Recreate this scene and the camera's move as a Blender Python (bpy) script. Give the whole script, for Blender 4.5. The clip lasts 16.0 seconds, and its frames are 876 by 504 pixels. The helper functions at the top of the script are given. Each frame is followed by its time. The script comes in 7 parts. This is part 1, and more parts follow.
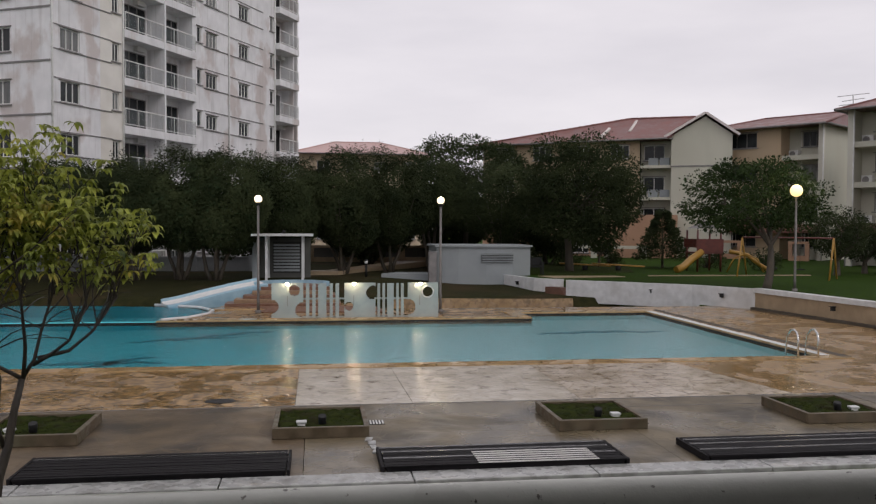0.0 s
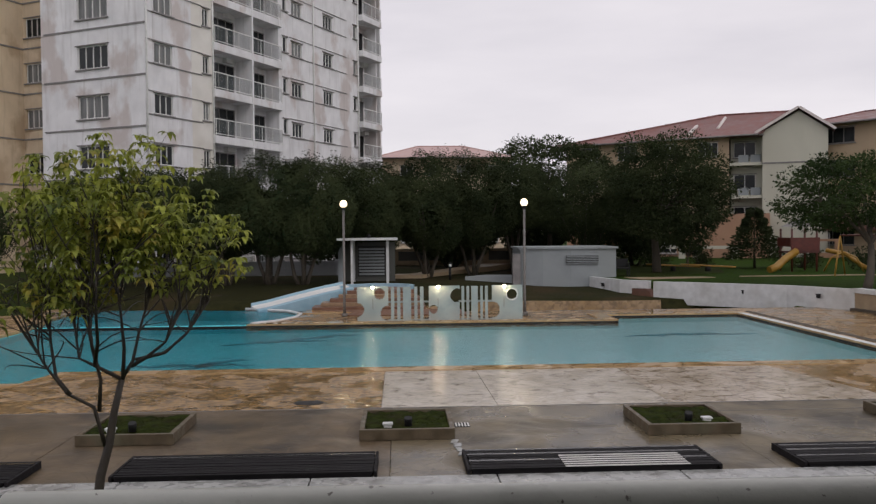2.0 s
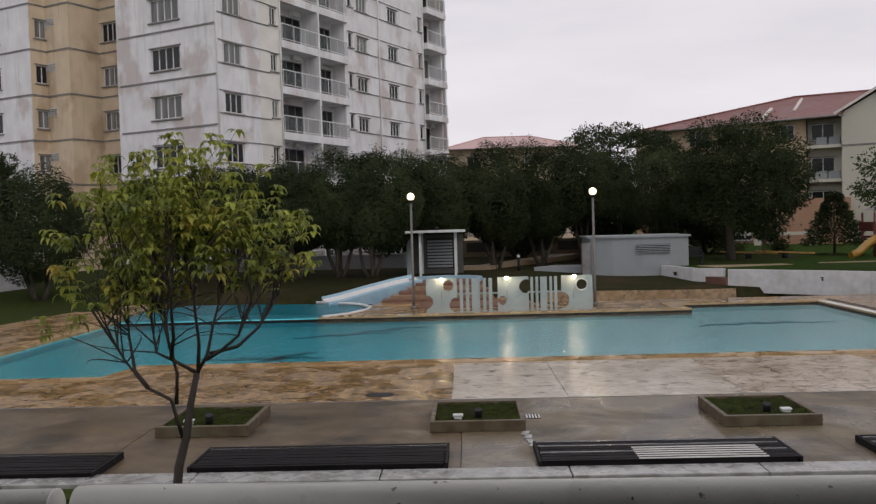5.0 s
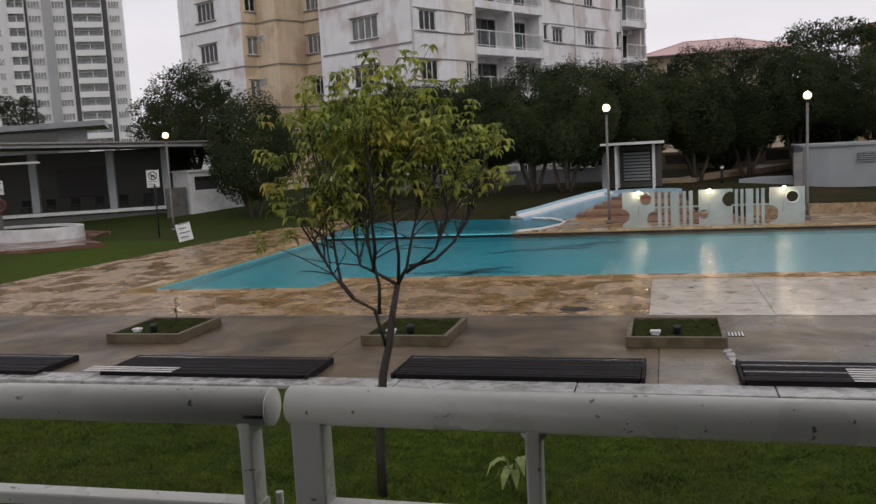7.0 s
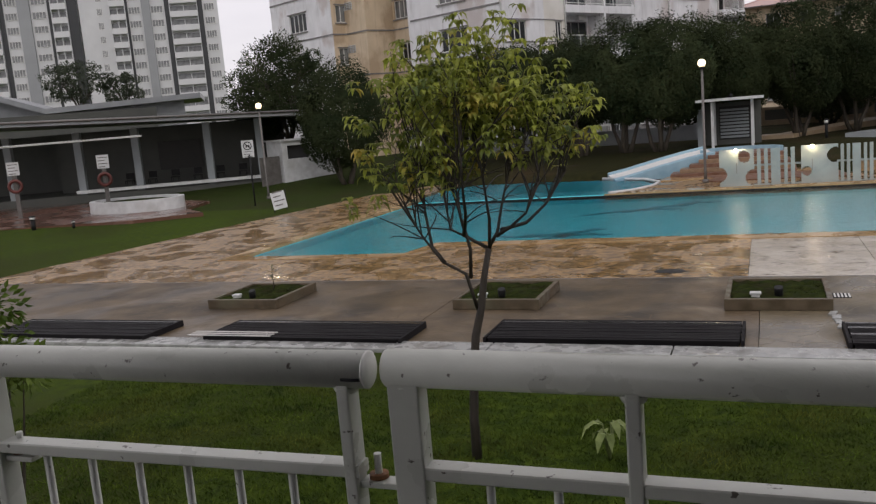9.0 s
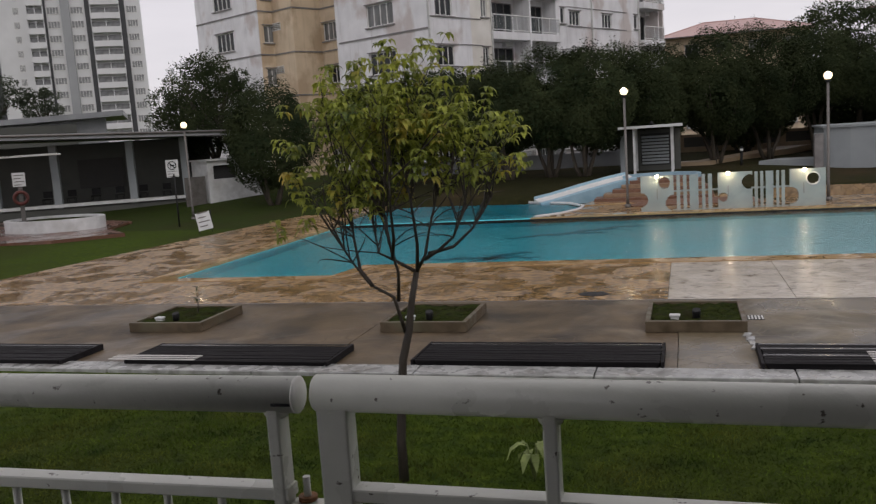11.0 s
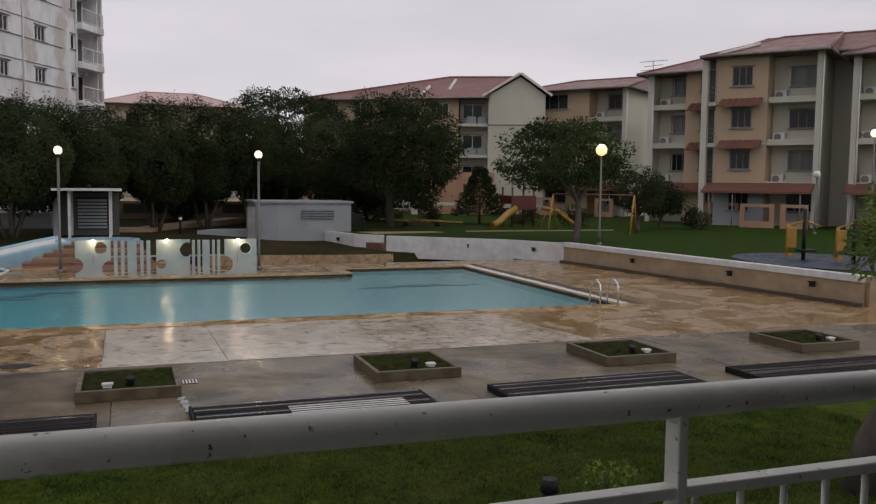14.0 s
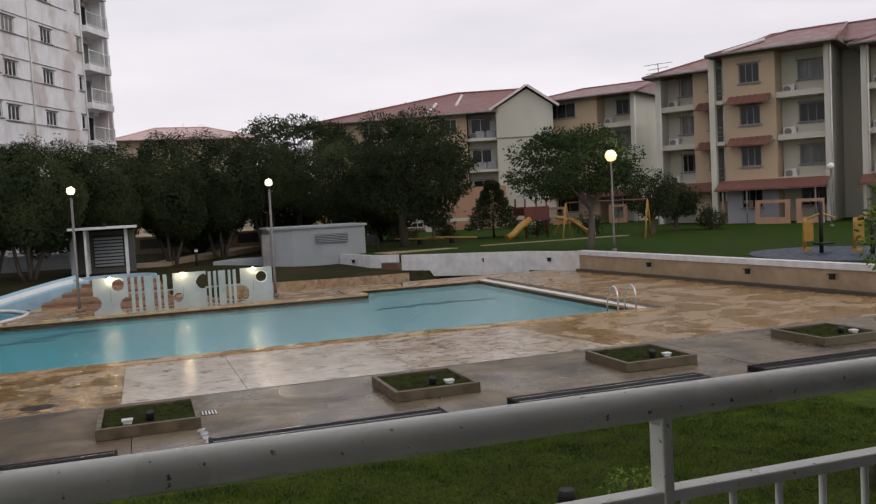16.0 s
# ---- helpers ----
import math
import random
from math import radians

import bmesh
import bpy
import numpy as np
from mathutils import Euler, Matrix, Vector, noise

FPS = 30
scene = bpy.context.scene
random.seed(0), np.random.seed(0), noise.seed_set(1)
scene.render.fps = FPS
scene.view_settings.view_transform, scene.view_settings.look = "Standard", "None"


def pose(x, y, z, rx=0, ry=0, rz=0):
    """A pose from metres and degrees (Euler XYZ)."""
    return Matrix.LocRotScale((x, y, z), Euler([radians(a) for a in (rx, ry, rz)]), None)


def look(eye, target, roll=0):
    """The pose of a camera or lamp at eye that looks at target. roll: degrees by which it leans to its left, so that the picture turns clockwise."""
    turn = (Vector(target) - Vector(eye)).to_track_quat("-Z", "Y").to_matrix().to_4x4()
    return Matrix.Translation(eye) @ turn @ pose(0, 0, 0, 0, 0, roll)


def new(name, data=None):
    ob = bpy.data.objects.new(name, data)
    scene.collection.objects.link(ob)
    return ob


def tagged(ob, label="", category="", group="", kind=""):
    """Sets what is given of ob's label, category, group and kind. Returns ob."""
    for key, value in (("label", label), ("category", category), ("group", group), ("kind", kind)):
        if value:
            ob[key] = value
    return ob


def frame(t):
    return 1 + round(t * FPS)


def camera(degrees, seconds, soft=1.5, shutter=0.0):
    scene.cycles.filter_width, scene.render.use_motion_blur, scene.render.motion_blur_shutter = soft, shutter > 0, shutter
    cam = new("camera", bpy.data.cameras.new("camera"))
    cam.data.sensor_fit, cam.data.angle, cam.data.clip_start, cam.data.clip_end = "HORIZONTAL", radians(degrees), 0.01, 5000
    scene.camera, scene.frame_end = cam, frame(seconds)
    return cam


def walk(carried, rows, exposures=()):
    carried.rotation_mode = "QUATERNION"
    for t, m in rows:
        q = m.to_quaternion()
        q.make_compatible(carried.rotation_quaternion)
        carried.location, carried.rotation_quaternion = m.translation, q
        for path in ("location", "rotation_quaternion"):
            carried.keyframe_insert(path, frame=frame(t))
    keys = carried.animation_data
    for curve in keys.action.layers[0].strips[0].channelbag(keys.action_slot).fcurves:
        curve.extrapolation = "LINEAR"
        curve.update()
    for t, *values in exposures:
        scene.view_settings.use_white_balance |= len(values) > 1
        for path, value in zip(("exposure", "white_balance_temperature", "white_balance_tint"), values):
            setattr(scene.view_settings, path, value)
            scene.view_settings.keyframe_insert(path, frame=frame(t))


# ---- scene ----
cam = camera(54.25, 16.0, soft=1.3, shutter=0.3)
PATH = [
    (0, pose(-0.049, -0.015, 3.211, 88.31, -0.31, -8.20)),
    (0.5, pose(-0.054, -0.012, 3.216, 88.37, -0.38, -7.61)),
    (1, pose(-0.048, -0.006, 3.209, 88.50, -0.28, -6.69)),
    (1.5, pose(-0.043, 0.004, 3.205, 88.48, 0.06, -4.95)),
    (2, pose(-0.046, -0.005, 3.200, 88.52, 0.51, -2.62)),
    (2.5, pose(-0.046, -0.001, 3.213, 88.51, 0.80, -1.71)),
    (3, pose(-0.038, 0.008, 3.203, 88.54, 0.97, -1.03)),
    (5.5, pose(-0.033, 0.037, 3.196, 87.59, 2.20, 4.55)),
    (6, pose(-0.039, 0.051, 3.186, 85.26, 2.57, 9.22)),
    (6.5, pose(-0.035, 0.046, 3.184, 84.15, 2.96, 12.96)),
    (7, pose(-0.041, 0.059, 3.186, 82.88, 3.07, 14.79)),
    (7.5, pose(-0.051, 0.083, 3.180, 80.94, 4.38, 18.43)),
    (8, pose(-0.056, 0.095, 3.169, 80.33, 4.93, 20.73)),
    (10.5, pose(-0.038, 0.028, 3.200, 82.23, 4.26, 19.17)),
    (11, pose(-0.028, 0.013, 3.204, 82.00, 3.86, 15.92)),
    (11.5, pose(-0.017, -0.008, 3.215, 81.88, 3.33, 14.27)),
    (12, pose(-0.012, -0.030, 3.215, 81.65, 2.21, 6.22)),
    (12.5, pose(0.003, -0.040, 3.210, 81.91, 1.16, 0.15)),
    (13, pose(0.010, -0.037, 3.199, 83.24, 0.37, -5.72)),
    (13.5, pose(0.022, -0.018, 3.177, 84.80, -0.95, -14.07)),
    (14, pose(0.044, -0.023, 3.165, 85.53, -0.68, -20.03)),
    (14.5, pose(0.078, -0.009, 3.148, 85.84, -0.55, -20.35)),
    (15, pose(0.090, -0.004, 3.145, 86.31, 0.04, -20.30)),
    (15.5, pose(0.108, -0.031, 3.162, 86.58, 1.80, -19.57)),
    (16, pose(0.160, -0.025, 3.148, 86.68, 2.98, -19.10)),
]
SKY_STRENGTH = 1.0
EXPOSURES = [(0.0, 0.0), (5.5, 0.0), (6.5, 0.0), (8.0, 0.20), (10.5, -0.06), (12.0, -0.04), (13.0, -0.14), (13.6, -0.24), (14.3, -0.18), (15.2, 0.06), (16.0, 0.12)]
walk(cam, PATH, EXPOSURES)

# ---- world and sun: an overcast dusk ----
SUN_DIR = (radians(40), radians(146))
world = bpy.data.worlds.new("overcast")
scene.world = world
world.use_nodes = True
wn = world.node_tree
wn.nodes.clear()
w_out = wn.nodes.new("ShaderNodeOutputWorld")
w_bg = wn.nodes.new("ShaderNodeBackground")
w_sky = wn.nodes.new("ShaderNodeTexSky")
w_sky.sky_type, w_sky.sun_disc = "NISHITA", False
w_sky.sun_elevation, w_sky.sun_rotation = SUN_DIR
w_tc = wn.nodes.new("ShaderNodeTexCoord")
w_map = wn.nodes.new("ShaderNodeMapping")
w_map.inputs["Scale"].default_value = (1.2, 1.2, 5.0)
w_noise = wn.nodes.new("ShaderNodeTexNoise")
w_noise.inputs["Scale"].default_value, w_noise.inputs["Detail"].default_value = 1.6, 6.0
w_ramp = wn.nodes.new("ShaderNodeValToRGB")
w_ramp.color_ramp.elements[0].position, w_ramp.color_ramp.elements[0].color = 0.3, (0.70, 0.665, 0.715, 1)
w_ramp.color_ramp.elements[1].position, w_ramp.color_ramp.elements[1].color = 0.7, (0.95, 0.895, 0.93, 1)
w_scale = wn.nodes.new("ShaderNodeVectorMath")
w_scale.operation = "SCALE"
w_scale.inputs["Scale"].default_value = 0.10
w_mix = wn.nodes.new("ShaderNodeMix")
w_mix.data_type = "RGBA"
w_mix.inputs["Factor"].default_value = 0.93
wn.links.new(w_tc.outputs["Generated"], w_map.inputs["Vector"])
wn.links.new(w_map.outputs["Vector"], w_noise.inputs["Vector"])
wn.links.new(w_noise.outputs["Fac"], w_ramp.inputs["Fac"])
wn.links.new(w_sky.outputs["Color"], w_scale.inputs[0])
wn.links.new(w_scale.outputs["Vector"], w_mix.inputs["A"])
wn.links.new(w_ramp.outputs["Color"], w_mix.inputs["B"])
wn.links.new(w_mix.outputs["Result"], w_bg.inputs["Color"])
wn.links.new(w_bg.outputs["Background"], w_out.inputs["Surface"])
w_bg.inputs["Strength"].default_value = SKY_STRENGTH

sun = new("sun", bpy.data.lights.new("sun", "SUN"))
sun.data.energy, sun.data.angle, sun.data.color = 0.5, radians(25), (1.0, 0.95, 0.9)
sun.matrix_world = look((34, -30, 46), (0, 20, 0))


# ---- materials ----
def mat(name, a, b, scale=6.0, rough=(0.5, 0.8), bump=0.0, bump_scale=None, metal=0.0, stain=None, stain_scale=0.6, stain_amount=0.5, stretch=(1, 1, 1), island=0.0, spec=0.5, stain_range=(0.48, 0.72), through_light=0.0):
    """Two colours over fine noise, stains over broad noise, bump, roughness range."""
    m = bpy.data.materials.new(name)
    m.use_nodes = True
    nt = m.node_tree
    bs = nt.nodes["Principled BSDF"]
    tc = nt.nodes.new("ShaderNodeTexCoord")
    mp = nt.nodes.new("ShaderNodeMapping")
    mp.inputs["Scale"].default_value = stretch
    nt.links.new(tc.outputs["Object"], mp.inputs["Vector"])
    fine = nt.nodes.new("ShaderNodeTexNoise")
    fine.inputs["Scale"].default_value, fine.inputs["Detail"].default_value = scale, 5.0
    nt.links.new(mp.outputs["Vector"], fine.inputs["Vector"])
    ramp = nt.nodes.new("ShaderNodeValToRGB")
    ramp.color_ramp.elements[0].position, ramp.color_ramp.elements[0].color = 0.32, (*a, 1)
    ramp.color_ramp.elements[1].position, ramp.color_ramp.elements[1].color = 0.68, (*b, 1)
    nt.links.new(fine.outputs["Fac"], ramp.inputs["Fac"])
    colour = ramp.outputs["Color"]
    if stain:
        broad = nt.nodes.new("ShaderNodeTexNoise")
        broad.inputs["Scale"].default_value, broad.inputs["Detail"].default_value = stain_scale, 6.0
        nt.links.new(mp.outputs["Vector"], broad.inputs["Vector"])
        fac = nt.nodes.new("ShaderNodeMapRange")
        fac.inputs["From Min"].default_value, fac.inputs["From Max"].default_value = stain_range
        fac.inputs["To Max"].default_value = stain_amount
        nt.links.new(broad.outputs["Fac"], fac.inputs["Value"])
        mix = nt.nodes.new("ShaderNodeMix")
        mix.data_type = "RGBA"
        mix.inputs["B"].default_value = (*stain, 1)
        nt.links.new(fac.outputs["Result"], mix.inputs["Factor"])
        nt.links.new(colour, mix.inputs["A"])
        colour = mix.outputs["Result"]
    if island:
        geo = nt.nodes.new("ShaderNodeNewGeometry")
        info = nt.nodes.new("ShaderNodeObjectInfo")
        add = nt.nodes.new("ShaderNodeMath")
        add.operation = "ADD"
        nt.links.new(geo.outputs["Random Per Island"], add.inputs[0])
        nt.links.new(info.outputs["Random"], add.inputs[1])
        rng = nt.nodes.new("ShaderNodeMapRange")
        rng.inputs["From Max"].default_value = 2.0
        rng.inputs["To Min"].default_value, rng.inputs["To Max"].default_value = 1 - island, 1 + island
        nt.links.new(add.outputs["Value"], rng.inputs["Value"])
        hsv = nt.nodes.new("ShaderNodeHueSaturation")
        nt.links.new(rng.outputs["Result"], hsv.inputs["Value"])
        nt.links.new(colour, hsv.inputs["Color"])
        colour = hsv.outputs["Color"]
    nt.links.new(colour, bs.inputs["Base Color"])
    rr = nt.nodes.new("ShaderNodeMapRange")
    rr.inputs["From Min"].default_value, rr.inputs["From Max"].default_value = 0.35, 0.65
    rr.inputs["To Min"].default_value, rr.inputs["To Max"].default_value = rough
    nt.links.new(fine.outputs["Fac"], rr.inputs["Value"])
    nt.links.new(rr.outputs["Result"], bs.inputs["Roughness"])
    bs.inputs["Metallic"].default_value = metal
    bs.inputs["Specular IOR Level"].default_value = spec
    if bump:
        bn = nt.nodes.new("ShaderNodeTexNoise")
        bn.inputs["Scale"].default_value, bn.inputs["Detail"].default_value = bump_scale or scale * 3, 4.0
        nt.links.new(mp.outputs["Vector"], bn.inputs["Vector"])
        bp = nt.nodes.new("ShaderNodeBump")
        bp.inputs["Strength"].default_value, bp.inputs["Distance"].default_value = bump, 0.02
        nt.links.new(bn.outputs["Fac"], bp.inputs["Height"])
        nt.links.new(bp.outputs["Normal"], bs.inputs["Normal"])
    if through_light:
        tl = nt.nodes.new("ShaderNodeBsdfTranslucent")
        nt.links.new(colour, tl.inputs["Color"])
        mx = nt.nodes.new("ShaderNodeMixShader")
        mx.inputs["Fac"].default_value = through_light
        out = nt.nodes["Material Output"]
        nt.links.new(bs.outputs["BSDF"], mx.inputs[1])
        nt.links.new(tl.outputs["BSDF"], mx.inputs[2])
        nt.links.new(mx.outputs["Shader"], out.inputs["Surface"])
    return m


def weathered(name, a, b, patch, streak):
    """Render on a tall facade: broad faded patches and thin dark runs of rain down the wall."""
    m = mat(name, a, b, 1.1, (0.6, 0.85), stain=patch, stain_scale=0.42, stain_amount=0.7, stretch=(1, 1, 0.75), stain_range=(0.54, 0.62))
    nt = m.node_tree
    bs = nt.nodes["Principled BSDF"]
    old = bs.inputs["Base Color"].links[0].from_socket
    tc = nt.nodes.new("ShaderNodeTexCoord")
    mp = nt.nodes.new("ShaderNodeMapping")
    mp.inputs["Scale"].default_value = (2.6, 2.6, 0.16)
    nt.links.new(tc.outputs["Object"], mp.inputs["Vector"])
    runs = nt.nodes.new("ShaderNodeTexNoise")
    runs.inputs["Scale"].default_value, runs.inputs["Detail"].default_value = 1.7, 7.0
    nt.links.new(mp.outputs["Vector"], runs.inputs["Vector"])
    fac = nt.nodes.new("ShaderNodeMapRange")
    fac.inputs["From Min"].default_value, fac.inputs["From Max"].default_value = 0.55, 0.78
    fac.inputs["To Max"].default_value = 0.38
    nt.links.new(runs.outputs["Fac"], fac.inputs["Value"])
    mix = nt.nodes.new("ShaderNodeMix")
    mix.data_type = "RGBA"
    mix.inputs["B"].default_value = (*streak, 1)
    nt.links.new(fac.outputs["Result"], mix.inputs["Factor"])
    nt.links.new(old, mix.inputs["A"])
    nt.links.new(mix.outputs["Result"], bs.inputs["Base Color"])
    return m


def glow(name, colour, strength):
    m = bpy.data.materials.new(name)
    m.use_nodes = True
    bs = m.node_tree.nodes["Principled BSDF"]
    bs.inputs["Base Color"].default_value = (0.9, 0.88, 0.8, 1)
    bs.inputs["Emission Color"].default_value = (*colour, 1)
    bs.inputs["Emission Strength"].default_value = strength
    return m


def wet_floor(name, dry, dark, stone, grout, puddle_scale, wet_rough, dry_rough, relief, stain_scale=0.35, gloss=0.6, stain_range=(0.48, 0.72)):
    """Wet paving: mottled colour, stamped stone relief, and puddled patches that mirror the sky."""
    m = mat(name, dark, dry, scale=2.2, stain=stone, stain_scale=stain_scale, stain_amount=0.85, stain_range=stain_range)
    nt = m.node_tree
    bs = nt.nodes["Principled BSDF"]
    tc = nt.nodes.new("ShaderNodeTexCoord")
    vor = nt.nodes.new("ShaderNodeTexVoronoi")
    vor.feature = "DISTANCE_TO_EDGE"
    vor.inputs["Scale"].default_value = 2.3
    warp = nt.nodes.new("ShaderNodeTexNoise")
    warp.inputs["Scale"].default_value = 1.5
    nt.links.new(tc.outputs["Object"], warp.inputs["Vector"])
    vadd = nt.nodes.new("ShaderNodeVectorMath")
    vadd.operation = "MULTIPLY_ADD"
    vadd.inputs[1].default_value = (0.6, 0.6, 0.0)
    nt.links.new(warp.outputs["Color"], vadd.inputs[0])
    nt.links.new(tc.outputs["Object"], vadd.inputs[2])
    nt.links.new(vadd.outputs["Vector"], vor.inputs["Vector"])
    edge = nt.nodes.new("ShaderNodeMapRange")
    edge.inputs["From Max"].default_value = 0.05
    nt.links.new(vor.outputs["Distance"], edge.inputs["Value"])
    old = bs.inputs["Base Color"].links[0].from_socket
    mix = nt.nodes.new("ShaderNodeMix")
    mix.data_type = "RGBA"
    mix.inputs["A"].default_value = (*grout, 1)
    nt.links.new(edge.outputs["Result"], mix.inputs["Factor"])
    nt.links.new(old, mix.inputs["B"])
    nt.links.new(mix.outputs["Result"], bs.inputs["Base Color"])
    pud = nt.nodes.new("ShaderNodeTexNoise")
    pud.inputs["Scale"].default_value, pud.inputs["Detail"].default_value, pud.inputs["Distortion"].default_value = puddle_scale, 5.0, 0.6
    nt.links.new(tc.outputs["Object"], pud.inputs["Vector"])
    pr = nt.nodes.new("ShaderNodeMapRange")
    pr.inputs["From Min"].default_value, pr.inputs["From Max"].default_value = 0.45, 0.57
    pr.inputs["To Min"].default_value, pr.inputs["To Max"].default_value = wet_rough, dry_rough
    nt.links.new(pud.outputs["Fac"], pr.inputs["Value"])
    nt.links.new(pr.outputs["Result"], bs.inputs["Roughness"])
    height = nt.nodes.new("ShaderNodeMath")
    height.operation = "MULTIPLY"
    nt.links.new(edge.outputs["Result"], height.inputs[0])
    nt.links.new(pr.outputs["Result"], height.inputs[1])
    fine = nt.nodes.new("ShaderNodeTexNoise")
    fine.inputs["Scale"].default_value, fine.inputs["Detail"].default_value = 9.0, 4.0
    nt.links.new(tc.outputs["Object"], fine.inputs["Vector"])
    hadd = nt.nodes.new("ShaderNodeMath")
    hadd.operation = "MULTIPLY_ADD"
    hadd.inputs[1].default_value = 0.35
    nt.links.new(fine.outputs["Fac"], hadd.inputs[0])
    nt.links.new(height.outputs["Value"], hadd.inputs[2])
    bp = nt.nodes.new("ShaderNodeBump")
    bp.inputs["Strength"].default_value, bp.inputs["Distance"].default_value = relief, 0.02
    nt.links.new(hadd.outputs["Value"], bp.inputs["Height"])
    nt.links.new(bp.outputs["Normal"], bs.inputs["Normal"])
    bs.inputs["Specular IOR Level"].default_value = gloss
    return m


def fade_along_x(m, pale, reach, amount):
    """Fades a colour to a paler one along x, with a ragged edge."""
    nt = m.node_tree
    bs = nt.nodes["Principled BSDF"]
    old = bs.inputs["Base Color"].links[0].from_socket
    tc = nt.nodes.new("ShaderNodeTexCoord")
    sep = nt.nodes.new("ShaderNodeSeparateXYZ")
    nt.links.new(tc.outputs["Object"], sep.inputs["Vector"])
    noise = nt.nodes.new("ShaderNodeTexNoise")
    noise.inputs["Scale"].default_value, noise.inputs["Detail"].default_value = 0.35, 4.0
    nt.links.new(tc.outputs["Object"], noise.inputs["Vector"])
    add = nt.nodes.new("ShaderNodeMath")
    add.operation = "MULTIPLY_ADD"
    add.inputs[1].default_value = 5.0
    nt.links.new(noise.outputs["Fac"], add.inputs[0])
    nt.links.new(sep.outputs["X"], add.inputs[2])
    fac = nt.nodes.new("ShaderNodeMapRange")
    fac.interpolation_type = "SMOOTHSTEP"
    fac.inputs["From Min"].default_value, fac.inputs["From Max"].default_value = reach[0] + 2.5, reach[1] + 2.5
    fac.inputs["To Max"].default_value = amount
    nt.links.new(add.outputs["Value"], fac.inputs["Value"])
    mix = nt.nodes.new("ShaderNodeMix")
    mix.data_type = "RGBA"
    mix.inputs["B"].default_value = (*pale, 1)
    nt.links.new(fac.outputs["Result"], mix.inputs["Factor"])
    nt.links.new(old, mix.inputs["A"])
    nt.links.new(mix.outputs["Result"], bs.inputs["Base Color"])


def water_material():
    m = bpy.data.materials.new("pool_water")
    m.use_nodes = True
    nt = m.node_tree
    nt.nodes.clear()
    out = nt.nodes.new("ShaderNodeOutputMaterial")
    mix = nt.nodes.new("ShaderNodeMixShader")
    tr = nt.nodes.new("ShaderNodeBsdfTransparent")
    tr.inputs["Color"].default_value = (0.85, 0.98, 0.99, 1)
    gl = nt.nodes.new("ShaderNodeBsdfGlossy")
    gl.inputs["Roughness"].default_value = 0.13
    fr = nt.nodes.new("ShaderNodeFresnel")
    fr.inputs["IOR"].default_value = 1.48
    tc = nt.nodes.new("ShaderNodeTexCoord")
    n1 = nt.nodes.new("ShaderNodeTexNoise")
    n1.inputs["Scale"].default_value, n1.inputs["Detail"].default_value = 9.0, 3.0
    nt.links.new(tc.outputs["Object"], n1.inputs["Vector"])
    bp = nt.nodes.new("ShaderNodeBump")
    bp.inputs["Strength"].default_value, bp.inputs["Distance"].default_value = 0.8, 0.030
    nt.links.new(n1.outputs["Fac"], bp.inputs["Height"])
    nt.links.new(bp.outputs["Normal"], gl.inputs["Normal"])
    nt.links.new(bp.outputs["Normal"], fr.inputs["Normal"])
    nt.links.new(fr.outputs["Fac"], mix.inputs["Fac"])
    nt.links.new(tr.outputs["BSDF"], mix.inputs[1])
    nt.links.new(gl.outputs["BSDF"], mix.inputs[2])
    nt.links.new(mix.outputs["Shader"], out.inputs["Surface"])
    return m


M_GRASS = mat("grass_lawn", (0.020, 0.040, 0.0045), (0.066, 0.097, 0.011), 6, (0.8, 1.0), 0.8, 50, stain=(0.034, 0.043, 0.010), stain_scale=0.12, stain_amount=0.85, spec=0.05, stain_range=(0.42, 0.58))
# Brown worn grass whose dark tone also holds the tree shade.
M_WORNSHADE = mat("worn_shaded_grass", (0.016, 0.017, 0.007), (0.034, 0.034, 0.014), 4, (0.8, 1.0), 0.8, 40, stain=(0.052, 0.036, 0.020), stain_scale=0.35, stain_amount=0.8, spec=0.05)
# Darker turf; on the terrace its tone holds the shade of the trees.
M_DARKTURF = mat("rough_shaded_turf", (0.017, 0.029, 0.006), (0.042, 0.058, 0.014), 5, (0.8, 1.0), 0.8, 45, stain=(0.034, 0.030, 0.014), stain_scale=0.3, stain_amount=0.6, spec=0.05)
M_LAWN = mat("terrace_lawn", (0.013, 0.032, 0.004), (0.037, 0.070, 0.009), 5, (0.8, 1.0), 0.8, 50, stain=(0.026, 0.038, 0.009), stain_scale=0.2, stain_amount=0.6, spec=0.05)
M_BLADE = mat("grass_blades", (0.017, 0.036, 0.0045), (0.080, 0.116, 0.015), 2.5, (0.6, 0.9), stain=(0.11, 0.10, 0.026), stain_scale=0.9, island=0.75, spec=0.1, through_light=0.3)
M_CONCRETE = wet_floor("wet_concrete", (0.148, 0.108, 0.064), (0.088, 0.064, 0.039), (0.032, 0.026, 0.019), (0.10, 0.073, 0.043), 0.5, 0.30, 0.6, 0.2, 0.8, 0.3, stain_range=(0.46, 0.64))
M_CONCGREY = wet_floor("wet_grey_concrete", (0.172, 0.138, 0.084), (0.108, 0.086, 0.052), (0.036, 0.030, 0.021), (0.118, 0.095, 0.058), 0.5, 0.24, 0.55, 0.25, 0.9, 0.4, stain_range=(0.46, 0.64))
M_STONE = wet_floor("stamped_paving", (0.40, 0.25, 0.105), (0.25, 0.15, 0.058), (0.060, 0.038, 0.018), (0.15, 0.092, 0.040), 1.1, 0.07, 0.42, 1.0, 6.0, 0.9, stain_range=(0.50, 0.58))
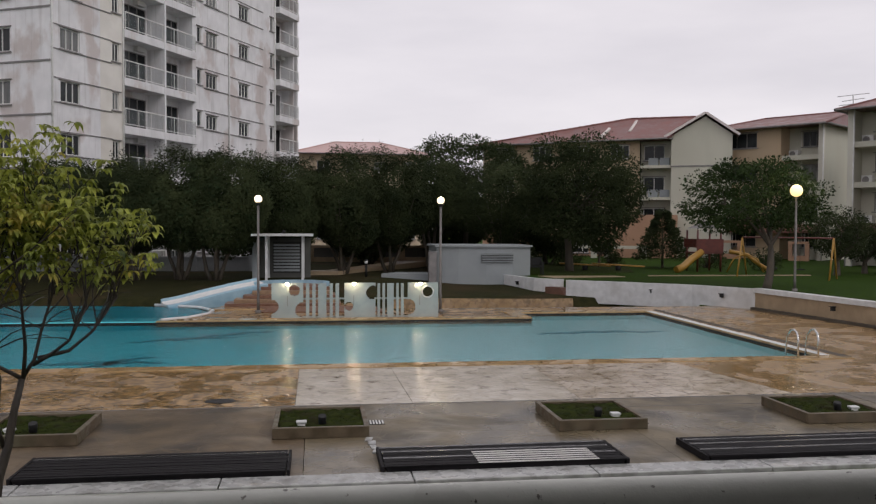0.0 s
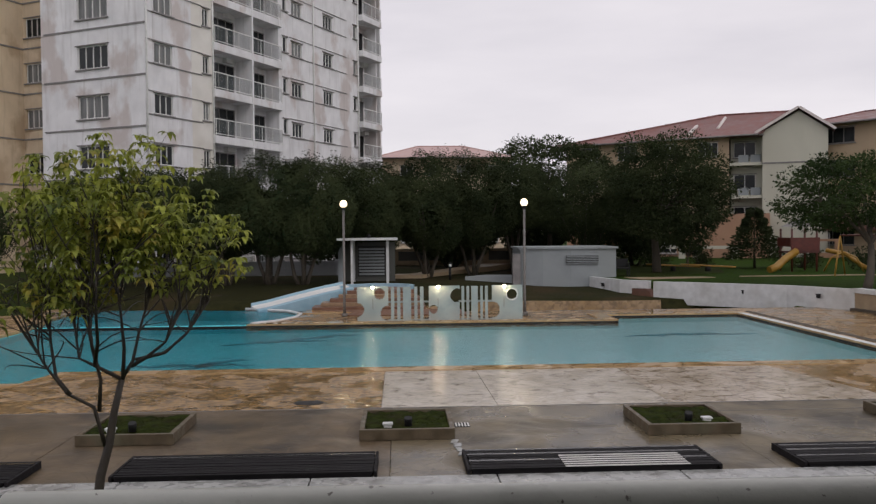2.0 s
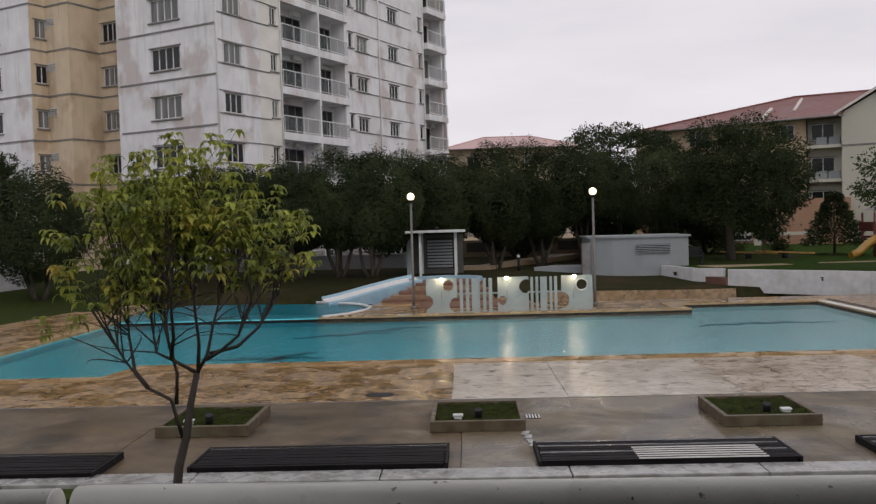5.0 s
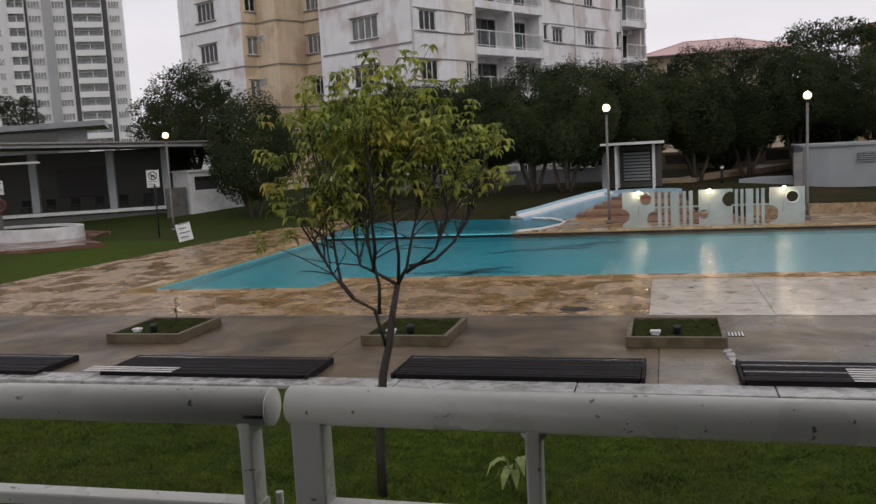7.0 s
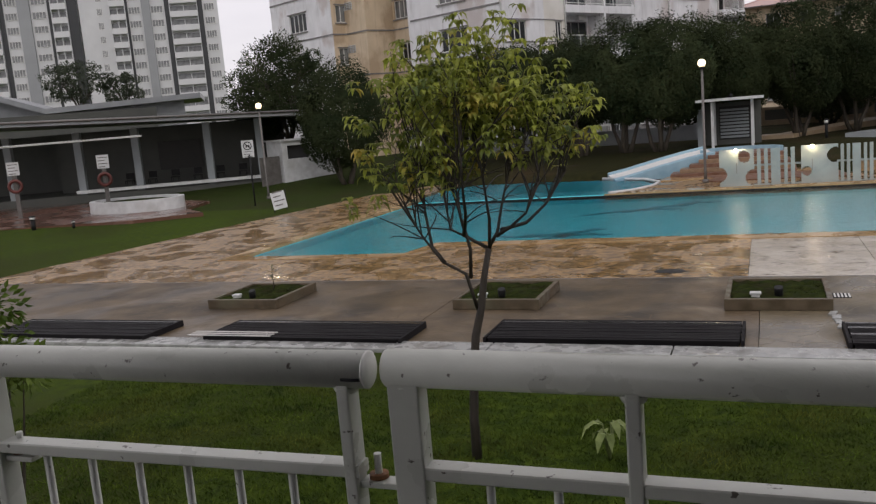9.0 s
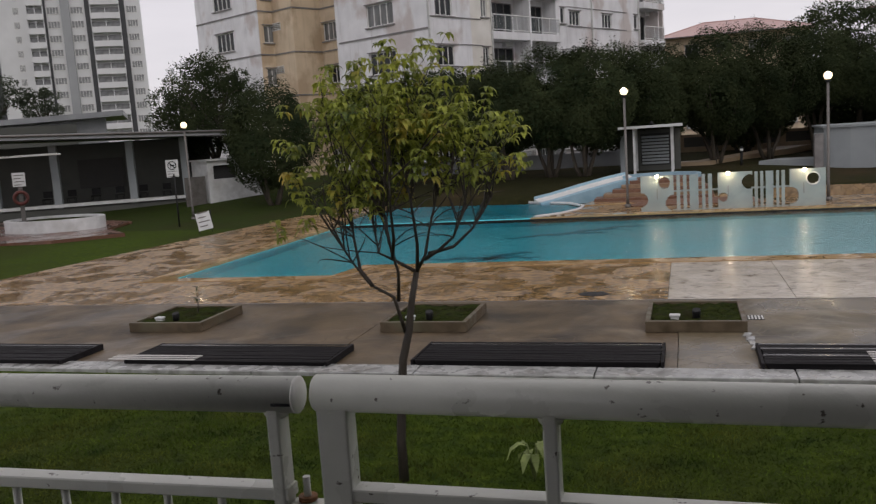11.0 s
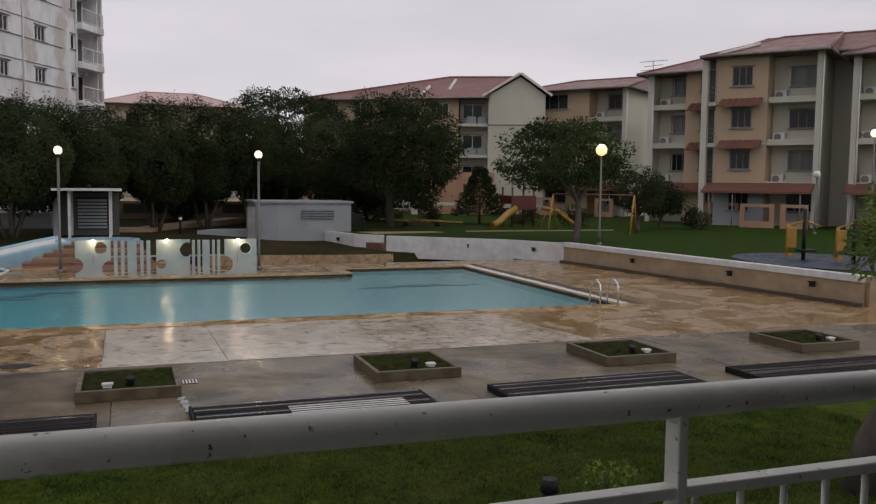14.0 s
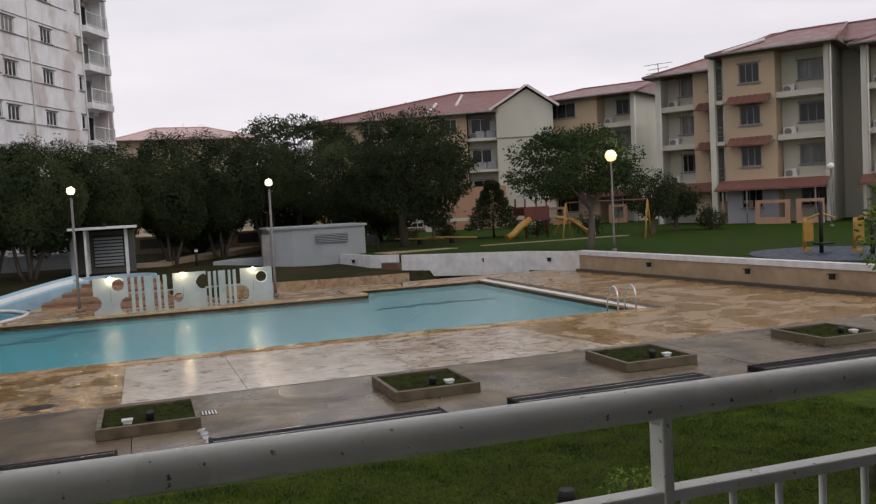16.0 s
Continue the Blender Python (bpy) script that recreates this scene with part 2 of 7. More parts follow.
M_STONEBROWN = wet_floor("brown_stamped_paving", (0.36, 0.235, 0.11), (0.25, 0.158, 0.070), (0.145, 0.092, 0.042), (0.21, 0.132, 0.060), 0.9, 0.07, 0.36, 0.7, 4.5, stain_range=(0.52, 0.64))
# Stamped paving in a paler colour that holds the wet surface's sky reflection.
M_STONEPALE = wet_floor("sky_sheen_stamped_paving", (0.53, 0.46, 0.37), (0.42, 0.35, 0.265), (0.21, 0.155, 0.095), (0.33, 0.26, 0.185), 1.1, 0.07, 0.22, 0.9, 4.0, 1.0, stain_range=(0.53, 0.64))
M_TAN = wet_floor("coping_stone", (0.46, 0.32, 0.16), (0.36, 0.235, 0.11), (0.33, 0.21, 0.10), (0.30, 0.19, 0.09), 0.8, 0.05, 0.30, 0.10)
M_SMOOTH = wet_floor("smooth_wet_slab", (0.57, 0.51, 0.42), (0.45, 0.40, 0.32), (0.25, 0.205, 0.155), (0.44, 0.39, 0.33), 1.4, 0.11, 0.22, 0.7, 3.2, 1.0, stain_range=(0.54, 0.66))
M_BRICKRED = wet_floor("red_paving", (0.17, 0.085, 0.06), (0.11, 0.055, 0.04), (0.14, 0.085, 0.065), (0.12, 0.07, 0.05), 0.5, 0.10, 0.4, 0.3)
M_WHITE = mat("white_paint", (0.52, 0.53, 0.53), (0.64, 0.65, 0.65), 4, (0.45, 0.7), 0.05, 30, stain=(0.36, 0.35, 0.32), stain_scale=1.2, stain_amount=0.45)
M_KERB = mat("worn_kerb_paint", (0.27, 0.275, 0.265), (0.37, 0.375, 0.36), 5, (0.14, 0.4), 0.15, 30, stain=(0.13, 0.125, 0.11), stain_scale=3.5, stain_amount=0.8)
M_CAP = mat("white_plastic_cap", (0.80, 0.80, 0.76), (0.86, 0.86, 0.82), 30, (0.3, 0.5), stain=(0.55, 0.53, 0.47), stain_scale=18, stain_amount=0.4)
M_RUST = mat("rusted_steel", (0.12, 0.05, 0.02), (0.26, 0.12, 0.05), 60, (0.6, 0.9), 0.3, 90)
M_RAIL = mat("grey_white_rail_paint", (0.52, 0.53, 0.475), (0.64, 0.65, 0.585), 5, (0.24, 0.42), 0.08, 40, stain=(0.07, 0.055, 0.04), stain_scale=42, stain_amount=0.9, stain_range=(0.665, 0.70))
M_TOWER = weathered("tower_render", (0.66, 0.66, 0.67), (0.80, 0.80, 0.81), (0.50, 0.43, 0.40), (0.27, 0.24, 0.22))
M_CREAM = mat("cream_render", (0.67, 0.65, 0.60), (0.77, 0.75, 0.70), 0.8, (0.6, 0.85), stain=(0.48, 0.43, 0.35), stain_scale=0.3, stain_amount=0.5)
M_YELLOW = weathered("yellow_render", (0.58, 0.47, 0.33), (0.68, 0.56, 0.41), (0.42, 0.31, 0.20), (0.24, 0.18, 0.12))
M_BAND = mat("grey_band", (0.16, 0.15, 0.15), (0.26, 0.25, 0.24), 3, (0.6, 0.9))
M_GLASS = mat("window_glass", (0.012, 0.014, 0.016), (0.030, 0.034, 0.036), 0.8, (0.08, 0.2), spec=0.25)
M_CURTAIN = mat("curtained_glass", (0.09, 0.095, 0.095), (0.24, 0.245, 0.24), 2.5, (0.1, 0.25), stretch=(1, 1, 0.1), spec=0.25)
M_FRAME = mat("window_frame_paint", (0.60, 0.60, 0.58), (0.72, 0.72, 0.70), 5, (0.4, 0.6))
# Near-black that stands in for the shade of unlit rooms and gaps.
M_DARK = mat("interior_shade", (0.016, 0.016, 0.017), (0.032, 0.031, 0.03), 3, (0.7, 0.9))
M_BLACKWOOD = mat("wet_black_timber", (0.006, 0.006, 0.007), (0.018, 0.016, 0.017), 5, (0.5, 0.8), 0.3, 30, stretch=(0.25, 4, 4), island=0.5, spec=0.1)
M_WETWOOD = mat("soaked_black_timber", (0.006, 0.006, 0.007), (0.02, 0.018, 0.018), 5, (0.06, 0.18), 0.2, 12, stretch=(0.25, 4, 4), spec=0.8)
M_GREYWOOD = mat("bare_slat_timber", (0.46, 0.44, 0.42), (0.60, 0.58, 0.55), 6, (0.25, 0.45), 0.2, 30, stretch=(0.3, 4, 4))
M_PLANTER = mat("planter_concrete", (0.060, 0.044, 0.024), (0.115, 0.085, 0.050), 5, (0.35, 0.7), 0.3, 40, stain=(0.10, 0.10, 0.06), stain_scale=1.8, stain_amount=0.7)
M_SOIL = mat("mossy_soil", (0.012, 0.018, 0.004), (0.034, 0.044, 0.009), 8, (0.8, 1.0), 0.8, 40, stain=(0.020, 0.014, 0.008), stain_scale=3.0, stain_amount=0.8, spec=0.04)
M_POST = mat("lamp_post_grey", (0.12, 0.11, 0.10), (0.18, 0.17, 0.16), 5, (0.35, 0.55), metal=0.4)
M_BLACK = mat("black_metal", (0.010, 0.010, 0.011), (0.022, 0.022, 0.022), 8, (0.5, 0.75), spec=0.25)
M_STEEL = mat("stainless_steel", (0.55, 0.55, 0.54), (0.68, 0.68, 0.67), 8, (0.12, 0.25), metal=1.0)
M_POOL = mat("turquoise_pool_lining", (0.08, 0.66, 0.76), (0.14, 0.78, 0.87), 1.2, (0.4, 0.6), stain=(0.03, 0.52, 0.60), stain_scale=0.25, stain_amount=0.6)
fade_along_x(M_POOL, (0.64, 0.91, 0.93), (-4.5, 3.0), 0.92)
M_POOLDARK = mat("dark_pool_stripe", (0.02, 0.26, 0.33), (0.04, 0.34, 0.42), 2, (0.4, 0.6))
M_BLUE = mat("pale_blue_paint", (0.22, 0.36, 0.45), (0.30, 0.45, 0.53), 3, (0.4, 0.65), stain=(0.25, 0.36, 0.42), stain_scale=0.8)
M_STEP = mat("brown_step_tiles", (0.13, 0.065, 0.04), (0.20, 0.105, 0.065), 5, (0.3, 0.5))
M_STEPDARK = mat("tan_step_tiles", (0.20, 0.13, 0.075), (0.29, 0.19, 0.115), 5, (0.3, 0.5))
M_ROOF = mat("red_roof_tiles", (0.145, 0.058, 0.050), (0.215, 0.092, 0.080), 1.4, (0.35, 0.6), 0.5, 8, stain=(0.15, 0.085, 0.075), stain_scale=0.3, island=0.12)
M_ROOFPALE = mat("pale_red_roof", (0.40, 0.25, 0.23), (0.50, 0.33, 0.30), 1.4, (0.35, 0.6), island=0.1)
M_RIDGE = mat("pale_ridge_capping", (0.60, 0.55, 0.52), (0.70, 0.65, 0.62), 3, (0.5, 0.7))
M_APT = mat("apartment_cream", (0.45, 0.34, 0.225), (0.53, 0.405, 0.275), 0.7, (0.6, 0.85), stain=(0.38, 0.31, 0.21), stain_scale=0.35, stain_amount=0.6, stretch=(1, 1, 0.5))
M_APTPALE = mat("apartment_pale", (0.495, 0.488, 0.405), (0.565, 0.552, 0.465), 0.7, (0.6, 0.85), stain=(0.43, 0.41, 0.33), stain_scale=0.35, stain_amount=0.6, stretch=(1, 1, 0.4))
M_APTCOL = mat("apartment_column_white", (0.55, 0.54, 0.47), (0.64, 0.62, 0.54), 0.9, (0.6, 0.85), stain=(0.42, 0.39, 0.31), stain_scale=0.5, stain_amount=0.5, stretch=(1, 1, 0.4))
M_ORANGE = mat("apartment_apricot", (0.37, 0.215, 0.135), (0.44, 0.265, 0.17), 0.7, (0.6, 0.85), stain=(0.40, 0.23, 0.15), stain_scale=0.5)
M_LILAC = mat("apartment_lilac", (0.354, 0.354, 0.381), (0.408, 0.408, 0.435), 0.7, (0.6, 0.85))
M_PUMP = mat("pump_house_grey", (0.235, 0.26, 0.27), (0.29, 0.315, 0.325), 1.2, (0.5, 0.8), stain=(0.23, 0.25, 0.245), stain_scale=0.6)
M_TANWALL = mat("sandy_stone_wall", (0.27, 0.20, 0.125), (0.37, 0.28, 0.18), 3, (0.4, 0.7), 0.4, 14, stain=(0.22, 0.16, 0.10), stain_scale=0.9)
M_BARK = mat("bark", (0.035, 0.028, 0.02), (0.085, 0.07, 0.05), 8, (0.6, 0.9), 0.7, 30, stretch=(1, 1, 0.3))
M_LEAFFAR = mat("hazy_far_foliage", (0.055, 0.068, 0.046), (0.10, 0.118, 0.080), 0.8, (0.7, 0.95), island=0.3, spec=0.06, through_light=0.2)
M_BARKWET = mat("wet_dark_bark", (0.016, 0.012, 0.009), (0.042, 0.033, 0.024), 14, (0.5, 0.8), 0.6, 50, stretch=(1, 1, 0.3))
M_LEAFDARK = mat("dark_foliage", (0.023, 0.034, 0.015), (0.052, 0.064, 0.028), 0.8, (0.7, 0.95), island=0.25, spec=0.06, through_light=0.15)
M_LEAFMID = mat("mid_foliage", (0.014, 0.026, 0.008), (0.036, 0.055, 0.018), 0.8, (0.6, 0.9), island=0.45, spec=0.08)
M_LEAFYOUNG = mat("young_foliage", (0.052, 0.080, 0.015), (0.35, 0.38, 0.066), 3.5, (0.35, 0.6), stain=(0.52, 0.36, 0.068), stain_scale=2.6, stain_amount=0.55, island=0.65, spec=0.3, through_light=0.42, stain_range=(0.57, 0.69))
M_LEAFBUSH = mat("bush_foliage", (0.07, 0.13, 0.02), (0.20, 0.26, 0.05), 2.0, (0.4, 0.65), island=0.45, spec=0.15, through_light=0.3)
M_WEED = mat("pale_weed_leaf", (0.13, 0.17, 0.055), (0.28, 0.33, 0.12), 6.0, (0.35, 0.6), island=0.3, spec=0.25, through_light=0.25)
M_HIRISE = mat("highrise_white", (0.58, 0.585, 0.59), (0.68, 0.685, 0.69), 0.2, (0.6, 0.8))
M_HIGREY = mat("highrise_grey", (0.28, 0.29, 0.30), (0.34, 0.35, 0.36), 0.2, (0.6, 0.8))
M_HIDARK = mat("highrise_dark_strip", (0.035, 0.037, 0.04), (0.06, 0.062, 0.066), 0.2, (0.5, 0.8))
M_PAVROOF = mat("grey_metal_roof", (0.20, 0.21, 0.22), (0.27, 0.28, 0.29), 1, (0.35, 0.6))
# Dark grey of real walls, used also as shade inside and behind openings.
M_PAVWALL = mat("dark_wall_and_shade_grey", (0.055, 0.058, 0.052), (0.088, 0.09, 0.08), 1, (0.6, 0.85))
M_RED = mat("red_plastic", (0.085, 0.020, 0.015), (0.13, 0.030, 0.022), 4, (0.3, 0.5))
M_YELLOWP = mat("yellow_plastic", (0.28, 0.15, 0.02), (0.36, 0.20, 0.03), 4, (0.3, 0.5))
M_MAT = mat("dark_blue_rubber", (0.014, 0.026, 0.05), (0.026, 0.042, 0.078), 6, (0.3, 0.6))
M_LAMP = glow("lamp_globe", (1.0, 0.76, 0.46), 1.7)
M_LAMPY = glow("warm_lamp_globe", (1.0, 0.72, 0.27), 1.3)
M_SPOT = glow("spot_lamp", (1.0, 0.76, 0.46), 95.0)
M_SCREEN = mat("pale_grey_screen_paint", (0.27, 0.31, 0.30), (0.35, 0.39, 0.375), 3, (0.5, 0.75), stain=(0.24, 0.25, 0.235), stain_scale=1.5, stain_amount=0.6)
M_RAILGLASS = mat("balcony_glass", (0.22, 0.26, 0.26), (0.28, 0.32, 0.32), 1.0, (0.1, 0.2), spec=0.3)
M_RAILGLASS.node_tree.nodes["Principled BSDF"].inputs["Alpha"].default_value = 0.12
M_OFF = mat("unlit_white_globe", (0.70, 0.70, 0.68), (0.80, 0.80, 0.78), 4, (0.2, 0.4))
M_AWNING = mat("brown_red_awning_tiles", (0.13, 0.055, 0.042), (0.19, 0.08, 0.06), 1.4, (0.4, 0.65), 0.5, 8, island=0.12)
M_HIGLASS = mat("shaded_balcony_glass", (0.16, 0.165, 0.17), (0.32, 0.325, 0.33), 0.9, (0.15, 0.3), spec=0.25)
# Dark tone keeps the unseen veranda from lighting the railing front.
M_VERANDA = mat("dark_veranda_concrete", (0.035, 0.034, 0.032), (0.06, 0.058, 0.055), 3, (0.6, 0.9))
M_WATER = water_material()


# ---- mesh helpers ----
def place(ob, parent):
    if parent is not None:
        ob.parent = parent
        ob.matrix_parent_inverse = parent.matrix_basis.inverted()
    return ob


def part(name, bm, material, parent=None, label=""):
    me = bpy.data.meshes.new(name)
    bm.normal_update()
    bm.to_mesh(me)
    bm.free()
    me.materials.append(material)
    ob = place(new(name, me), parent)
    if label:
        tagged(ob, label)
    return ob


def share(name, me, parent, m):
    """One more object on a mesh that is already there, at the pose m."""
    ob = new(name, me)
    ob.matrix_basis = m
    return place(ob, parent)


def thing(name, at, label, category, group="", kind=""):
    ob = new(name)
    ob.empty_display_size = 0.2
    ob.matrix_basis = Matrix.Translation(at) if len(at) == 3 else at
    return tagged(ob, label, category, group, kind)


def box(bm, x0, x1, y0, y1, z0, z1, m=None, bevel=0.0):
    vs = [bm.verts.new(((m @ Vector(p)) if m is not None else p)) for p in
          ((x0, y0, z0), (x1, y0, z0), (x1, y1, z0), (x0, y1, z0), (x0, y0, z1), (x1, y0, z1), (x1, y1, z1), (x0, y1, z1))]
    fs = [bm.faces.new([vs[i] for i in f]) for f in ((3, 2, 1, 0), (4, 5, 6, 7), (0, 1, 5, 4), (1, 2, 6, 5), (2, 3, 7, 6), (3, 0, 4, 7))]
    if bevel:
        es = list({e for f in fs for e in f.edges})
        bmesh.ops.bevel(bm, geom=es, offset=bevel, segments=2, profile=0.5, affect="EDGES")
    return bm


def boxes(*specs, m=None, bevel=0.0):
    bm = bmesh.new()
    for s in specs:
        box(bm, *s, m=m, bevel=bevel)
    return bm


def prism(pts, z0, z1, bm=None, m=None):
    bm = bm or bmesh.new()
    area = sum(a[0] * b[1] - b[0] * a[1] for a, b in zip(pts, pts[1:] + pts[:1]))
    pts = pts if area > 0 else pts[::-1]
    t = (lambda p: m @ Vector(p)) if m is not None else (lambda p: p)
    lo = [bm.verts.new(t((x, y, z0))) for x, y in pts]
    hi = [bm.verts.new(t((x, y, z1))) for x, y in pts]
    bm.faces.new(hi)
    bm.faces.new(lo[::-1])
    n = len(pts)
    for i in range(n):
        bm.faces.new((lo[i], lo[(i + 1) % n], hi[(i + 1) % n], hi[i]))
    return bm


def tube(pts, radii, sides=8, bm=None, caps=True):
    bm = bm or bmesh.new()
    pts = [Vector(p) for p in pts]
    if not isinstance(radii, (list, tuple)):
        radii = [radii] * len(pts)
    rings, side = [], None
    for i, p in enumerate(pts):
        d = (pts[min(i + 1, len(pts) - 1)] - pts[max(i - 1, 0)]).normalized()
        if side is None:
            side = d.orthogonal().normalized()
        side = (side - d * side.dot(d)).normalized()
        other = d.cross(side)
        rings.append([bm.verts.new(p + (side * math.cos(a) + other * math.sin(a)) * radii[i]) for a in (2 * math.pi * k / sides for k in range(sides))])
    for r0, r1 in zip(rings, rings[1:]):
        for k in range(sides):
            f = bm.faces.new((r0[k], r0[(k + 1) % sides], r1[(k + 1) % sides], r1[k]))
            f.smooth = True
    if caps:
        bm.faces.new(rings[0][::-1])
        bm.faces.new(rings[-1])
    return bm


def ball(at, r, bm=None, squash=1.0, seg=16):
    bm = bm or bmesh.new()
    res = bmesh.ops.create_uvsphere(bm, u_segments=seg, v_segments=seg // 2 + 2, radius=r, matrix=Matrix.Translation(at) @ Matrix.Diagonal((1, 1, squash, 1)))
    for v in res["verts"]:
        for f in v.link_faces:
            f.smooth = True
    return bm


def holed_wall(width, z0, z1, holes, thick, m, bm=None):
    """A wall along local x with rectangular openings through it; local y runs inwards."""
    bm = bm or bmesh.new()
    xs = sorted({0.0, width, *(h[0] for h in holes), *(h[1] for h in holes)})
    zs = sorted({z0, z1, *(h[2] for h in holes), *(h[3] for h in holes)})
    grid = {}

    def v(x, y, z):
        k = (round(x, 4), round(y, 4), round(z, 4))
        if k not in grid:
            grid[k] = bm.verts.new(m @ Vector(k))
        return grid[k]

    def solid(i, j):
        if not (0 <= i < len(xs) - 1 and 0 <= j < len(zs) - 1):
            return False
        cx, cz = (xs[i] + xs[i + 1]) / 2, (zs[j] + zs[j + 1]) / 2
        return not any(h[0] < cx < h[1] and h[2] < cz < h[3] for h in holes)

    for i in range(len(xs) - 1):
        for j in range(len(zs) - 1):
            if not solid(i, j):
                continue
            a, b, c, d = xs[i], xs[i + 1], zs[j], zs[j + 1]
            bm.faces.new((v(a, 0, c), v(b, 0, c), v(b, 0, d), v(a, 0, d)))
            bm.faces.new((v(b, thick, c), v(a, thick, c), v(a, thick, d), v(b, thick, d)))
            if not solid(i - 1, j):
                bm.faces.new((v(a, thick, c), v(a, 0, c), v(a, 0, d), v(a, thick, d)))
            if not solid(i + 1, j):
                bm.faces.new((v(b, 0, c), v(b, thick, c), v(b, thick, d), v(b, 0, d)))
            if not solid(i, j - 1):
                bm.faces.new((v(a, thick, c), v(b, thick, c), v(b, 0, c), v(a, 0, c)))
            if not solid(i, j + 1):
                bm.faces.new((v(a, 0, d), v(b, 0, d), v(b, thick, d), v(a, thick, d)))
    return bm


MESHES = {}


def window_meshes(w, h, panes, sill=True, dark=False):
    """Frame and pane meshes of a window w by h, local x across, z up, y inwards."""
    key = (round(w, 2), round(h, 2), panes, sill, dark)
    if key not in MESHES:
        f = 0.06
        cells = [(f + (w - f) * k / panes, (w - f) * (k + 1) / panes, f, h - f) for k in range(panes)]
        bm = holed_wall(w, 0, h, cells, 0.08, Matrix.Translation((0, -0.02, 0)))
        sill_me = None
        if sill:
            sill_me = []
            for kind, y0, z0, z1 in (("sill", -0.20, -0.09, -0.01), ("lintel", -0.17, h + 0.01, h + 0.07)):
                b = boxes((-0.12, w + 0.12, y0, -0.025, z0, z1))
                me = bpy.data.meshes.new(kind)
                b.to_mesh(me)
                b.free()
                me.materials.append(M_BAND)
                sill_me.append(me)
        frame_me = bpy.data.meshes.new("window_frame")
        bm.to_mesh(frame_me)
        bm.free()
        frame_me.materials.append(M_BAND if dark else M_FRAME)
        panes_me = []
        for glass in (M_GLASS, M_CURTAIN):
            bm = boxes((0.02, w - 0.02, 0.02, 0.035, 0.02, h - 0.02))
            me = bpy.data.meshes.new("pane")
            bm.to_mesh(me)
            bm.free()
            me.materials.append(glass)
            panes_me.append(me)
        MESHES[key] = (frame_me, panes_me, sill_me)
    return MESHES[key]


def window(parent, m, w, h, panes, sill=True, curtain=0.3, dark=False):
    frame_me, panes_me, sill_me = window_meshes(w, h, panes, sill, dark)
    ob = share("window", frame_me, parent, m)
    if sill_me:
        share("sill", sill_me[0], ob, m)
        share("lintel", sill_me[1], ob, m)
    me = panes_me[1 if random.random() < curtain else 0]
    share("pane", me, ob, m)
    return ob


def curved_wall(pts, z0, z1, thick):
    """One continuous wall of even thickness along a bent line."""
    bm = bmesh.new()
    rings = []
    for i, (x, y) in enumerate(pts):
        a, b = pts[max(i - 1, 0)], pts[min(i + 1, len(pts) - 1)]
        d = Vector((b[0] - a[0], b[1] - a[1])).normalized()
        nx, ny = -d.y * thick / 2, d.x * thick / 2
        rings.append([bm.verts.new(p) for p in ((x - nx, y - ny, z0), (x + nx, y + ny, z0), (x + nx, y + ny, z1), (x - nx, y - ny, z1))])
    for r0, r1 in zip(rings, rings[1:]):
        for k in range(4):
            bm.faces.new((r0[k], r0[(k + 1) % 4], r1[(k + 1) % 4], r1[k]))
    bm.faces.new(rings[0])
    bm.faces.new(rings[-1][::-1])
    bmesh.ops.recalc_face_normals(bm, faces=bm.faces[:])
    return bm


def along(origin, degrees):
    """A frame for a facade: x along it, y into the building, z up."""
    return Matrix.Translation(origin) @ Matrix.Rotation(radians(degrees), 4, "Z")
# ---- ground, terrace, deck ----
def ease(a, b, v):
    t = min(max((v - a) / (b - a), 0.0), 1.0)
    return t * t * (3 - 2 * t)


def ground_height(x, y):
    """Lawn at 0 near the veranda, rising gently behind the pool."""
    z = ease(34, 44, y) * (0.6 - 0.3 * ease(2, 8, x)) + 0.25 * ease(46, 75, y)
    if -19.5 < x < 24 and 10.9 < y < 34:
        z = min(z, -0.04)
    if -15 < x < 15.5 and 12.5 < y < 36.5:
        z = -2.4
    if x < -19 and y > 10:
        z = max(z, 0.12 * ease(-19, -30, x))
    return z


gx = [-600, -300, -150, -90, -60] + [-46 + i for i in range(92)] + [46, 60, 90, 150, 300, 600]
gy = [-300, -100, -40, -15] + [-8 + i for i in range(70)] + [62, 70, 80, 100, 150, 300, 600]
bm = bmesh.new()
rows = [[bm.verts.new((x, y, ground_height(x, y))) for x in gx] for y in gy]
for r0, r1 in zip(rows, rows[1:]):
    for i in range(len(gx) - 1):
        bm.faces.new((r0[i], r0[i + 1], r1[i + 1], r1[i])).smooth = True
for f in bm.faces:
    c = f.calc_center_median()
    # worn ground under the rear trees, with their shade in its colour
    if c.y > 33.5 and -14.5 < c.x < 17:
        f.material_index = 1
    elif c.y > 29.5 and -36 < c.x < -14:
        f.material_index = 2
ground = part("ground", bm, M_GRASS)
ground.data.materials.append(M_WORNSHADE)
ground.data.materials.append(M_DARKTURF)
tagged(ground, "wet green lawn rising gently behind the pool", "ground", kind="structure")

WALL = [(9.57, 43.4), (10.42, 39.7), (11.58, 38.6), (15.9, 34.45), (17.4, 31.85), (19.0, 17.75)]
tagged(part("terrace", prism([(x + 0.1, y + 0.1) for x, y in WALL] + [(24, 14.5), (200, 10), (200, 220), (40, 220), (14, 70), (10.6, 50)], -0.5, 0.72), M_LAWN),
       "raised lawn terrace behind the retaining wall", "lawn", kind="structure")

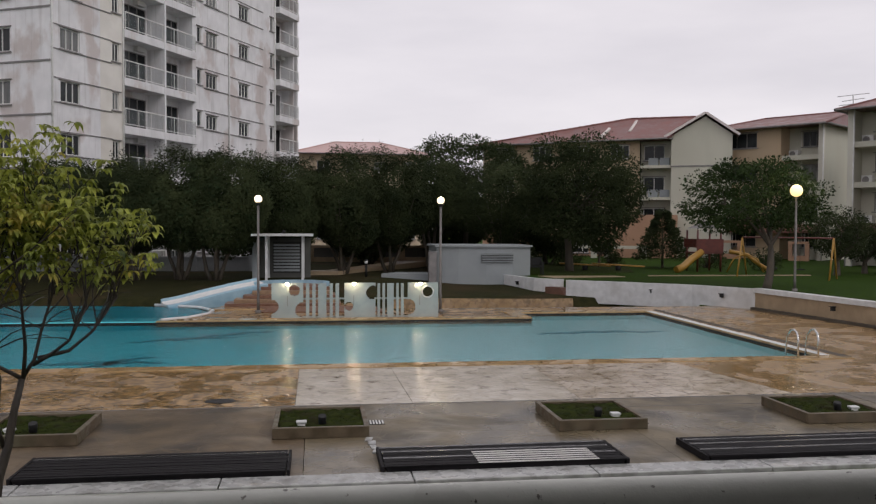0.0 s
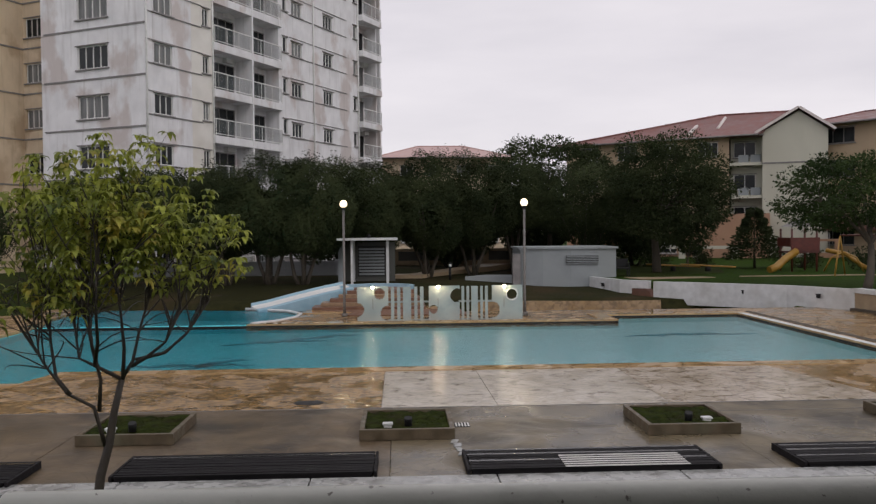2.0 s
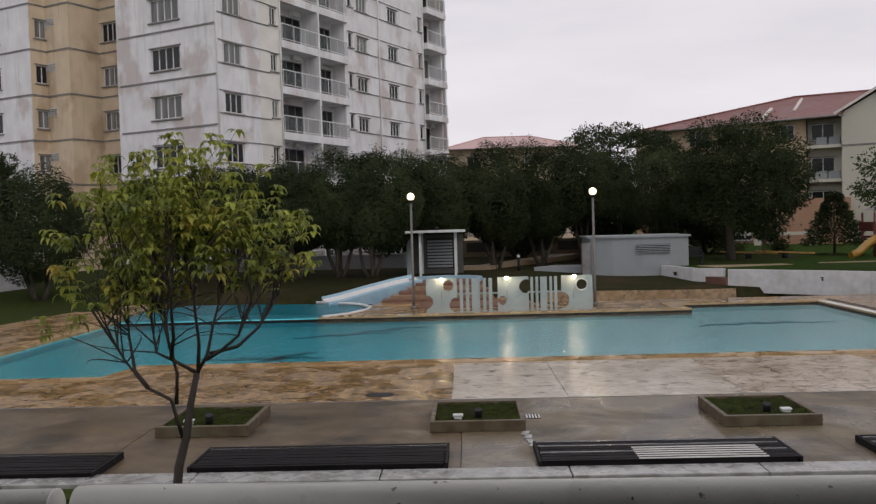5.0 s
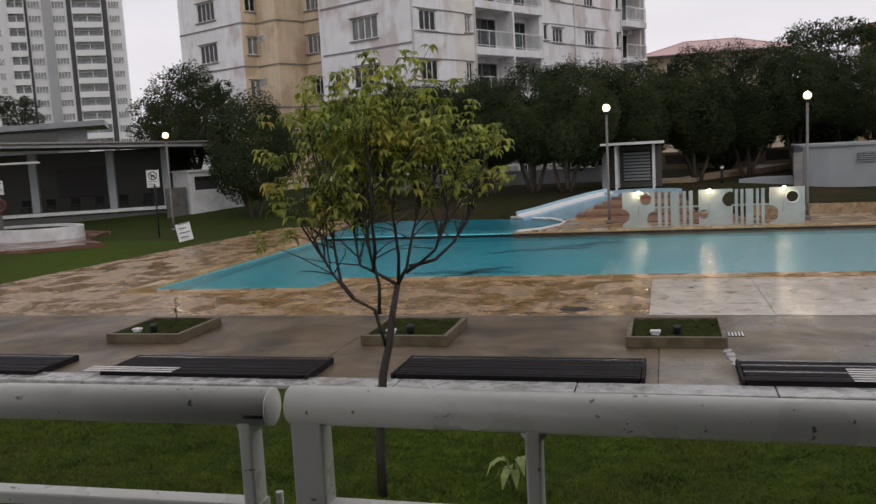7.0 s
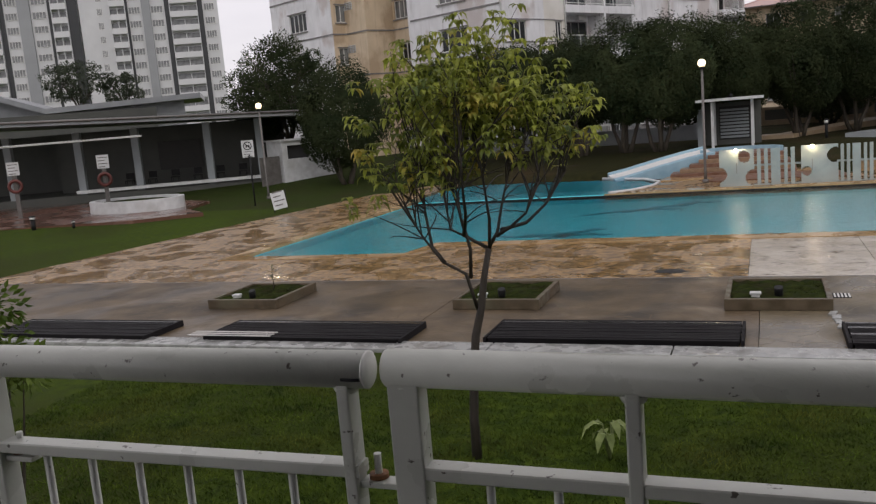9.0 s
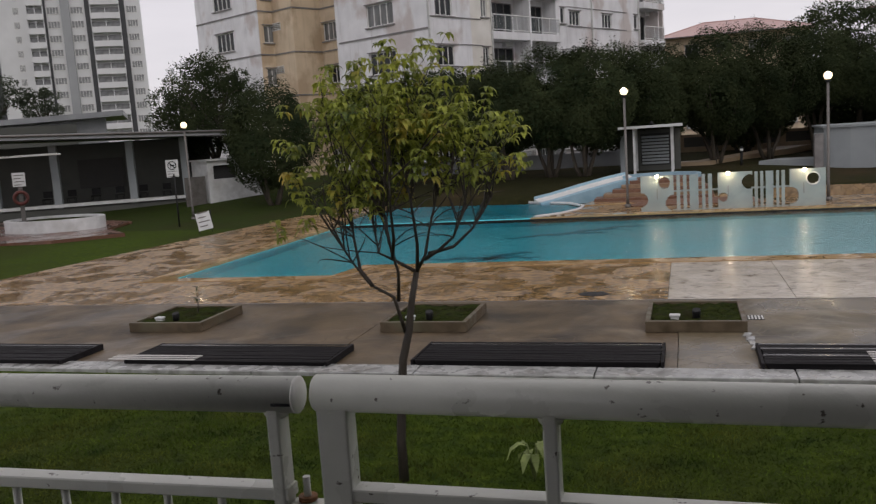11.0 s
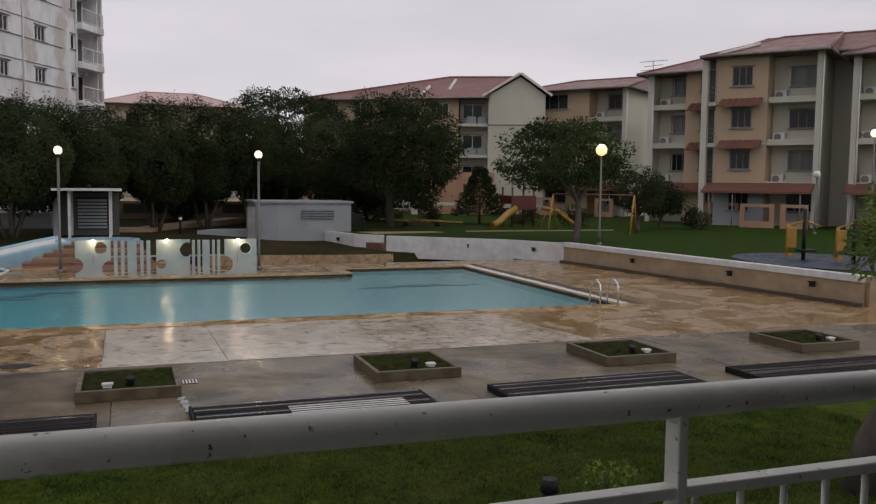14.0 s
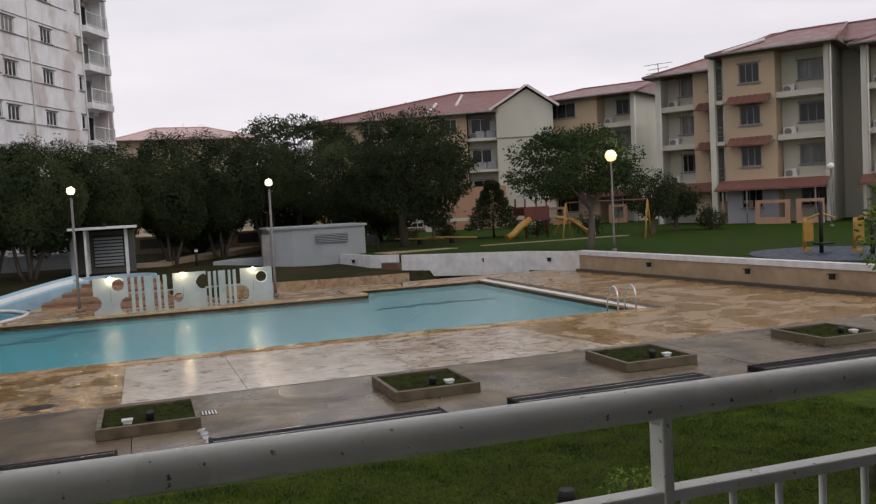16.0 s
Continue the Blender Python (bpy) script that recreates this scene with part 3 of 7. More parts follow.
# darker turf laid over the lawn as the shade of the terrace trees
tagged(part("tree_shade_turf", prism([(11.0, 43.9), (13.6, 43.2), (17.6, 45.6), (20, 53), (14, 62), (11.0, 52)], 0.5, 0.735), M_DARKTURF), "terrace turf coloured dark for the shade under its trees", "planting bed", kind="structure")

POOL = [(-12.65, 18.45), (-8.15, 18.45), (-7.85, 19.9), (12.6, 19.9), (12.5, 31.2), (7.6, 31.2), (7.6, 29.5), (-12.4, 29.5)]
deck = thing("pool_deck", (0, 11, 0), "wet pool deck of stamped tan paving and brown concrete", "pavement", kind="structure")
for x0, x1, material, dz in ((-19.3, -5.2, M_CONCRETE, 0.0), (-5.19, -0.2, M_CONCRETE, -0.003), (-0.19, 5.0, M_CONCGREY, 0.0), (5.01, 10.2, M_CONCGREY, -0.003), (10.21, 34, M_CONCGREY, 0.0)):
    part("concrete_slab", prism([(x0, 10.95), (x1, 10.95), (x1, 15.35), (x0, 15.35)], -0.25, dz), material, deck)
DECK = [
    ("paving", [(-18.6, 15.36), (-5.2, 15.36), (-8.3, 18.0), (-13.1, 18.0), (-13.0, 29.5), (-13.2, 36.8), (-15.6, 36.8), (-17.3, 25.5)], M_STONE, 0.0),
    ("paving", [(-5.19, 15.36), (-0.4, 15.36), (-0.4, 19.35), (-7.4, 19.35), (-8.25, 18.0)], M_STONE, 0.003),
    ("smooth_slab", [(-0.39, 15.36), (1.72, 15.36), (1.66, 19.35), (-0.39, 19.35)], M_SMOOTH, 0.002),
    ("smooth_slab", [(1.73, 15.36), (4.9, 15.36), (4.9, 19.35), (1.67, 19.35)], M_SMOOTH, 0.004),
    ("paving", [(4.91, 15.36), (9.2, 15.36), (8.4, 19.35), (4.91, 19.35)], M_STONEPALE, 0.003),
    ("paving", [(9.21, 15.36), (34, 15.36), (34, 17.6), (19.2, 17.6), (17.3, 33.2), (-3.6, 33.4), (-3.9, 31.9), (13.2, 31.9), (13.2, 19.35), (8.41, 19.35)], M_STONEBROWN, 0.0),
    ("paving", [(-4.5, 30.1), (7.0, 30.1), (7.0, 31.89), (-4.0, 31.89)], M_STONE, 0.003),
]
for name, pts, material, dz in DECK:
    part(name, prism(pts, -0.25, dz), material, deck)
# coping round the pool
COPING = [[(-13.1, 18.01), (-8.3, 18.01), (-8.15, 18.45), (-12.65, 18.45)], [(-8.29, 18.01), (-7.4, 19.36), (-7.85, 19.9), (-8.14, 18.45)],
          [(-7.39, 19.36), (13.19, 19.36), (12.6, 19.9), (-7.84, 19.9)], [(13.19, 19.37), (13.19, 31.88), (12.5, 31.2), (12.61, 19.9)],
          [(13.18, 31.89), (7.01, 31.88), (7.6, 31.2), (12.49, 31.21)], [(7.0, 31.87), (7.0, 30.1), (7.6, 29.5), (7.59, 31.2)],
          [(6.99, 30.09), (-4.6, 30.09), (-5.3, 29.5), (7.58, 29.5)], [(-13.09, 18.02), (-12.66, 18.46), (-12.41, 29.5), (-13.0, 29.5)]]
for pts in COPING:
    part("coping", prism(pts, -0.20, 0.02), M_TAN, deck)
part("white_edge", prism([(12.62, 19.9), (12.86, 19.9), (12.76, 31.2), (12.5, 31.2)], 0.0, 0.027), M_WHITE, deck, "white-painted pool edge")
part("drain_channel", prism([(12.98, 19.62), (13.26, 19.62), (13.20, 31.85), (12.94, 31.6)], 0.0, 0.025), M_BARK, deck, "dark drain channel along the pool")
part("manhole_cover", prism([(-1.75 + 0.28 * math.cos(a), 15.9 + 0.2 * math.sin(a)) for a in [k * math.pi / 8 for k in range(16)]], -0.02, 0.012), M_BLACK, deck)
part("slab_joint", boxes((-19.2, 34, 15.345, 15.365, -0.05, 0.006)), M_BAND, deck, "dark joint between concrete and paving")
part("slab_joint", boxes((5.02, 34, 14.62, 14.634, -0.05, 0.004)), M_BAND, deck, "dark joint across the concrete")
kerb = thing("kerb", (0, 10.7, 0), "low white-painted kerb between lawn and deck", "kerb", kind="structure")
for k in range(27):
    x = -30 + 2.4 * k
    part("kerb_stone", boxes((x, x + 2.385, 10.52, 10.94, -0.3, 0.035 + random.uniform(0, 0.004)), bevel=0.012), M_KERB, kerb)
tagged(part("red_path", prism([(-23.2, 30.2), (-20.9, 28.2), (-23.0, 26.4), (-36, 24), (-40, 34), (-30, 36), (-24, 33)], -0.1, 0.16), M_BRICKRED), "wet red brick path across the lawn", "path", kind="structure")

# ---- pools ----
def basin(name, pts, depth, label):
    b = bmesh.new()
    lo = [b.verts.new((x, y, -depth)) for x, y in pts]
    hi = [b.verts.new((x, y, -0.06)) for x, y in pts]
    b.faces.new(lo)
    for i in range(len(pts)):
        j = (i + 1) % len(pts)
        b.faces.new((lo[i], lo[j], hi[j], hi[i]))
    bmesh.ops.recalc_face_normals(b, faces=b.faces[:])
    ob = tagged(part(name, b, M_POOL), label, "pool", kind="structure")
    cx, cy = sum(p[0] for p in pts) / len(pts), sum(p[1] for p in pts) / len(pts)
    ring = [(x + (0.006 if x < cx else -0.006), y + (0.006 if y < cy else -0.006)) for x, y in pts]
    # black strip along the basin edge, put there as the coping's shadow
    part("coping_shadow_strip", curved_wall(ring[2:8] if len(ring) == 8 else ring[:2], -0.14, -0.035, 0.01), M_BLACK, ob, "black strip as the shadow under the coping")
    return ob


def water(pts, z, label):
    b = bmesh.new()
    b.faces.new([b.verts.new((x, y, z)) for x, y in pts])
    ob = tagged(part("water", b, M_WATER), label, "water", kind="structure")
    return ob


KIDS = [(-12.4, 29.75), (-5.3, 29.75), (-4.5, 30.6), (-4.0, 31.9), (-3.95, 33.1), (-4.6, 34.3), (-6.4, 35.4), (-9, 36.0), (-12, 36.2), (-13.0, 34.6), (-12.9, 32)]
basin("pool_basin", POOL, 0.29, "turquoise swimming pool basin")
water(POOL, -0.07, "rain-pitted turquoise pool water")
basin("kids_pool_basin", KIDS, 0.5, "shallow turquoise children's pool basin")
water(KIDS, -0.045, "shallow turquoise children's pool water")
tagged(part("pool_divider", boxes((-12.4, -5.3, 29.51, 29.75, -1.2, -0.03)), M_POOL), "turquoise weir wall between the two pools", "wall", kind="structure")
STRIPES = [[(-3.77, 27.18), (-3.12, 27.77), (-2.26, 28.37), (-1.35, 28.67)], [(-5.66, 21.76), (-4.97, 22.84), (-4.18, 23.42)], [(-7.24, 22.45), (-5.36, 22.48), (-3.87, 22.48)], [(-5.55, 26.41), (-3.76, 27.17), (-2.42, 27.28)], [(7.2, 27.2), (9.6, 27.6), (11.6, 27.3)]]
stripes = thing("pool_floor_stripes", (-4, 25, -0.29), "dark teal winding bands on the pool floor", "floor bands", kind="structure")
for line in STRIPES:
    left, right = [], []
    n = 8 * (len(line) - 1)
    for i in range(n + 1):
        k, f = min(i // 8, len(line) - 2), i / 8 - min(i // 8, len(line) - 2)
        x = line[k][0] * (1 - f) + line[k + 1][0] * f
        y = line[k][1] * (1 - f) + line[k + 1][1] * f + 0.10 * math.sin(5.1 * x) + 0.06 * math.sin(11 * x)
        w = 0.03 + 0.24 * math.sin(math.pi * i / n) * (0.75 + 0.25 * math.sin(7 * x))
        left.append((x - 0.35 * w, y + w))
        right.append((x + 0.35 * w, y - w))
    part("stripe", prism(left + right[::-1], -0.29, -0.275), M_POOLDARK, stripes)

# ---- retaining wall ----
def wall_run(name, pts, z0, z1, thick, material, parent=None):
    return part(name, curved_wall(pts, z0, z1, thick), material, parent)


rw = thing("retaining_wall", (15.9, 34.45, 0), "long low retaining wall, white render turning to sandy stone", "wall", kind="structure")
wall_run("white_wall", [(9.5, 43.3), (10.42, 39.75), (11.45, 38.75)], -0.2, 0.78, 0.26, M_WHITE, rw)
wall_run("white_wall", [(11.42, 37.95), (13.6, 36.25), (15.9, 34.35), (17.4, 31.85)], -0.2, 0.80, 0.26, M_WHITE, rw)
tagged(part("gap_ramp", prism([(10.6, 38.7), (11.35, 37.9), (12.9, 37.9), (12.0, 39.6)], -0.1, 0.45), M_BRICKRED), "red paved ramp through a gap in the wall", "ramp", kind="structure")
lp = bmesh.new()
lines_ = [[lp.verts.new((3.2 + 1.35 * k, 35.3 + 0.05 * k * math.sin(k) + 0.28 * q, ground_height(3.2 + 1.35 * k, 35.3 + 0.28 * q) + 0.02)) for k in range(7)] for q in range(6)]
for r0, r1 in zip(lines_, lines_[1:]):
    for k in range(6):
        lp.faces.new((r0[k], r0[k + 1], r1[k + 1], r1[k]))
tagged(part("lawn_path", lp, M_STONEBROWN), "tan paved path along the lawn", "path", kind="structure")
wall_run("stone_wall", WALL[4:], -0.2, 0.66, 0.22, M_TANWALL, rw)
wall_run("coping", [(17.4, 31.85), (19.0, 17.75)], 0.66, 0.84, 0.34, M_WHITE, rw)
wall_run("end_wall", [(19.0, 17.75), (26.0, 16.6)], -0.2, 0.82, 0.3, M_TANWALL, rw)
wall_run("footing", [(17.15, 31.7), (18.75, 17.7)], -0.2, 0.09, 0.2, M_BARK, rw)
for x, y in ((9.98, 41.2), (12.6, 37.4), (14.6, 35.5), (16.6, 33.0), (17.78, 27.2), (18.3, 22.4), (18.7, 19.3)):
    lamp = thing("wall_light", (x, y, 0.45), "small dark recessed light on the retaining wall", "wall light", "wall lights")
    part("housing", boxes((x - 0.2, x - 0.08, y - 0.12, y + 0.02, 0.38, 0.52), bevel=0.01), M_BLACK, lamp)
    part("visor", boxes((x - 0.24, x - 0.08, y - 0.14, y + 0.04, 0.52, 0.545)), M_BLACK, lamp)

# ---- unseen veranda, closed behind the camera, added to shade railing and lawn ----
tagged(part("unseen_floor", boxes((-7, 7, -5, 1.62, 1.45, 1.70)), M_VERANDA), "unseen floor kept dark to cut bounce on the railing", "floor", kind="structure")
tagged(part("unseen_wall", boxes((-2.2, 7, -5.2, -5.0, -0.2, 5.0), (7, 7.2, -5.2, 0.25, -0.2, 5.0)), M_VERANDA), "unseen rear and end walls added to darken the railing front", "wall", kind="structure")
tagged(part("veranda_base", boxes((-7, 7, 1.35, 1.55, -0.2, 1.45)), M_WHITE), "plain white base wall under the veranda", "wall", kind="structure")
tagged(part("unseen_ceiling", boxes((-2.2, 7, -5, 1.38, 4.4, 4.6)), M_VERANDA), "unseen ceiling added to shade the railing and lawn", "ceiling", kind="structure")

# ---- railing with its gate: two leaves in one line ----
TILT = along((0, 1.47, 0), 1.2)


def rail_leaf(x0, x1, z0, drop, posts, bars, label, capped):
    """A tubular leaf: handrail, flat rails and posts of 25 by 50 mm section, thin balusters; drop is its sag per metre."""
    leaf = thing("railing", TILT @ pose((x0 + x1) / 2, 0, 1.70), label, "railing", "veranda railing")

    def level(x):
        return z0 - drop * (x - x0)

    def flat_rail(name, below):
        b = bmesh.new()
        ends = []
        for x in (x0 + 0.03, x1 - 0.03):
            z = level(x) - below
            ends.append([b.verts.new(TILT @ Vector((x, y, z + dz))) for y, dz in ((-0.0225, 0.003), (-0.020, 0.0), (0.020, 0.0), (0.0225, 0.003), (0.0225, 0.022), (0.020, 0.025), (-0.020, 0.025), (-0.0225, 0.022))])
        for k in range(8):
            b.faces.new((ends[0][k], ends[0][(k + 1) % 8], ends[1][(k + 1) % 8], ends[1][k]))
        b.faces.new(ends[0])
        b.faces.new(ends[1][::-1])
        bmesh.ops.recalc_face_normals(b, faces=b.faces[:])
        part(name, b, M_RAIL, leaf)

    pts = [TILT @ Vector((x0 + (x1 - x0) * k / 6, 0, level(x0 + (x1 - x0) * k / 6))) for k in range(7)]
    part("handrail", tube(pts, 0.0355, 24), M_RAIL, leaf)
    flat_rail("bottom_rail", 0.208)
    flat_rail("lowest_rail", 0.90)
    for x, w in posts:
        part("post", boxes((x - w / 2, x + w / 2, -0.025, 0.025, 1.70, level(x) - 0.02), m=TILT, bevel=0.004), M_RAIL, leaf)
        part("weld", tube([TILT @ Vector((x, 0, level(x) - 0.044)), TILT @ Vector((x, 0, level(x) - 0.031))], [0.021, 0.027], 10), M_RAIL, leaf)
    for x in bars:
        part("baluster", tube([TILT @ Vector((x, 0, level(x) - 0.88)), TILT @ Vector((x, 0, level(x) - 0.20))], 0.0085, 8), M_RAIL, leaf)
    if capped:
        z = level(x1)
        part("end_cap", tube([TILT @ Vector((x1 + a, 0, z)) for a in (-0.002, 0.001, 0.003, 0.0035)], [0.036, 0.036, 0.033, 0.004], 24), M_CAP, leaf, "white plastic end cap")
        part("seam", tube([TILT @ Vector((x1 - 0.042, -0.0335, z - 0.010)), TILT @ Vector((x1 - 0.004, -0.0335, z - 0.010))], 0.0035, 6), M_BLACK, leaf, "dark open seam under the rail")
    else:
        part("end_collar", tube([TILT @ Vector((x0 + a, 0, level(x0))) for a in (-0.006, -0.003, 0.002)], [0.026, 0.033, 0.0355], 24), M_RAIL, leaf)
    return leaf


rail_leaf(-4.4, -0.752, 2.7245, 0.0, [(-0.800, 0.025), (-1.678, 0.026), (-2.6, 0.026), (-3.5, 0.026)], [-0.94 - 0.1232 * k for k in range(28)], "grey-white tubular steel railing with balusters", True)
rail_leaf(-0.712, 3.9, 2.7295, 0.011, [(-0.678, 0.061), (-0.269, 0.026), (1.152, 0.026), (2.55, 0.026)], [-0.532 + 0.1241 * k for k in range(35)], "grey-white tubular steel gate leaf with balusters", False)
for hx in (-0.757, -1.640):
    hinge = thing("gate_hinge", TILT @ pose(hx, 0.0, 2.52), "rusty pin hinge between gate and railing", "hinge", "railing hinges")
    part("pin", tube([TILT @ Vector((hx, 0.012, 2.49)), TILT @ Vector((hx, 0.012, 2.555))], 0.0075, 10), M_RAIL, hinge)
    part("collar", tube([TILT @ Vector((hx, 0.012, 2.507)), TILT @ Vector((hx, 0.012, 2.516))], 0.019, 12), M_RUST, hinge, "rusted collar")
    part("bracket", boxes((hx - 0.030, hx + 0.050, -0.012, 0.024, 2.494, 2.506), m=TILT, bevel=0.002), M_RAIL, hinge)
# ---- the tower ----
ST, Z0, FLOORS = 2.96, 0.48, 9
TOP = Z0 + ST * FLOORS
AD = 153.4          # direction of the narrow faces
BD = 63.2           # direction of the balcony face
CORNER = Vector((-14.47, 49.99, 0))
UA = Vector((math.cos(radians(AD)), math.sin(radians(AD)), 0))
UB = Vector((math.cos(radians(BD)), math.sin(radians(BD)), 0))
tower = thing("apartment_tower", (-14.47, 49.99, 0.4), "tall weathered white apartment tower with recessed balconies", "apartment building")


def floor_z(k):
    return Z0 + ST * k


def face(origin, degrees, width, cols, material, flip=False, bands=True, name="wall"):
    """One flat face of the tower: openings (x0, x1, sill, head, panes) on every floor."""
    m = along(origin, degrees)
    if flip:
        m = m @ Matrix.Translation((width, 0, 0)) @ Matrix.Rotation(math.pi, 4, "Z")
    holes = [(c[0], c[1], floor_z(k) + c[2], floor_z(k) + c[3]) for k in range(FLOORS) for c in cols]
    part(name, holed_wall(width, -0.3, TOP, holes, 0.25, m), material, tower)
    for k in range(FLOORS):
        for c in cols:
            if c[4]:
                window(tower, m @ pose(c[0], 0.09, floor_z(k) + c[2]), c[1] - c[0], c[3] - c[2], c[4], curtain=0.5)
        if bands:
            part("floor_band", boxes((0.0, width, -0.05, 0.0, floor_z(k) - 0.06, floor_z(k) + 0.04), m=m), M_BAND if material is not M_CREAM else M_CREAM, tower)
    return m


PA = CORNER + UA * 7.95
face(PA, AD + 180, 7.95, [(2.73, 5.11, 0.62, 1.98, 4)], M_TOWER)
# balcony face in stretches
face(CORNER, BD, 3.95, [(0.72, 2.25, 0.76, 1.96, 3)], M_TOWER, name="panel_wall", bands=False)
face(CORNER + UB * 3.951, BD, 1.98, [(1.06, 1.66, 0.86, 1.96, 2)], M_CREAM, bands=False)
face(CORNER + UB * 13.4, BD, 4.35, [(0.38, 0.90, 0.86, 1.96, 1), (1.5, 2.85, 0.76, 1.80, 3)], M_TOWER, bands=False)
face(CORNER + UB * 17.76, BD, 6.95, [(1.5, 2.85, 0.76, 1.80, 3), (6.2, 6.75, 0.86, 1.96, 1)], M_TOWER, bands=False)
mb = along(CORNER, BD)
for k in range(FLOORS):
    z = floor_z(k)
    for x0, x1 in ((0.02, 4.9), (14.6, 17.7), (17.85, 22.8)):
        part("string_course", boxes((x0, x1, -0.05, 0.0, z + 0.66, z + 0.72), (x0, x1, -0.05, 0.0, z + 2.02, z + 2.07), m=mb), M_BAND, tower)
for x in (0.05, 5.93, 17.78, 24.6):
    part("downpipe", tube([mb @ Vector((x, -0.07, 0.2)), mb @ Vector((x, -0.07, TOP))], 0.06, 8), M_FRAME, tower)


def balcony(x0, x1, out, divider, doors):
    """A stack of recessed balconies with slab edges, glass rails, rear wall and doors."""
    part("balcony_back", holed_wall(x1 - x0, -0.2, TOP, [(a, b, floor_z(k) + 0.02, floor_z(k) + 2.1) for k in range(FLOORS) for a, b in doors], 0.2,
                                    mb @ pose(x0, 1.15, 0)), M_TOWER, tower)
    for xs in (x0 - 0.0, x1 - 0.16, *([divider] if divider else [])):
        part("balcony_fin", boxes((xs, xs + 0.16, 0.0 - (0.25 if xs == divider else 0.0), 1.14, 0.2, TOP), m=mb), M_TOWER, tower)
    for k in range(FLOORS):
        z = floor_z(k)
        part("balcony_slab", boxes((x0 - 0.05, x1 + 0.05, -out, 1.14, z - 0.50, z), m=mb, bevel=0.02), M_TOWER, tower)
        for a, b in doors:
            window(tower, mb @ pose(x0 + a, 1.20, z + 0.02), b - a, 2.08, 3, sill=False, curtain=0.2, dark=True)
        rail = part("balcony_rail", boxes((x0, x1, 0.02 - out, 0.08 - out, z + 1.04, z + 1.10), (x0, x1, 0.03 - out, 0.07 - out, z + 0.10, z + 0.14), m=mb), M_FRAME, tower)
        b2 = bmesh.new()
        n = int((x1 - x0) / 1.2)
        for i in range(n + 1):
            x = x0 + 0.03 + (x1 - x0 - 0.08) * i / n
            box(b2, x, x + 0.035, 0.03 - out, 0.07 - out, z, z + 1.05, m=mb)
        tagged(part("railing_upright", b2, M_FRAME, rail), kind="stuff")
        part("glass_panel", boxes((x0 + 0.02, x1 - 0.02, 0.045 - out, 0.055 - out, z + 0.13, z + 1.04), m=mb), M_RAILGLASS, rail)
        if random.random() < 0.7:
            ac = part("air_conditioner", boxes((x0 + 2.4, x0 + 3.2, 0.75, 1.1, z + 2.15, z + 2.6), m=mb, bevel=0.02), M_FRAME, tower)


balcony(5.95, 13.4, 0.22, 9.8, [(1.25, 3.72), (5.25, 7.2)])
balcony(24.75, 28.0, 0.5, None, [(0.9, 2.95)])
# stepped yellow wing and the far white wing
P1 = Vector((-25.66, 55.4, 0))
face(P1 + UA * 3.17, AD + 180, 3.17, [(0.25, 1.75, 1.62, 2.10, 0)], M_YELLOW)
mg = along(P1 + UA * 3.17, AD + 180)
for k in range(FLOORS):
    g_ = part("grille", boxes(*[(0.25, 1.75, -0.03, 0.03, floor_z(k) + 1.62 + 0.12 * i, floor_z(k) + 1.67 + 0.12 * i) for i in range(5)], *[(0.25 + 0.3 * i, 0.29 + 0.3 * i, -0.02, 0.04, floor_z(k) + 1.62, floor_z(k) + 2.10) for i in range(6)], m=mg), M_FRAME, tower)
face(P1, BD, 2.45, [], M_YELLOW)
P2 = P1 + UB * 2.45
face(P2, AD + 180, 4.3, [(0.25, 1.75, 0.70, 1.95, 3)], M_YELLOW)
P3 = Vector((-28.2, 55.3, 0))
face(P3 + UA * 7.7, AD + 180, 7.7, [(2.4, 4.6, 0.62, 1.95, 4)], M_TOWER)
face(P3, BD, 2.0, [(0.4, 1.3, 0.8, 2.0, 2)], M_YELLOW)
face(PA, BD, 4.5, [], M_TOWER)
# black block inside the walls, as the shade of unlit rooms
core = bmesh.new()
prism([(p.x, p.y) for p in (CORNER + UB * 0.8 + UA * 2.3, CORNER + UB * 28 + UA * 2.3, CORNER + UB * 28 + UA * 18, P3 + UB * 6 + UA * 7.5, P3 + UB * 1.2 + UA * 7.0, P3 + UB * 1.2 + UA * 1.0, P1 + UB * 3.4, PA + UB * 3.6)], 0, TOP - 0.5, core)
part("shade_core", core, M_DARK, tower)
part("roof_slab", prism([(p.x, p.y) for p in (CORNER, CORNER + UB * 28.8, CORNER + UB * 28.8 + UA * 18, P3 + UB * 7 + UA * 7.7, P3 + UA * 7.7, P3, P3 + UB * 2, P1, P2, PA + UB * 3.8, PA)], TOP, TOP + 0.5), M_TOWER, tower)
part("side_wall", boxes((0, 18, 0, 0.2, -0.3, TOP), m=along(CORNER + UB * 28.75, AD)), M_TOWER, tower)
part("side_wall", boxes((0, 16, 0, 0.2, -0.3, TOP), m=along(P3 + UA * 7.5, BD)), M_TOWER, tower)

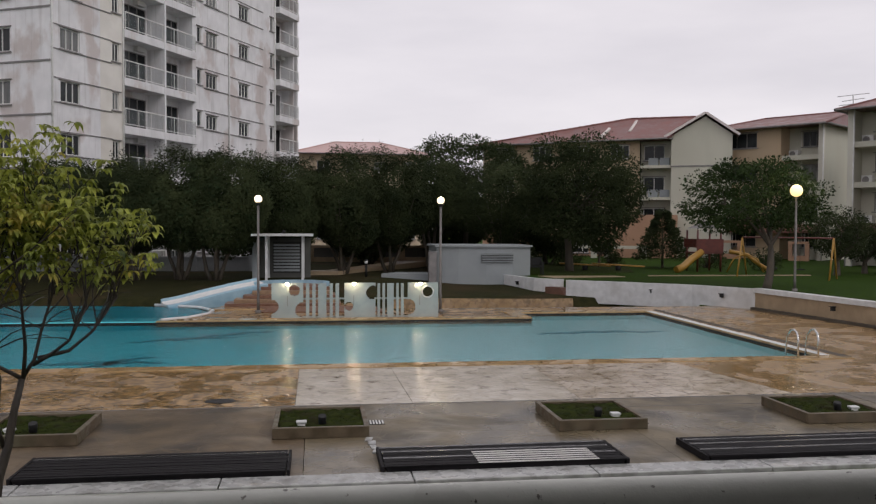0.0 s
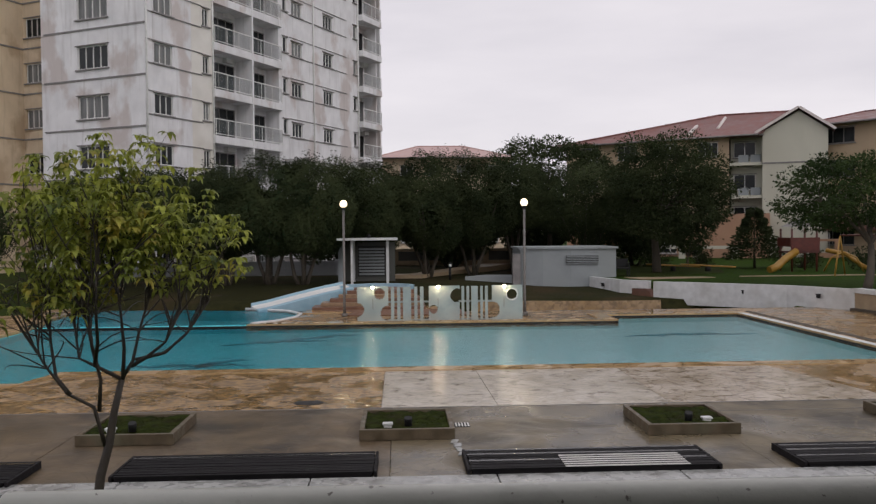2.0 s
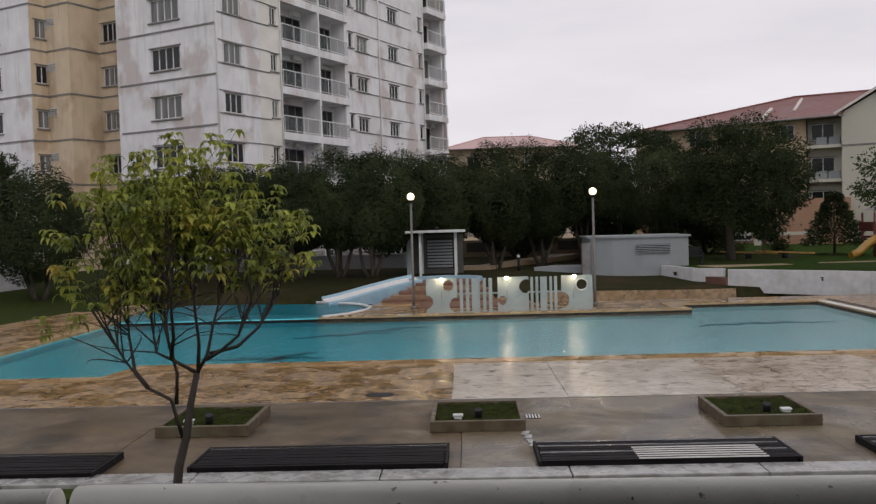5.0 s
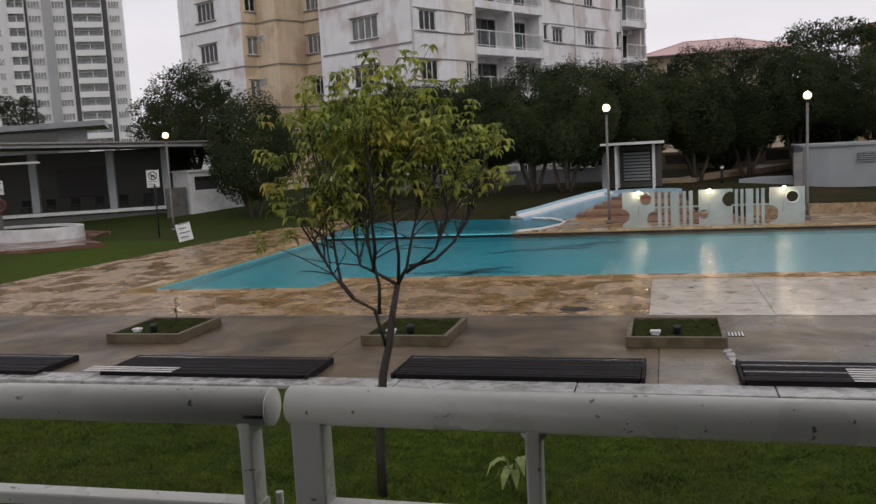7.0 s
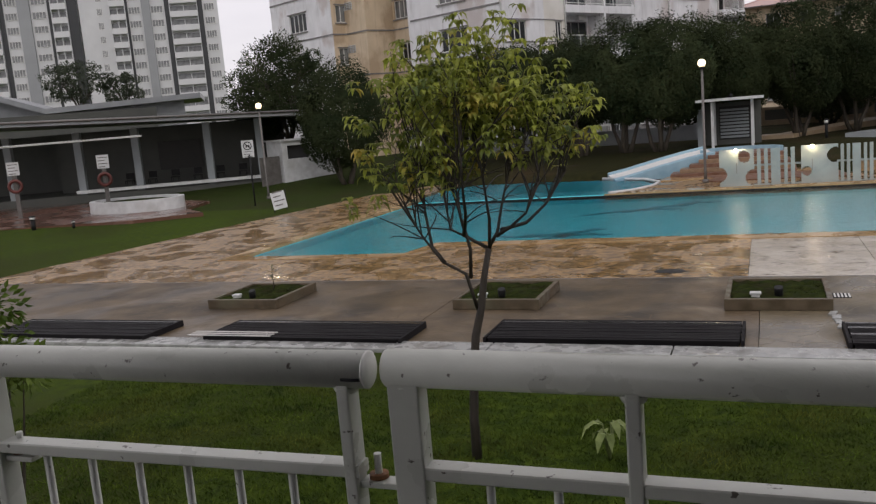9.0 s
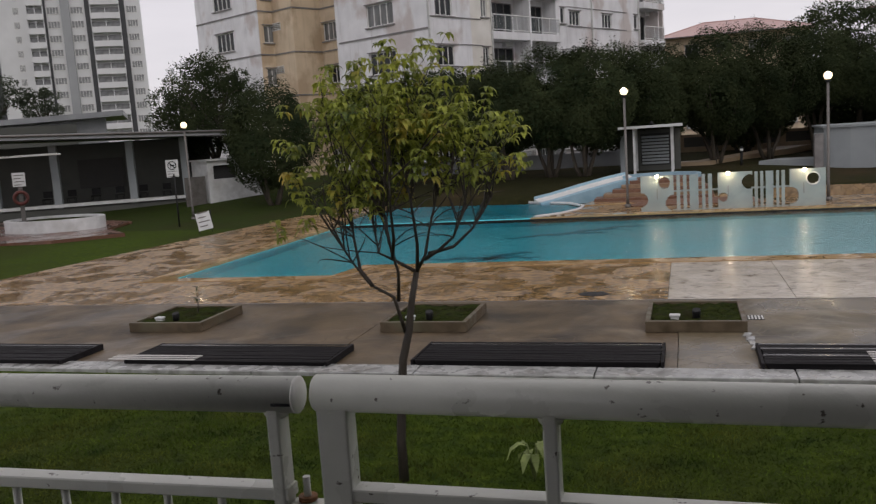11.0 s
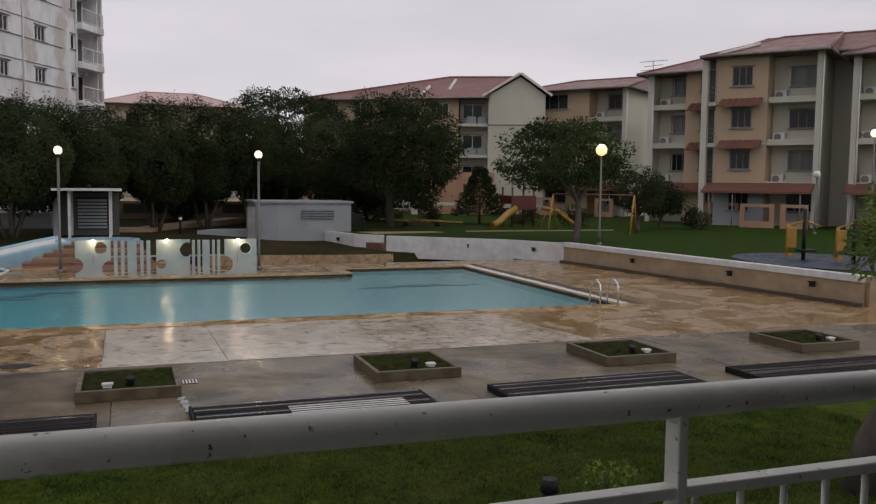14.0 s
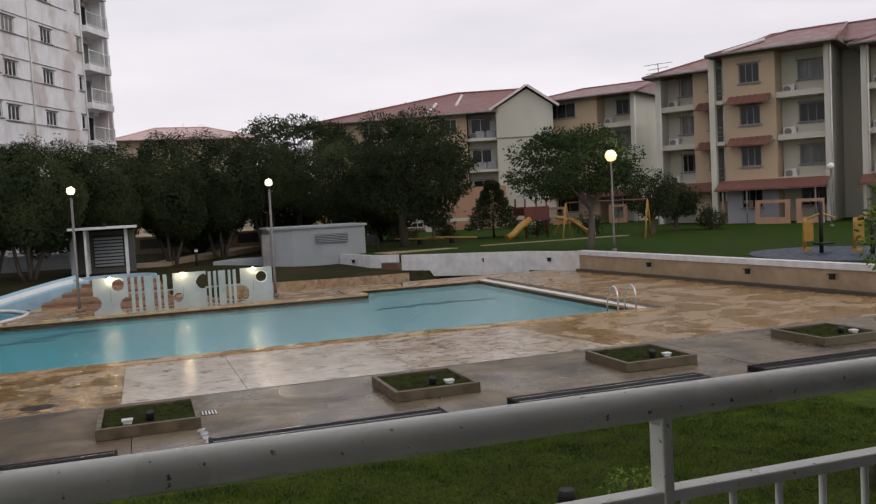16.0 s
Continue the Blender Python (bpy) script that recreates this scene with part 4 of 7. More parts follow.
# ---- red-roofed walk-up apartments ----
def hip_roof(name, corners, ridge, parent, material, thick=0.12):
    """A hipped roof over four eave corners (front left, front right, back right, back left) with ridge ends."""
    b = bmesh.new()
    v = [b.verts.new(p) for p in corners]
    r = [b.verts.new(p) for p in ridge]
    b.faces.new((v[0], v[1], r[1], r[0]))
    b.faces.new((v[1], v[2], r[1]))
    b.faces.new((v[2], v[3], r[0], r[1]))
    b.faces.new((v[3], v[0], r[0]))
    b.faces.new((v[3], v[2], v[1], v[0]))
    bmesh.ops.recalc_face_normals(b, faces=b.faces[:])
    ob = part(name, b, material, parent)
    for a, c in ((corners[0], ridge[0]), (corners[1], ridge[1]), (ridge[0], ridge[1])):
        part("ridge_cap", tube([a, c], 0.10, 6), material, ob)
    fascia = bmesh.new()
    for a, c in zip(corners, corners[1:] + corners[:1]):
        tube([a, c], 0.09, 4, fascia)
    part("fascia", fascia, M_BAND, ob)
    return ob


FD = 126.0 + 180     # facade direction, seen from the pool
FS = 2.72            # storey


def apartment(origin, width, depth, label, material, bay, recess, base_material, eave=11.75, rise=1.9, awnings=True):
    """A walk-up block: bay with windows and tiled awnings, recessed balconies, a column, side wall and hipped roof."""
    ob = thing("apartment_block", origin, label, "apartment building", "walk-up apartment blocks")
    m = along(origin, FD)
    z0 = 0.0
    zs = [z0 + 0.05 + FS * k for k in range(4)]
    top = eave - origin[2]
    x0, x1 = bay
    wx = x0 + (x1 - x0) * 0.30, x0 + (x1 - x0) * 0.70
    holes = [(wx[0] - x0, wx[1] - x0, z + 0.95, z + 2.2) for z in zs]
    part("bay_wall", holed_wall(x1 - x0, FS, top, holes[1:], 0.2, m @ pose(x0, -1.0, 0)), material, ob)
    part("ground_floor_wall", holed_wall(x1 - x0, -0.3, FS, holes[:1], 0.2, m @ pose(x0, -1.0, 0)), base_material, ob)
    for xs in (x0, x1 - 0.2):
        part("bay_side", boxes((xs, xs + 0.2, -0.8, 0.6, -0.3, top), m=m), material, ob)
    for k, z in enumerate(zs):
        window(ob, m @ pose(wx[0], -0.92, z + 0.95), wx[1] - wx[0], 1.25, 3, curtain=0.2, dark=True)
        if awnings and k in (1, 2):
            aw = bmesh.new()
            n = 14
            a0, a1 = wx[0] - 0.7, wx[1] + 0.7
            prof = [(-1.0, 2.85), (-1.9, 2.32), (-1.9, 2.24), (-1.0, 2.77)]
            rings = [[aw.verts.new(m @ Vector((a0 + (a1 - a0) * i / n, py, z + pz + (0.05 if i % 2 else 0.0)))) for py, pz in prof] for i in range(n + 1)]
            for q0, q1 in zip(rings, rings[1:]):
                for i in range(4):
                    aw.faces.new((q0[i], q0[(i + 1) % 4], q1[(i + 1) % 4], q1[i]))
            aw.faces.new(rings[0])
            aw.faces.new(rings[-1][::-1])
            bmesh.ops.recalc_face_normals(aw, faces=aw.faces[:])
            part("awning", aw, M_AWNING, ob, "red tiled awning over a window")
    r0, r1 = recess
    if r1 > r0:
        rw0, rw1 = (r1 - r0) * 0.36, (r1 - r0) * 0.92
        hs = [(rw0, rw1, z + 0.92, z + 2.15) for z in zs]
        part("recess_wall", holed_wall(r1 - r0, -0.3, top, hs, 0.2, m @ pose(r0, 0.6, 0)), M_APTPALE, ob)
        for z in zs:
            window(ob, m @ pose(r0 + rw0, 0.68, z + 0.92), rw1 - rw0, 1.23, 3, curtain=0.45, dark=True)
        for z in zs[1:]:
            slab = part("balcony_slab", boxes((r0, r1, -0.85, 0.58, z - 0.22, z), (r0, r1, -0.85, -0.73, z, z + 0.16), m=m, bevel=0.01), M_APTPALE, ob)
            ac = part("air_conditioner", boxes((r0 + 0.15, r0 + 0.90, 0.1, 0.5, z + 0.05, z + 0.65), m=m, bevel=0.02), M_FRAME, ob)
            part("fan_grille", tube([m @ Vector((r0 + 0.45, 0.085, z + 0.35)), m @ Vector((r0 + 0.45, 0.099, z + 0.35))], 0.23, 16), M_BAND, ac)
            part("pipe", tube([m @ Vector((r0 + 0.95, 0.52, z + 0.4)), m @ Vector((r0 + 1.0, 0.55, z + 1.0)), m @ Vector((r0 + 1.0, 0.55, z + 2.45))], 0.03, 6), M_FRAME, ob)
        cx = r1 if r1 > x0 else r0 - 0.34
        part("column", boxes((cx, cx + 0.34, -1.05, -0.55, -0.3, top), m=m, bevel=0.01), M_APTCOL, ob)
        part("downpipe", tube([m @ Vector((cx + 0.42, -1.12, 0)), m @ Vector((cx + 0.42, -1.12, top))], 0.05, 8), M_FRAME, ob)
    lo, hi = min(x0, r0), max(x1, r1)
    part("side_wall", boxes((hi, hi + 0.25, -0.54, depth, -0.3, top), m=m), M_APTPALE, ob)
    part("side_wall", boxes((lo - 0.26, lo - 0.01, -0.54, depth, -0.3, top), m=m), M_APTPALE, ob)
    part("rear_wall", boxes((lo, hi, depth - 0.2, depth, -0.3, top), m=m), M_APT, ob)
    # black box behind the windows stands for room shade
    part("shade_core", boxes((lo + 0.02, hi - 0.02, 1.6, depth - 0.3, 0, top - 0.1), m=m), M_DARK, ob)
    a, c = lo - 0.9, hi + 0.9
    cs = [m @ Vector(p) for p in ((a, -1.9, top), (c, -1.9, top), (c, depth + 0.8, top), (a, depth + 0.8, top))]
    rd = [m @ Vector(p) for p in ((a + depth * 0.38, depth * 0.45, top + rise), (c - 0.4, depth * 0.45, top + rise))]
    hip_roof("roof", cs, rd, ob, M_ROOF)
    # porch roof and yard wall
    pr = bmesh.new()
    ends = [[pr.verts.new(m @ Vector((x, py, pz))) for py, pz in ((-0.99, FS + 0.12), (-2.5, FS - 0.42), (-2.5, FS - 0.56), (-0.99, FS - 0.02))] for x in (lo - 0.4, hi + 0.2)]
    for q in range(4):
        pr.faces.new((ends[0][q], ends[0][(q + 1) % 4], ends[1][(q + 1) % 4], ends[1][q]))
    pr.faces.new(ends[0])
    pr.faces.new(ends[1][::-1])
    bmesh.ops.recalc_face_normals(pr, faces=pr.faces[:])
    part("porch_roof", pr, M_AWNING, ob, "brown-red sloping porch roof")
    for px_ in (lo + 0.1, x0 + (x1 - x0) * 0.5, hi - 0.4):
        part("porch_post", tube([m @ Vector((px_, -2.35, -0.2)), m @ Vector((px_, -2.35, FS - 0.45))], 0.05, 8), M_BAND, ob)
    for u0, u1 in ((x0 + 2.3, x0 + 4.4), (hi - 1.4, hi + 0.2)):
        part("yard_wall", holed_wall(u1 - u0, -0.3, 1.5, [(0.3, u1 - u0 - 0.3, 0.4, 1.3)], 0.15, m @ pose(u0, -3.0, 0)), M_ORANGE, ob, "apricot yard wall with an opening")
    return ob


FU = Vector((math.cos(radians(FD)), math.sin(radians(FD)), 0))
front_block = apartment((37.16, 49.41, 0.72), 7.5, 10, "cream walk-up apartment block with red tiled awnings and hipped roof", M_APT, (1.35, 4.6), (4.61, 7.5), M_LILAC, eave=11.8)
# stair strip beside the bay: white column, narrow slabs and rails before a wall coloured dark as recess shade
mf = along((37.16, 49.41, 0.72), FD)
part("column", boxes((0.42, 0.80, -1.30, -0.85, -0.3, 10.9), m=mf, bevel=0.01), M_APTCOL, front_block)
part("recess_shade_wall", boxes((0.42, 1.34, 0.30, 0.42, -0.3, 11.0), m=mf), M_PAVWALL, front_block)
for k in range(1, 4):
    part("stair_slab", boxes((0.81, 1.34, -1.12, 0.29, FS * k - 0.22, FS * k + 0.03), m=mf), M_APTPALE, front_block)
    for dz in (0.35, 0.65, 0.95):
        part("stair_rail", boxes((0.81, 1.34, -1.08, -1.05, FS * k + dz, FS * k + dz + 0.04), m=mf), M_BAND, front_block)
    part("string_course", boxes((1.352, 4.598, -1.05, -1.003, FS * k + 2.62, FS * k + 2.70), m=mf), M_APTPALE, front_block)
apartment((36.3, 54.1, 0.72), 6.0, 10, "cream walk-up apartment block set back behind its neighbour", M_APT, (2.9, 6.3), (0.5, 2.89), M_YELLOW, eave=11.2)
apartment((36.1, 67.9, 0.72), 6.0, 10, "cream walk-up apartment block half hidden by trees", M_APT, (-3.4, 3.3), (3.31, 6.3), M_APT, eave=11.4, rise=1.5, awnings=False)
apartment((43.0, 41.95, 0.72), 7.5, 10, "cream walk-up apartment block beside a tall shrub", M_APT, (2.9, 6.6), (0.4, 2.89), M_APT, eave=11.4)

shared = thing("main_roof", (45, 42, 11.7), "long red tiled roof over two apartment blocks", "roof")
mc = along((37.16, 49.41, 0), FD)
hip_roof("tiles", [mc @ Vector(p) for p in ((0.2, 0.5, 11.95), (26, 0.5, 11.95), (26, 11, 11.95), (0.2, 11, 11.95))], [mc @ Vector((3.0, 5.2, 13.75)), mc @ Vector((23, 5.2, 13.75))], shared, M_ROOF)
part("link_wall", boxes((7.78, 10.2, 3.5, 3.75, 0.4, 11.9), m=mc), M_APTPALE, shared)
part("pale_capping", tube([mc @ Vector((1.6, -1.7, 11.95)), mc @ Vector((3.4, 1.4, 12.9))], 0.11, 6), M_RIDGE, shared)

# block with the plain gable
gable = thing("gabled_apartment_block", (29.75, 68.9, 0.72), "pale apartment block with a plain gable and red roof", "apartment building")
GD = -26.0
mg2 = along((29.75, 68.9, 0), GD)
b = bmesh.new()
prof = [(0, 0), (4.9, 0), (4.9, 11.0), (2.75, 12.55), (0, 11.0)]
fr = [b.verts.new(mg2 @ Vector((x, 0, z))) for x, z in prof]
bk = [b.verts.new(mg2 @ Vector((x, 9, z))) for x, z in prof]
b.faces.new(fr)
b.faces.new(bk[::-1])
for i in range(5):
    j = (i + 1) % 5
    b.faces.new((fr[j], fr[i], bk[i], bk[j]))
bmesh.ops.recalc_face_normals(b, faces=b.faces[:])
part("gable_wall", b, M_APTPALE, gable)
part("floor_band", boxes((-0.02, 4.92, -0.04, 0, 8.36, 8.48), m=mg2), M_BAND, gable)
b = bmesh.new()
for xa, za, xb, zb in ((-0.5, 10.8, 2.75, 12.72), (2.75, 12.72, 5.4, 10.85)):
    vs = [b.verts.new(mg2 @ Vector(p)) for p in ((xa, -0.35, za), (xb, -0.35, zb), (xb, 9.3, zb), (xa, 9.3, za), (xa, -0.35, za + 0.14), (xb, -0.35, zb + 0.14), (xb, 9.3, zb + 0.14), (xa, 9.3, za + 0.14))]
    for f in ((0, 1, 5, 4), (4, 5, 6, 7), (3, 2, 1, 0), (0, 4, 7, 3), (1, 2, 6, 5)):
        b.faces.new([vs[i] for i in f])
bmesh.ops.recalc_face_normals(b, faces=b.faces[:])
part("gable_roof", b, M_ROOF, gable)
part("barge_board", boxes((0, 3.78, -0.42, -0.36, -0.02, 0.18), m=mg2 @ pose(-0.5, 0, 10.82) @ pose(0, 0, 0, 0, -30.6, 0)), M_RIDGE, gable)
part("barge_board", boxes((0, 3.25, -0.42, -0.36, -0.02, 0.18), m=mg2 @ pose(2.75, 0, 12.74) @ pose(0, 0, 0, 0, 35.2, 0)), M_RIDGE, gable)
hs = [(0.25, 2.0, 0.9 + FS * k, 2.2 + FS * k) for k in range(4)]
mr = mg2 @ pose(-2.6, 1.6, 0)
part("recess_wall", holed_wall(2.59, 0, 10.9, hs, 0.2, mr), M_APTPALE, gable)
for h in hs:
    window(gable, mr @ pose(h[0], 0.08, h[2]), h[1] - h[0], h[3] - h[2], 2)
for k in (1, 2, 3):
    part("balcony_slab", boxes((-2.55, -0.02, 0.2, 1.58, FS * k + 0.15, FS * k + 0.4), m=mg2), M_APTPALE, gable)
    part("air_conditioner", boxes((-1.9, -1.1, 0.6, 1.0, FS * k + 0.42, FS * k + 1.05), (-0.95, -0.15, 0.6, 1.0, FS * k + 0.42, FS * k + 1.05), m=mg2, bevel=0.02), M_PUMP, gable)
hs = [(1.2 + 3.4 * i, 2.8 + 3.4 * i, 1.0 + FS * k, 2.2 + FS * k) for k in range(4) for i in range(4)]
ml = mg2 @ pose(-16.5, 0.4, 0)
part("long_wall", holed_wall(13.88, 3.0, 10.7, [h for h in hs if h[2] > 3], 0.2, ml), M_APT, gable)
part("lower_wall", holed_wall(13.88, 0, 2.99, [h for h in hs if h[2] < 3], 0.2, ml), M_ORANGE, gable)
for h in hs:
    window(gable, ml @ pose(h[0], 0.08, h[2]), h[1] - h[0], h[3] - h[2], 3)
part("apricot_wall", boxes((-5.2, 0.6, -2.2, -1.9, 0, 4.3), (0.3, 0.6, -1.9, 0, 0, 4.3), m=mg2), M_ORANGE, gable)
# black box as shade behind the long wall's windows
part("shade_core", boxes((-16, -0.3, 2.2, 9, 0, 10.6), m=mg2), M_DARK, gable)
cs = [mg2 @ Vector(p) for p in ((-17.6, -0.7, 10.45), (-0.3, -0.7, 10.75), (5.2, 10, 10.75), (-17.6, 10, 10.45))]
hip_roof("roof", cs, [mg2 @ Vector((-3.8, 4.2, 13.05)), mg2 @ Vector((2.6, 4.2, 13.05))], gable, M_ROOF)
part("pale_capping", tube([mg2 @ Vector((-3.6, 1.2, 11.5)), mg2 @ Vector((-3.2, 3.8, 12.75))], 0.16, 6), M_RIDGE, gable)
part("pale_capping", tube([mg2 @ Vector((-5.9, -0.3, 10.95)), mg2 @ Vector((-5.4, 2.0, 11.95))], 0.16, 6), M_RIDGE, gable)
for x in (-14.0, -9.0, -5.0):
    part("yard_wall", boxes((x, x + 3.4, -4.2, -4.0, 0.2, 0.7), (x, x + 0.5, -4.2, -4.0, 0.7, 1.75), (x + 2.9, x + 3.4, -4.2, -4.0, 0.7, 1.75), (x, x + 3.4, -4.25, -3.95, 1.5, 1.75), m=mg2), M_APTPALE, gable)

far = thing("far_house", (6, 112, 0), "far pale-red hipped roof above the trees", "house")
part("wall", boxes((-2.0, 14.0, 108, 122, 0.3, 12.3)), M_YELLOW, far)
hip_roof("roof", [Vector(p) for p in ((-3.2, 106.5, 12.2), (14.6, 106.5, 12.2), (14.6, 124, 12.2), (-3.2, 124, 12.2))], [Vector((2.5, 114, 14.3)), Vector((8.6, 114, 14.3))], far, M_ROOFPALE)
for k in range(4):
    for i in range(4):
        window(far, pose(0.2 + 3.6 * i, 107.95, 1.6 + 2.8 * k), 1.6, 1.3, 2)
aerial = thing("tv_aerial", (38.8, 57.5, 12.0), "thin roof-top television aerial", "aerial")
part("mast", tube([(38.8, 57.5, 10.8), (38.65, 57.5, 13.0)], 0.03, 6), M_POST, aerial)
for z, r in ((12.95, 1.0), (12.6, 0.7), (12.3, 0.9)):
    part("arm", tube([(38.7 - r, 57.5 + 0.4 * r, z - 0.1), (38.7 + r, 57.5 - 0.4 * r, z + 0.1)], 0.02, 6), M_POST, aerial)

# ---- distant high-rises ----
HD = Vector((-112.17, 165.67, 0)).normalized()
HX = Vector((HD.y, -HD.x, 0))
hm = Matrix.Translation(HD * 210 ) @ Matrix.Rotation(math.atan2(HX.y, HX.x), 4, "Z")


def highrise_window(w):
    key = ("hi", w)
    if key not in MESHES:
        cells = [(0.1 + (w - 0.1) * k / 4, (w - 0.1) * (k + 1) / 4, 0.12, 1.5) for k in range(4)]
        b = holed_wall(w, 0, 1.6, cells, 0.15, Matrix.Translation((0, -0.05, 0)))
        fm = bpy.data.meshes.new("window_frame")
        b.to_mesh(fm)
        b.free()
        fm.materials.append(M_FRAME)
        b = boxes((0, w, -0.02, 0.02, 0, 1.6))
        pm = bpy.data.meshes.new("pane")
        b.to_mesh(pm)
        b.free()
        pm.materials.append(M_HIGLASS)
        b = boxes((0, w, -1.2, 0, -0.35, 0), (0, w, -1.2, -1.08, 0, 0.95), (-0.15, 0, -1.2, 0, -0.35, 3.0), (w, w + 0.15, -1.2, 0, -0.35, 3.0), (w / 2 - 0.08, w / 2 + 0.08, -1.05, 0, 0, 2.7))
        bmh = bpy.data.meshes.new("balcony")
        b.to_mesh(bmh)
        b.free()
        bmh.materials.append(M_HIRISE)
        MESHES[key] = fm, pm, bmh
    return MESHES[key]


def highrise(x0, x1, cols, storeys, label):
    """cols: kind (w window, b balcony, d dark strip, g grey pier, s small window) and its stretch."""
    ob = thing("highrise", hm @ Vector(((x0 + x1) / 2, 0, 0)), label, "apartment building", "distant high-rises")
    part("body", boxes((x0, x1, 0, 16, -4, storeys * 3.05 + 1), m=hm), M_HIRISE, ob)
    for kind, a, c in cols:
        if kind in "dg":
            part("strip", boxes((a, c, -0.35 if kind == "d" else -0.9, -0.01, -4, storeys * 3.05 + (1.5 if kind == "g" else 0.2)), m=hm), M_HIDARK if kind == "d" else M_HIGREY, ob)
            continue
        w = round(c - a, 1) - (0.3 if kind == "w" else 0.0)
        fm, pm, bmh = highrise_window(w)
        for k in range(1, storeys):
            mm = hm @ pose(a, -0.06, 3.05 * k + (0.9 if kind != "b" else 0.0))
            if kind == "b":
                bal = share("balcony", bmh, ob, mm)
                share("pane", pm, bal, hm @ pose(a, -0.06, 3.05 * k + 0.55))
            else:
                wo = share("window", fm, ob, mm)
                share("pane", pm, wo, mm)
    return ob


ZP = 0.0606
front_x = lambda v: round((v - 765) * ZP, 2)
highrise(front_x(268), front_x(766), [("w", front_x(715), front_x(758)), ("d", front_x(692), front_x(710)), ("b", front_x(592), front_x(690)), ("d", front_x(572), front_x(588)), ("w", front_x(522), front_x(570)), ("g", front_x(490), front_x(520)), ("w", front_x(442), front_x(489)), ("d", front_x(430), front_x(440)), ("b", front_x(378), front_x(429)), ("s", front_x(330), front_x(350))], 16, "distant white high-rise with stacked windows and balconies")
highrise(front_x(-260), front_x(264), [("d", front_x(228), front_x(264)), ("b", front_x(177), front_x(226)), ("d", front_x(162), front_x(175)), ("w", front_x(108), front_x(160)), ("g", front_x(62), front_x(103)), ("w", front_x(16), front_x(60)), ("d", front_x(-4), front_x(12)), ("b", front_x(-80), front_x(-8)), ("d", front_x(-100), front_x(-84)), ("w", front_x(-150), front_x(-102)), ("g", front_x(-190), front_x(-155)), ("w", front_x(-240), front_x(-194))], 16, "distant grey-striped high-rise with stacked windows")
# ---- pavilion on the far lawn ----
pav = thing("pavilion", (-30, 40, 0.1), "long open pool pavilion with flat grey roof", "pavilion")
A, B = Vector((-25.4, 40.6, 0)), Vector((-36.5, 35.1, 0))
UV = (B - A).normalized()
IN = Vector((UV.y, -UV.x, 0))
IN = IN if IN.y > 0 else -IN
pm = Matrix((( UV.x, IN.x, 0, A.x), (UV.y, IN.y, 0, A.y), (0, 0, 1, 0), (0, 0, 0, 1)))
part("plinth", boxes((-0.5, 22, -0.2, 9, -0.2, 0.55), m=pm), M_PAVWALL, pav)
part("ledge", boxes((-0.3, 10.2, -0.35, 0.15, 0.62, 0.78), m=pm, bevel=0.01), M_WHITE, pav)
part("upstand", boxes((-0.3, 10.2, -0.1, 0.1, 0.2, 0.62), m=pm), M_PAVWALL, pav)
for u in (0.35, 3.1, 6.9, 9.9, 13.5, 17.5):
    part("column", boxes((u - 0.19, u + 0.19, -0.15, 0.23, 0.1, 3.85), m=pm, bevel=0.01), M_PUMP, pav)
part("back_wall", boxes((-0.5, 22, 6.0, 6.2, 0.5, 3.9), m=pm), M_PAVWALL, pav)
# dark sheet added to give the shade inside the pavilion
part("shade_sheet", boxes((0.4, 12, 3.0, 3.08, 0.55, 3.8), m=pm), M_PAVWALL, pav)
for k in range(6):
    ch = thing("pavilion_chair", pm @ Vector((1.4 + 1.25 * k, 1.6, 0.55)), "dark chair standing inside the pavilion", "chair", "pavilion chairs")
    u = 1.4 + 1.25 * k
    part("seat", boxes((u, u + 0.45, 1.4, 1.85, 0.98, 1.02), m=pm, bevel=0.01), M_BLACK, ch)
    part("backrest", boxes((u, u + 0.45, 1.82, 1.86, 1.08, 1.42), m=pm, bevel=0.01), M_BLACK, ch)
    for du, dv in ((0.02, 1.42), (0.40, 1.42), (0.02, 1.81), (0.40, 1.81)):
        part("leg", boxes((u + du, u + du + 0.03, dv, dv + 0.03, 0.55, 0.98), m=pm), M_BLACK, ch)
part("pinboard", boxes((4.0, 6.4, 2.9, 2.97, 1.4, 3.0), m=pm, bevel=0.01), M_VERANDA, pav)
b = bmesh.new()
lo = [pm @ Vector(p) for p in ((-2.2, -2.0, 3.78), (20, -5.5, 4.62), (24, 8, 4.62), (-2.2, 8, 3.78))]
vs = [b.verts.new(p) for p in lo] + [b.verts.new(p + Vector((0, 0, 0.27))) for p in lo]
for f in ((3, 2, 1, 0), (4, 5, 6, 7), (0, 1, 5, 4), (1, 2, 6, 5), (2, 3, 7, 6), (3, 0, 4, 7)):
    b.faces.new([vs[i] for i in f])
part("lower_roof", b, M_PAVROOF, pav)
part("gutter", tube([pm @ Vector((-2.2, -2.06, 3.98)), pm @ Vector((20, -5.56, 4.82))], 0.06, 8), M_POST, pav)
up = bmesh.new()
F1, F2, F3, F4 = [Vector(p) for p in ((-40.9, 56.7, 6.05), (-49.4, 49.5, 5.65), (-52.5, 48.0, 6.9), (-62, 42, 9.0))]
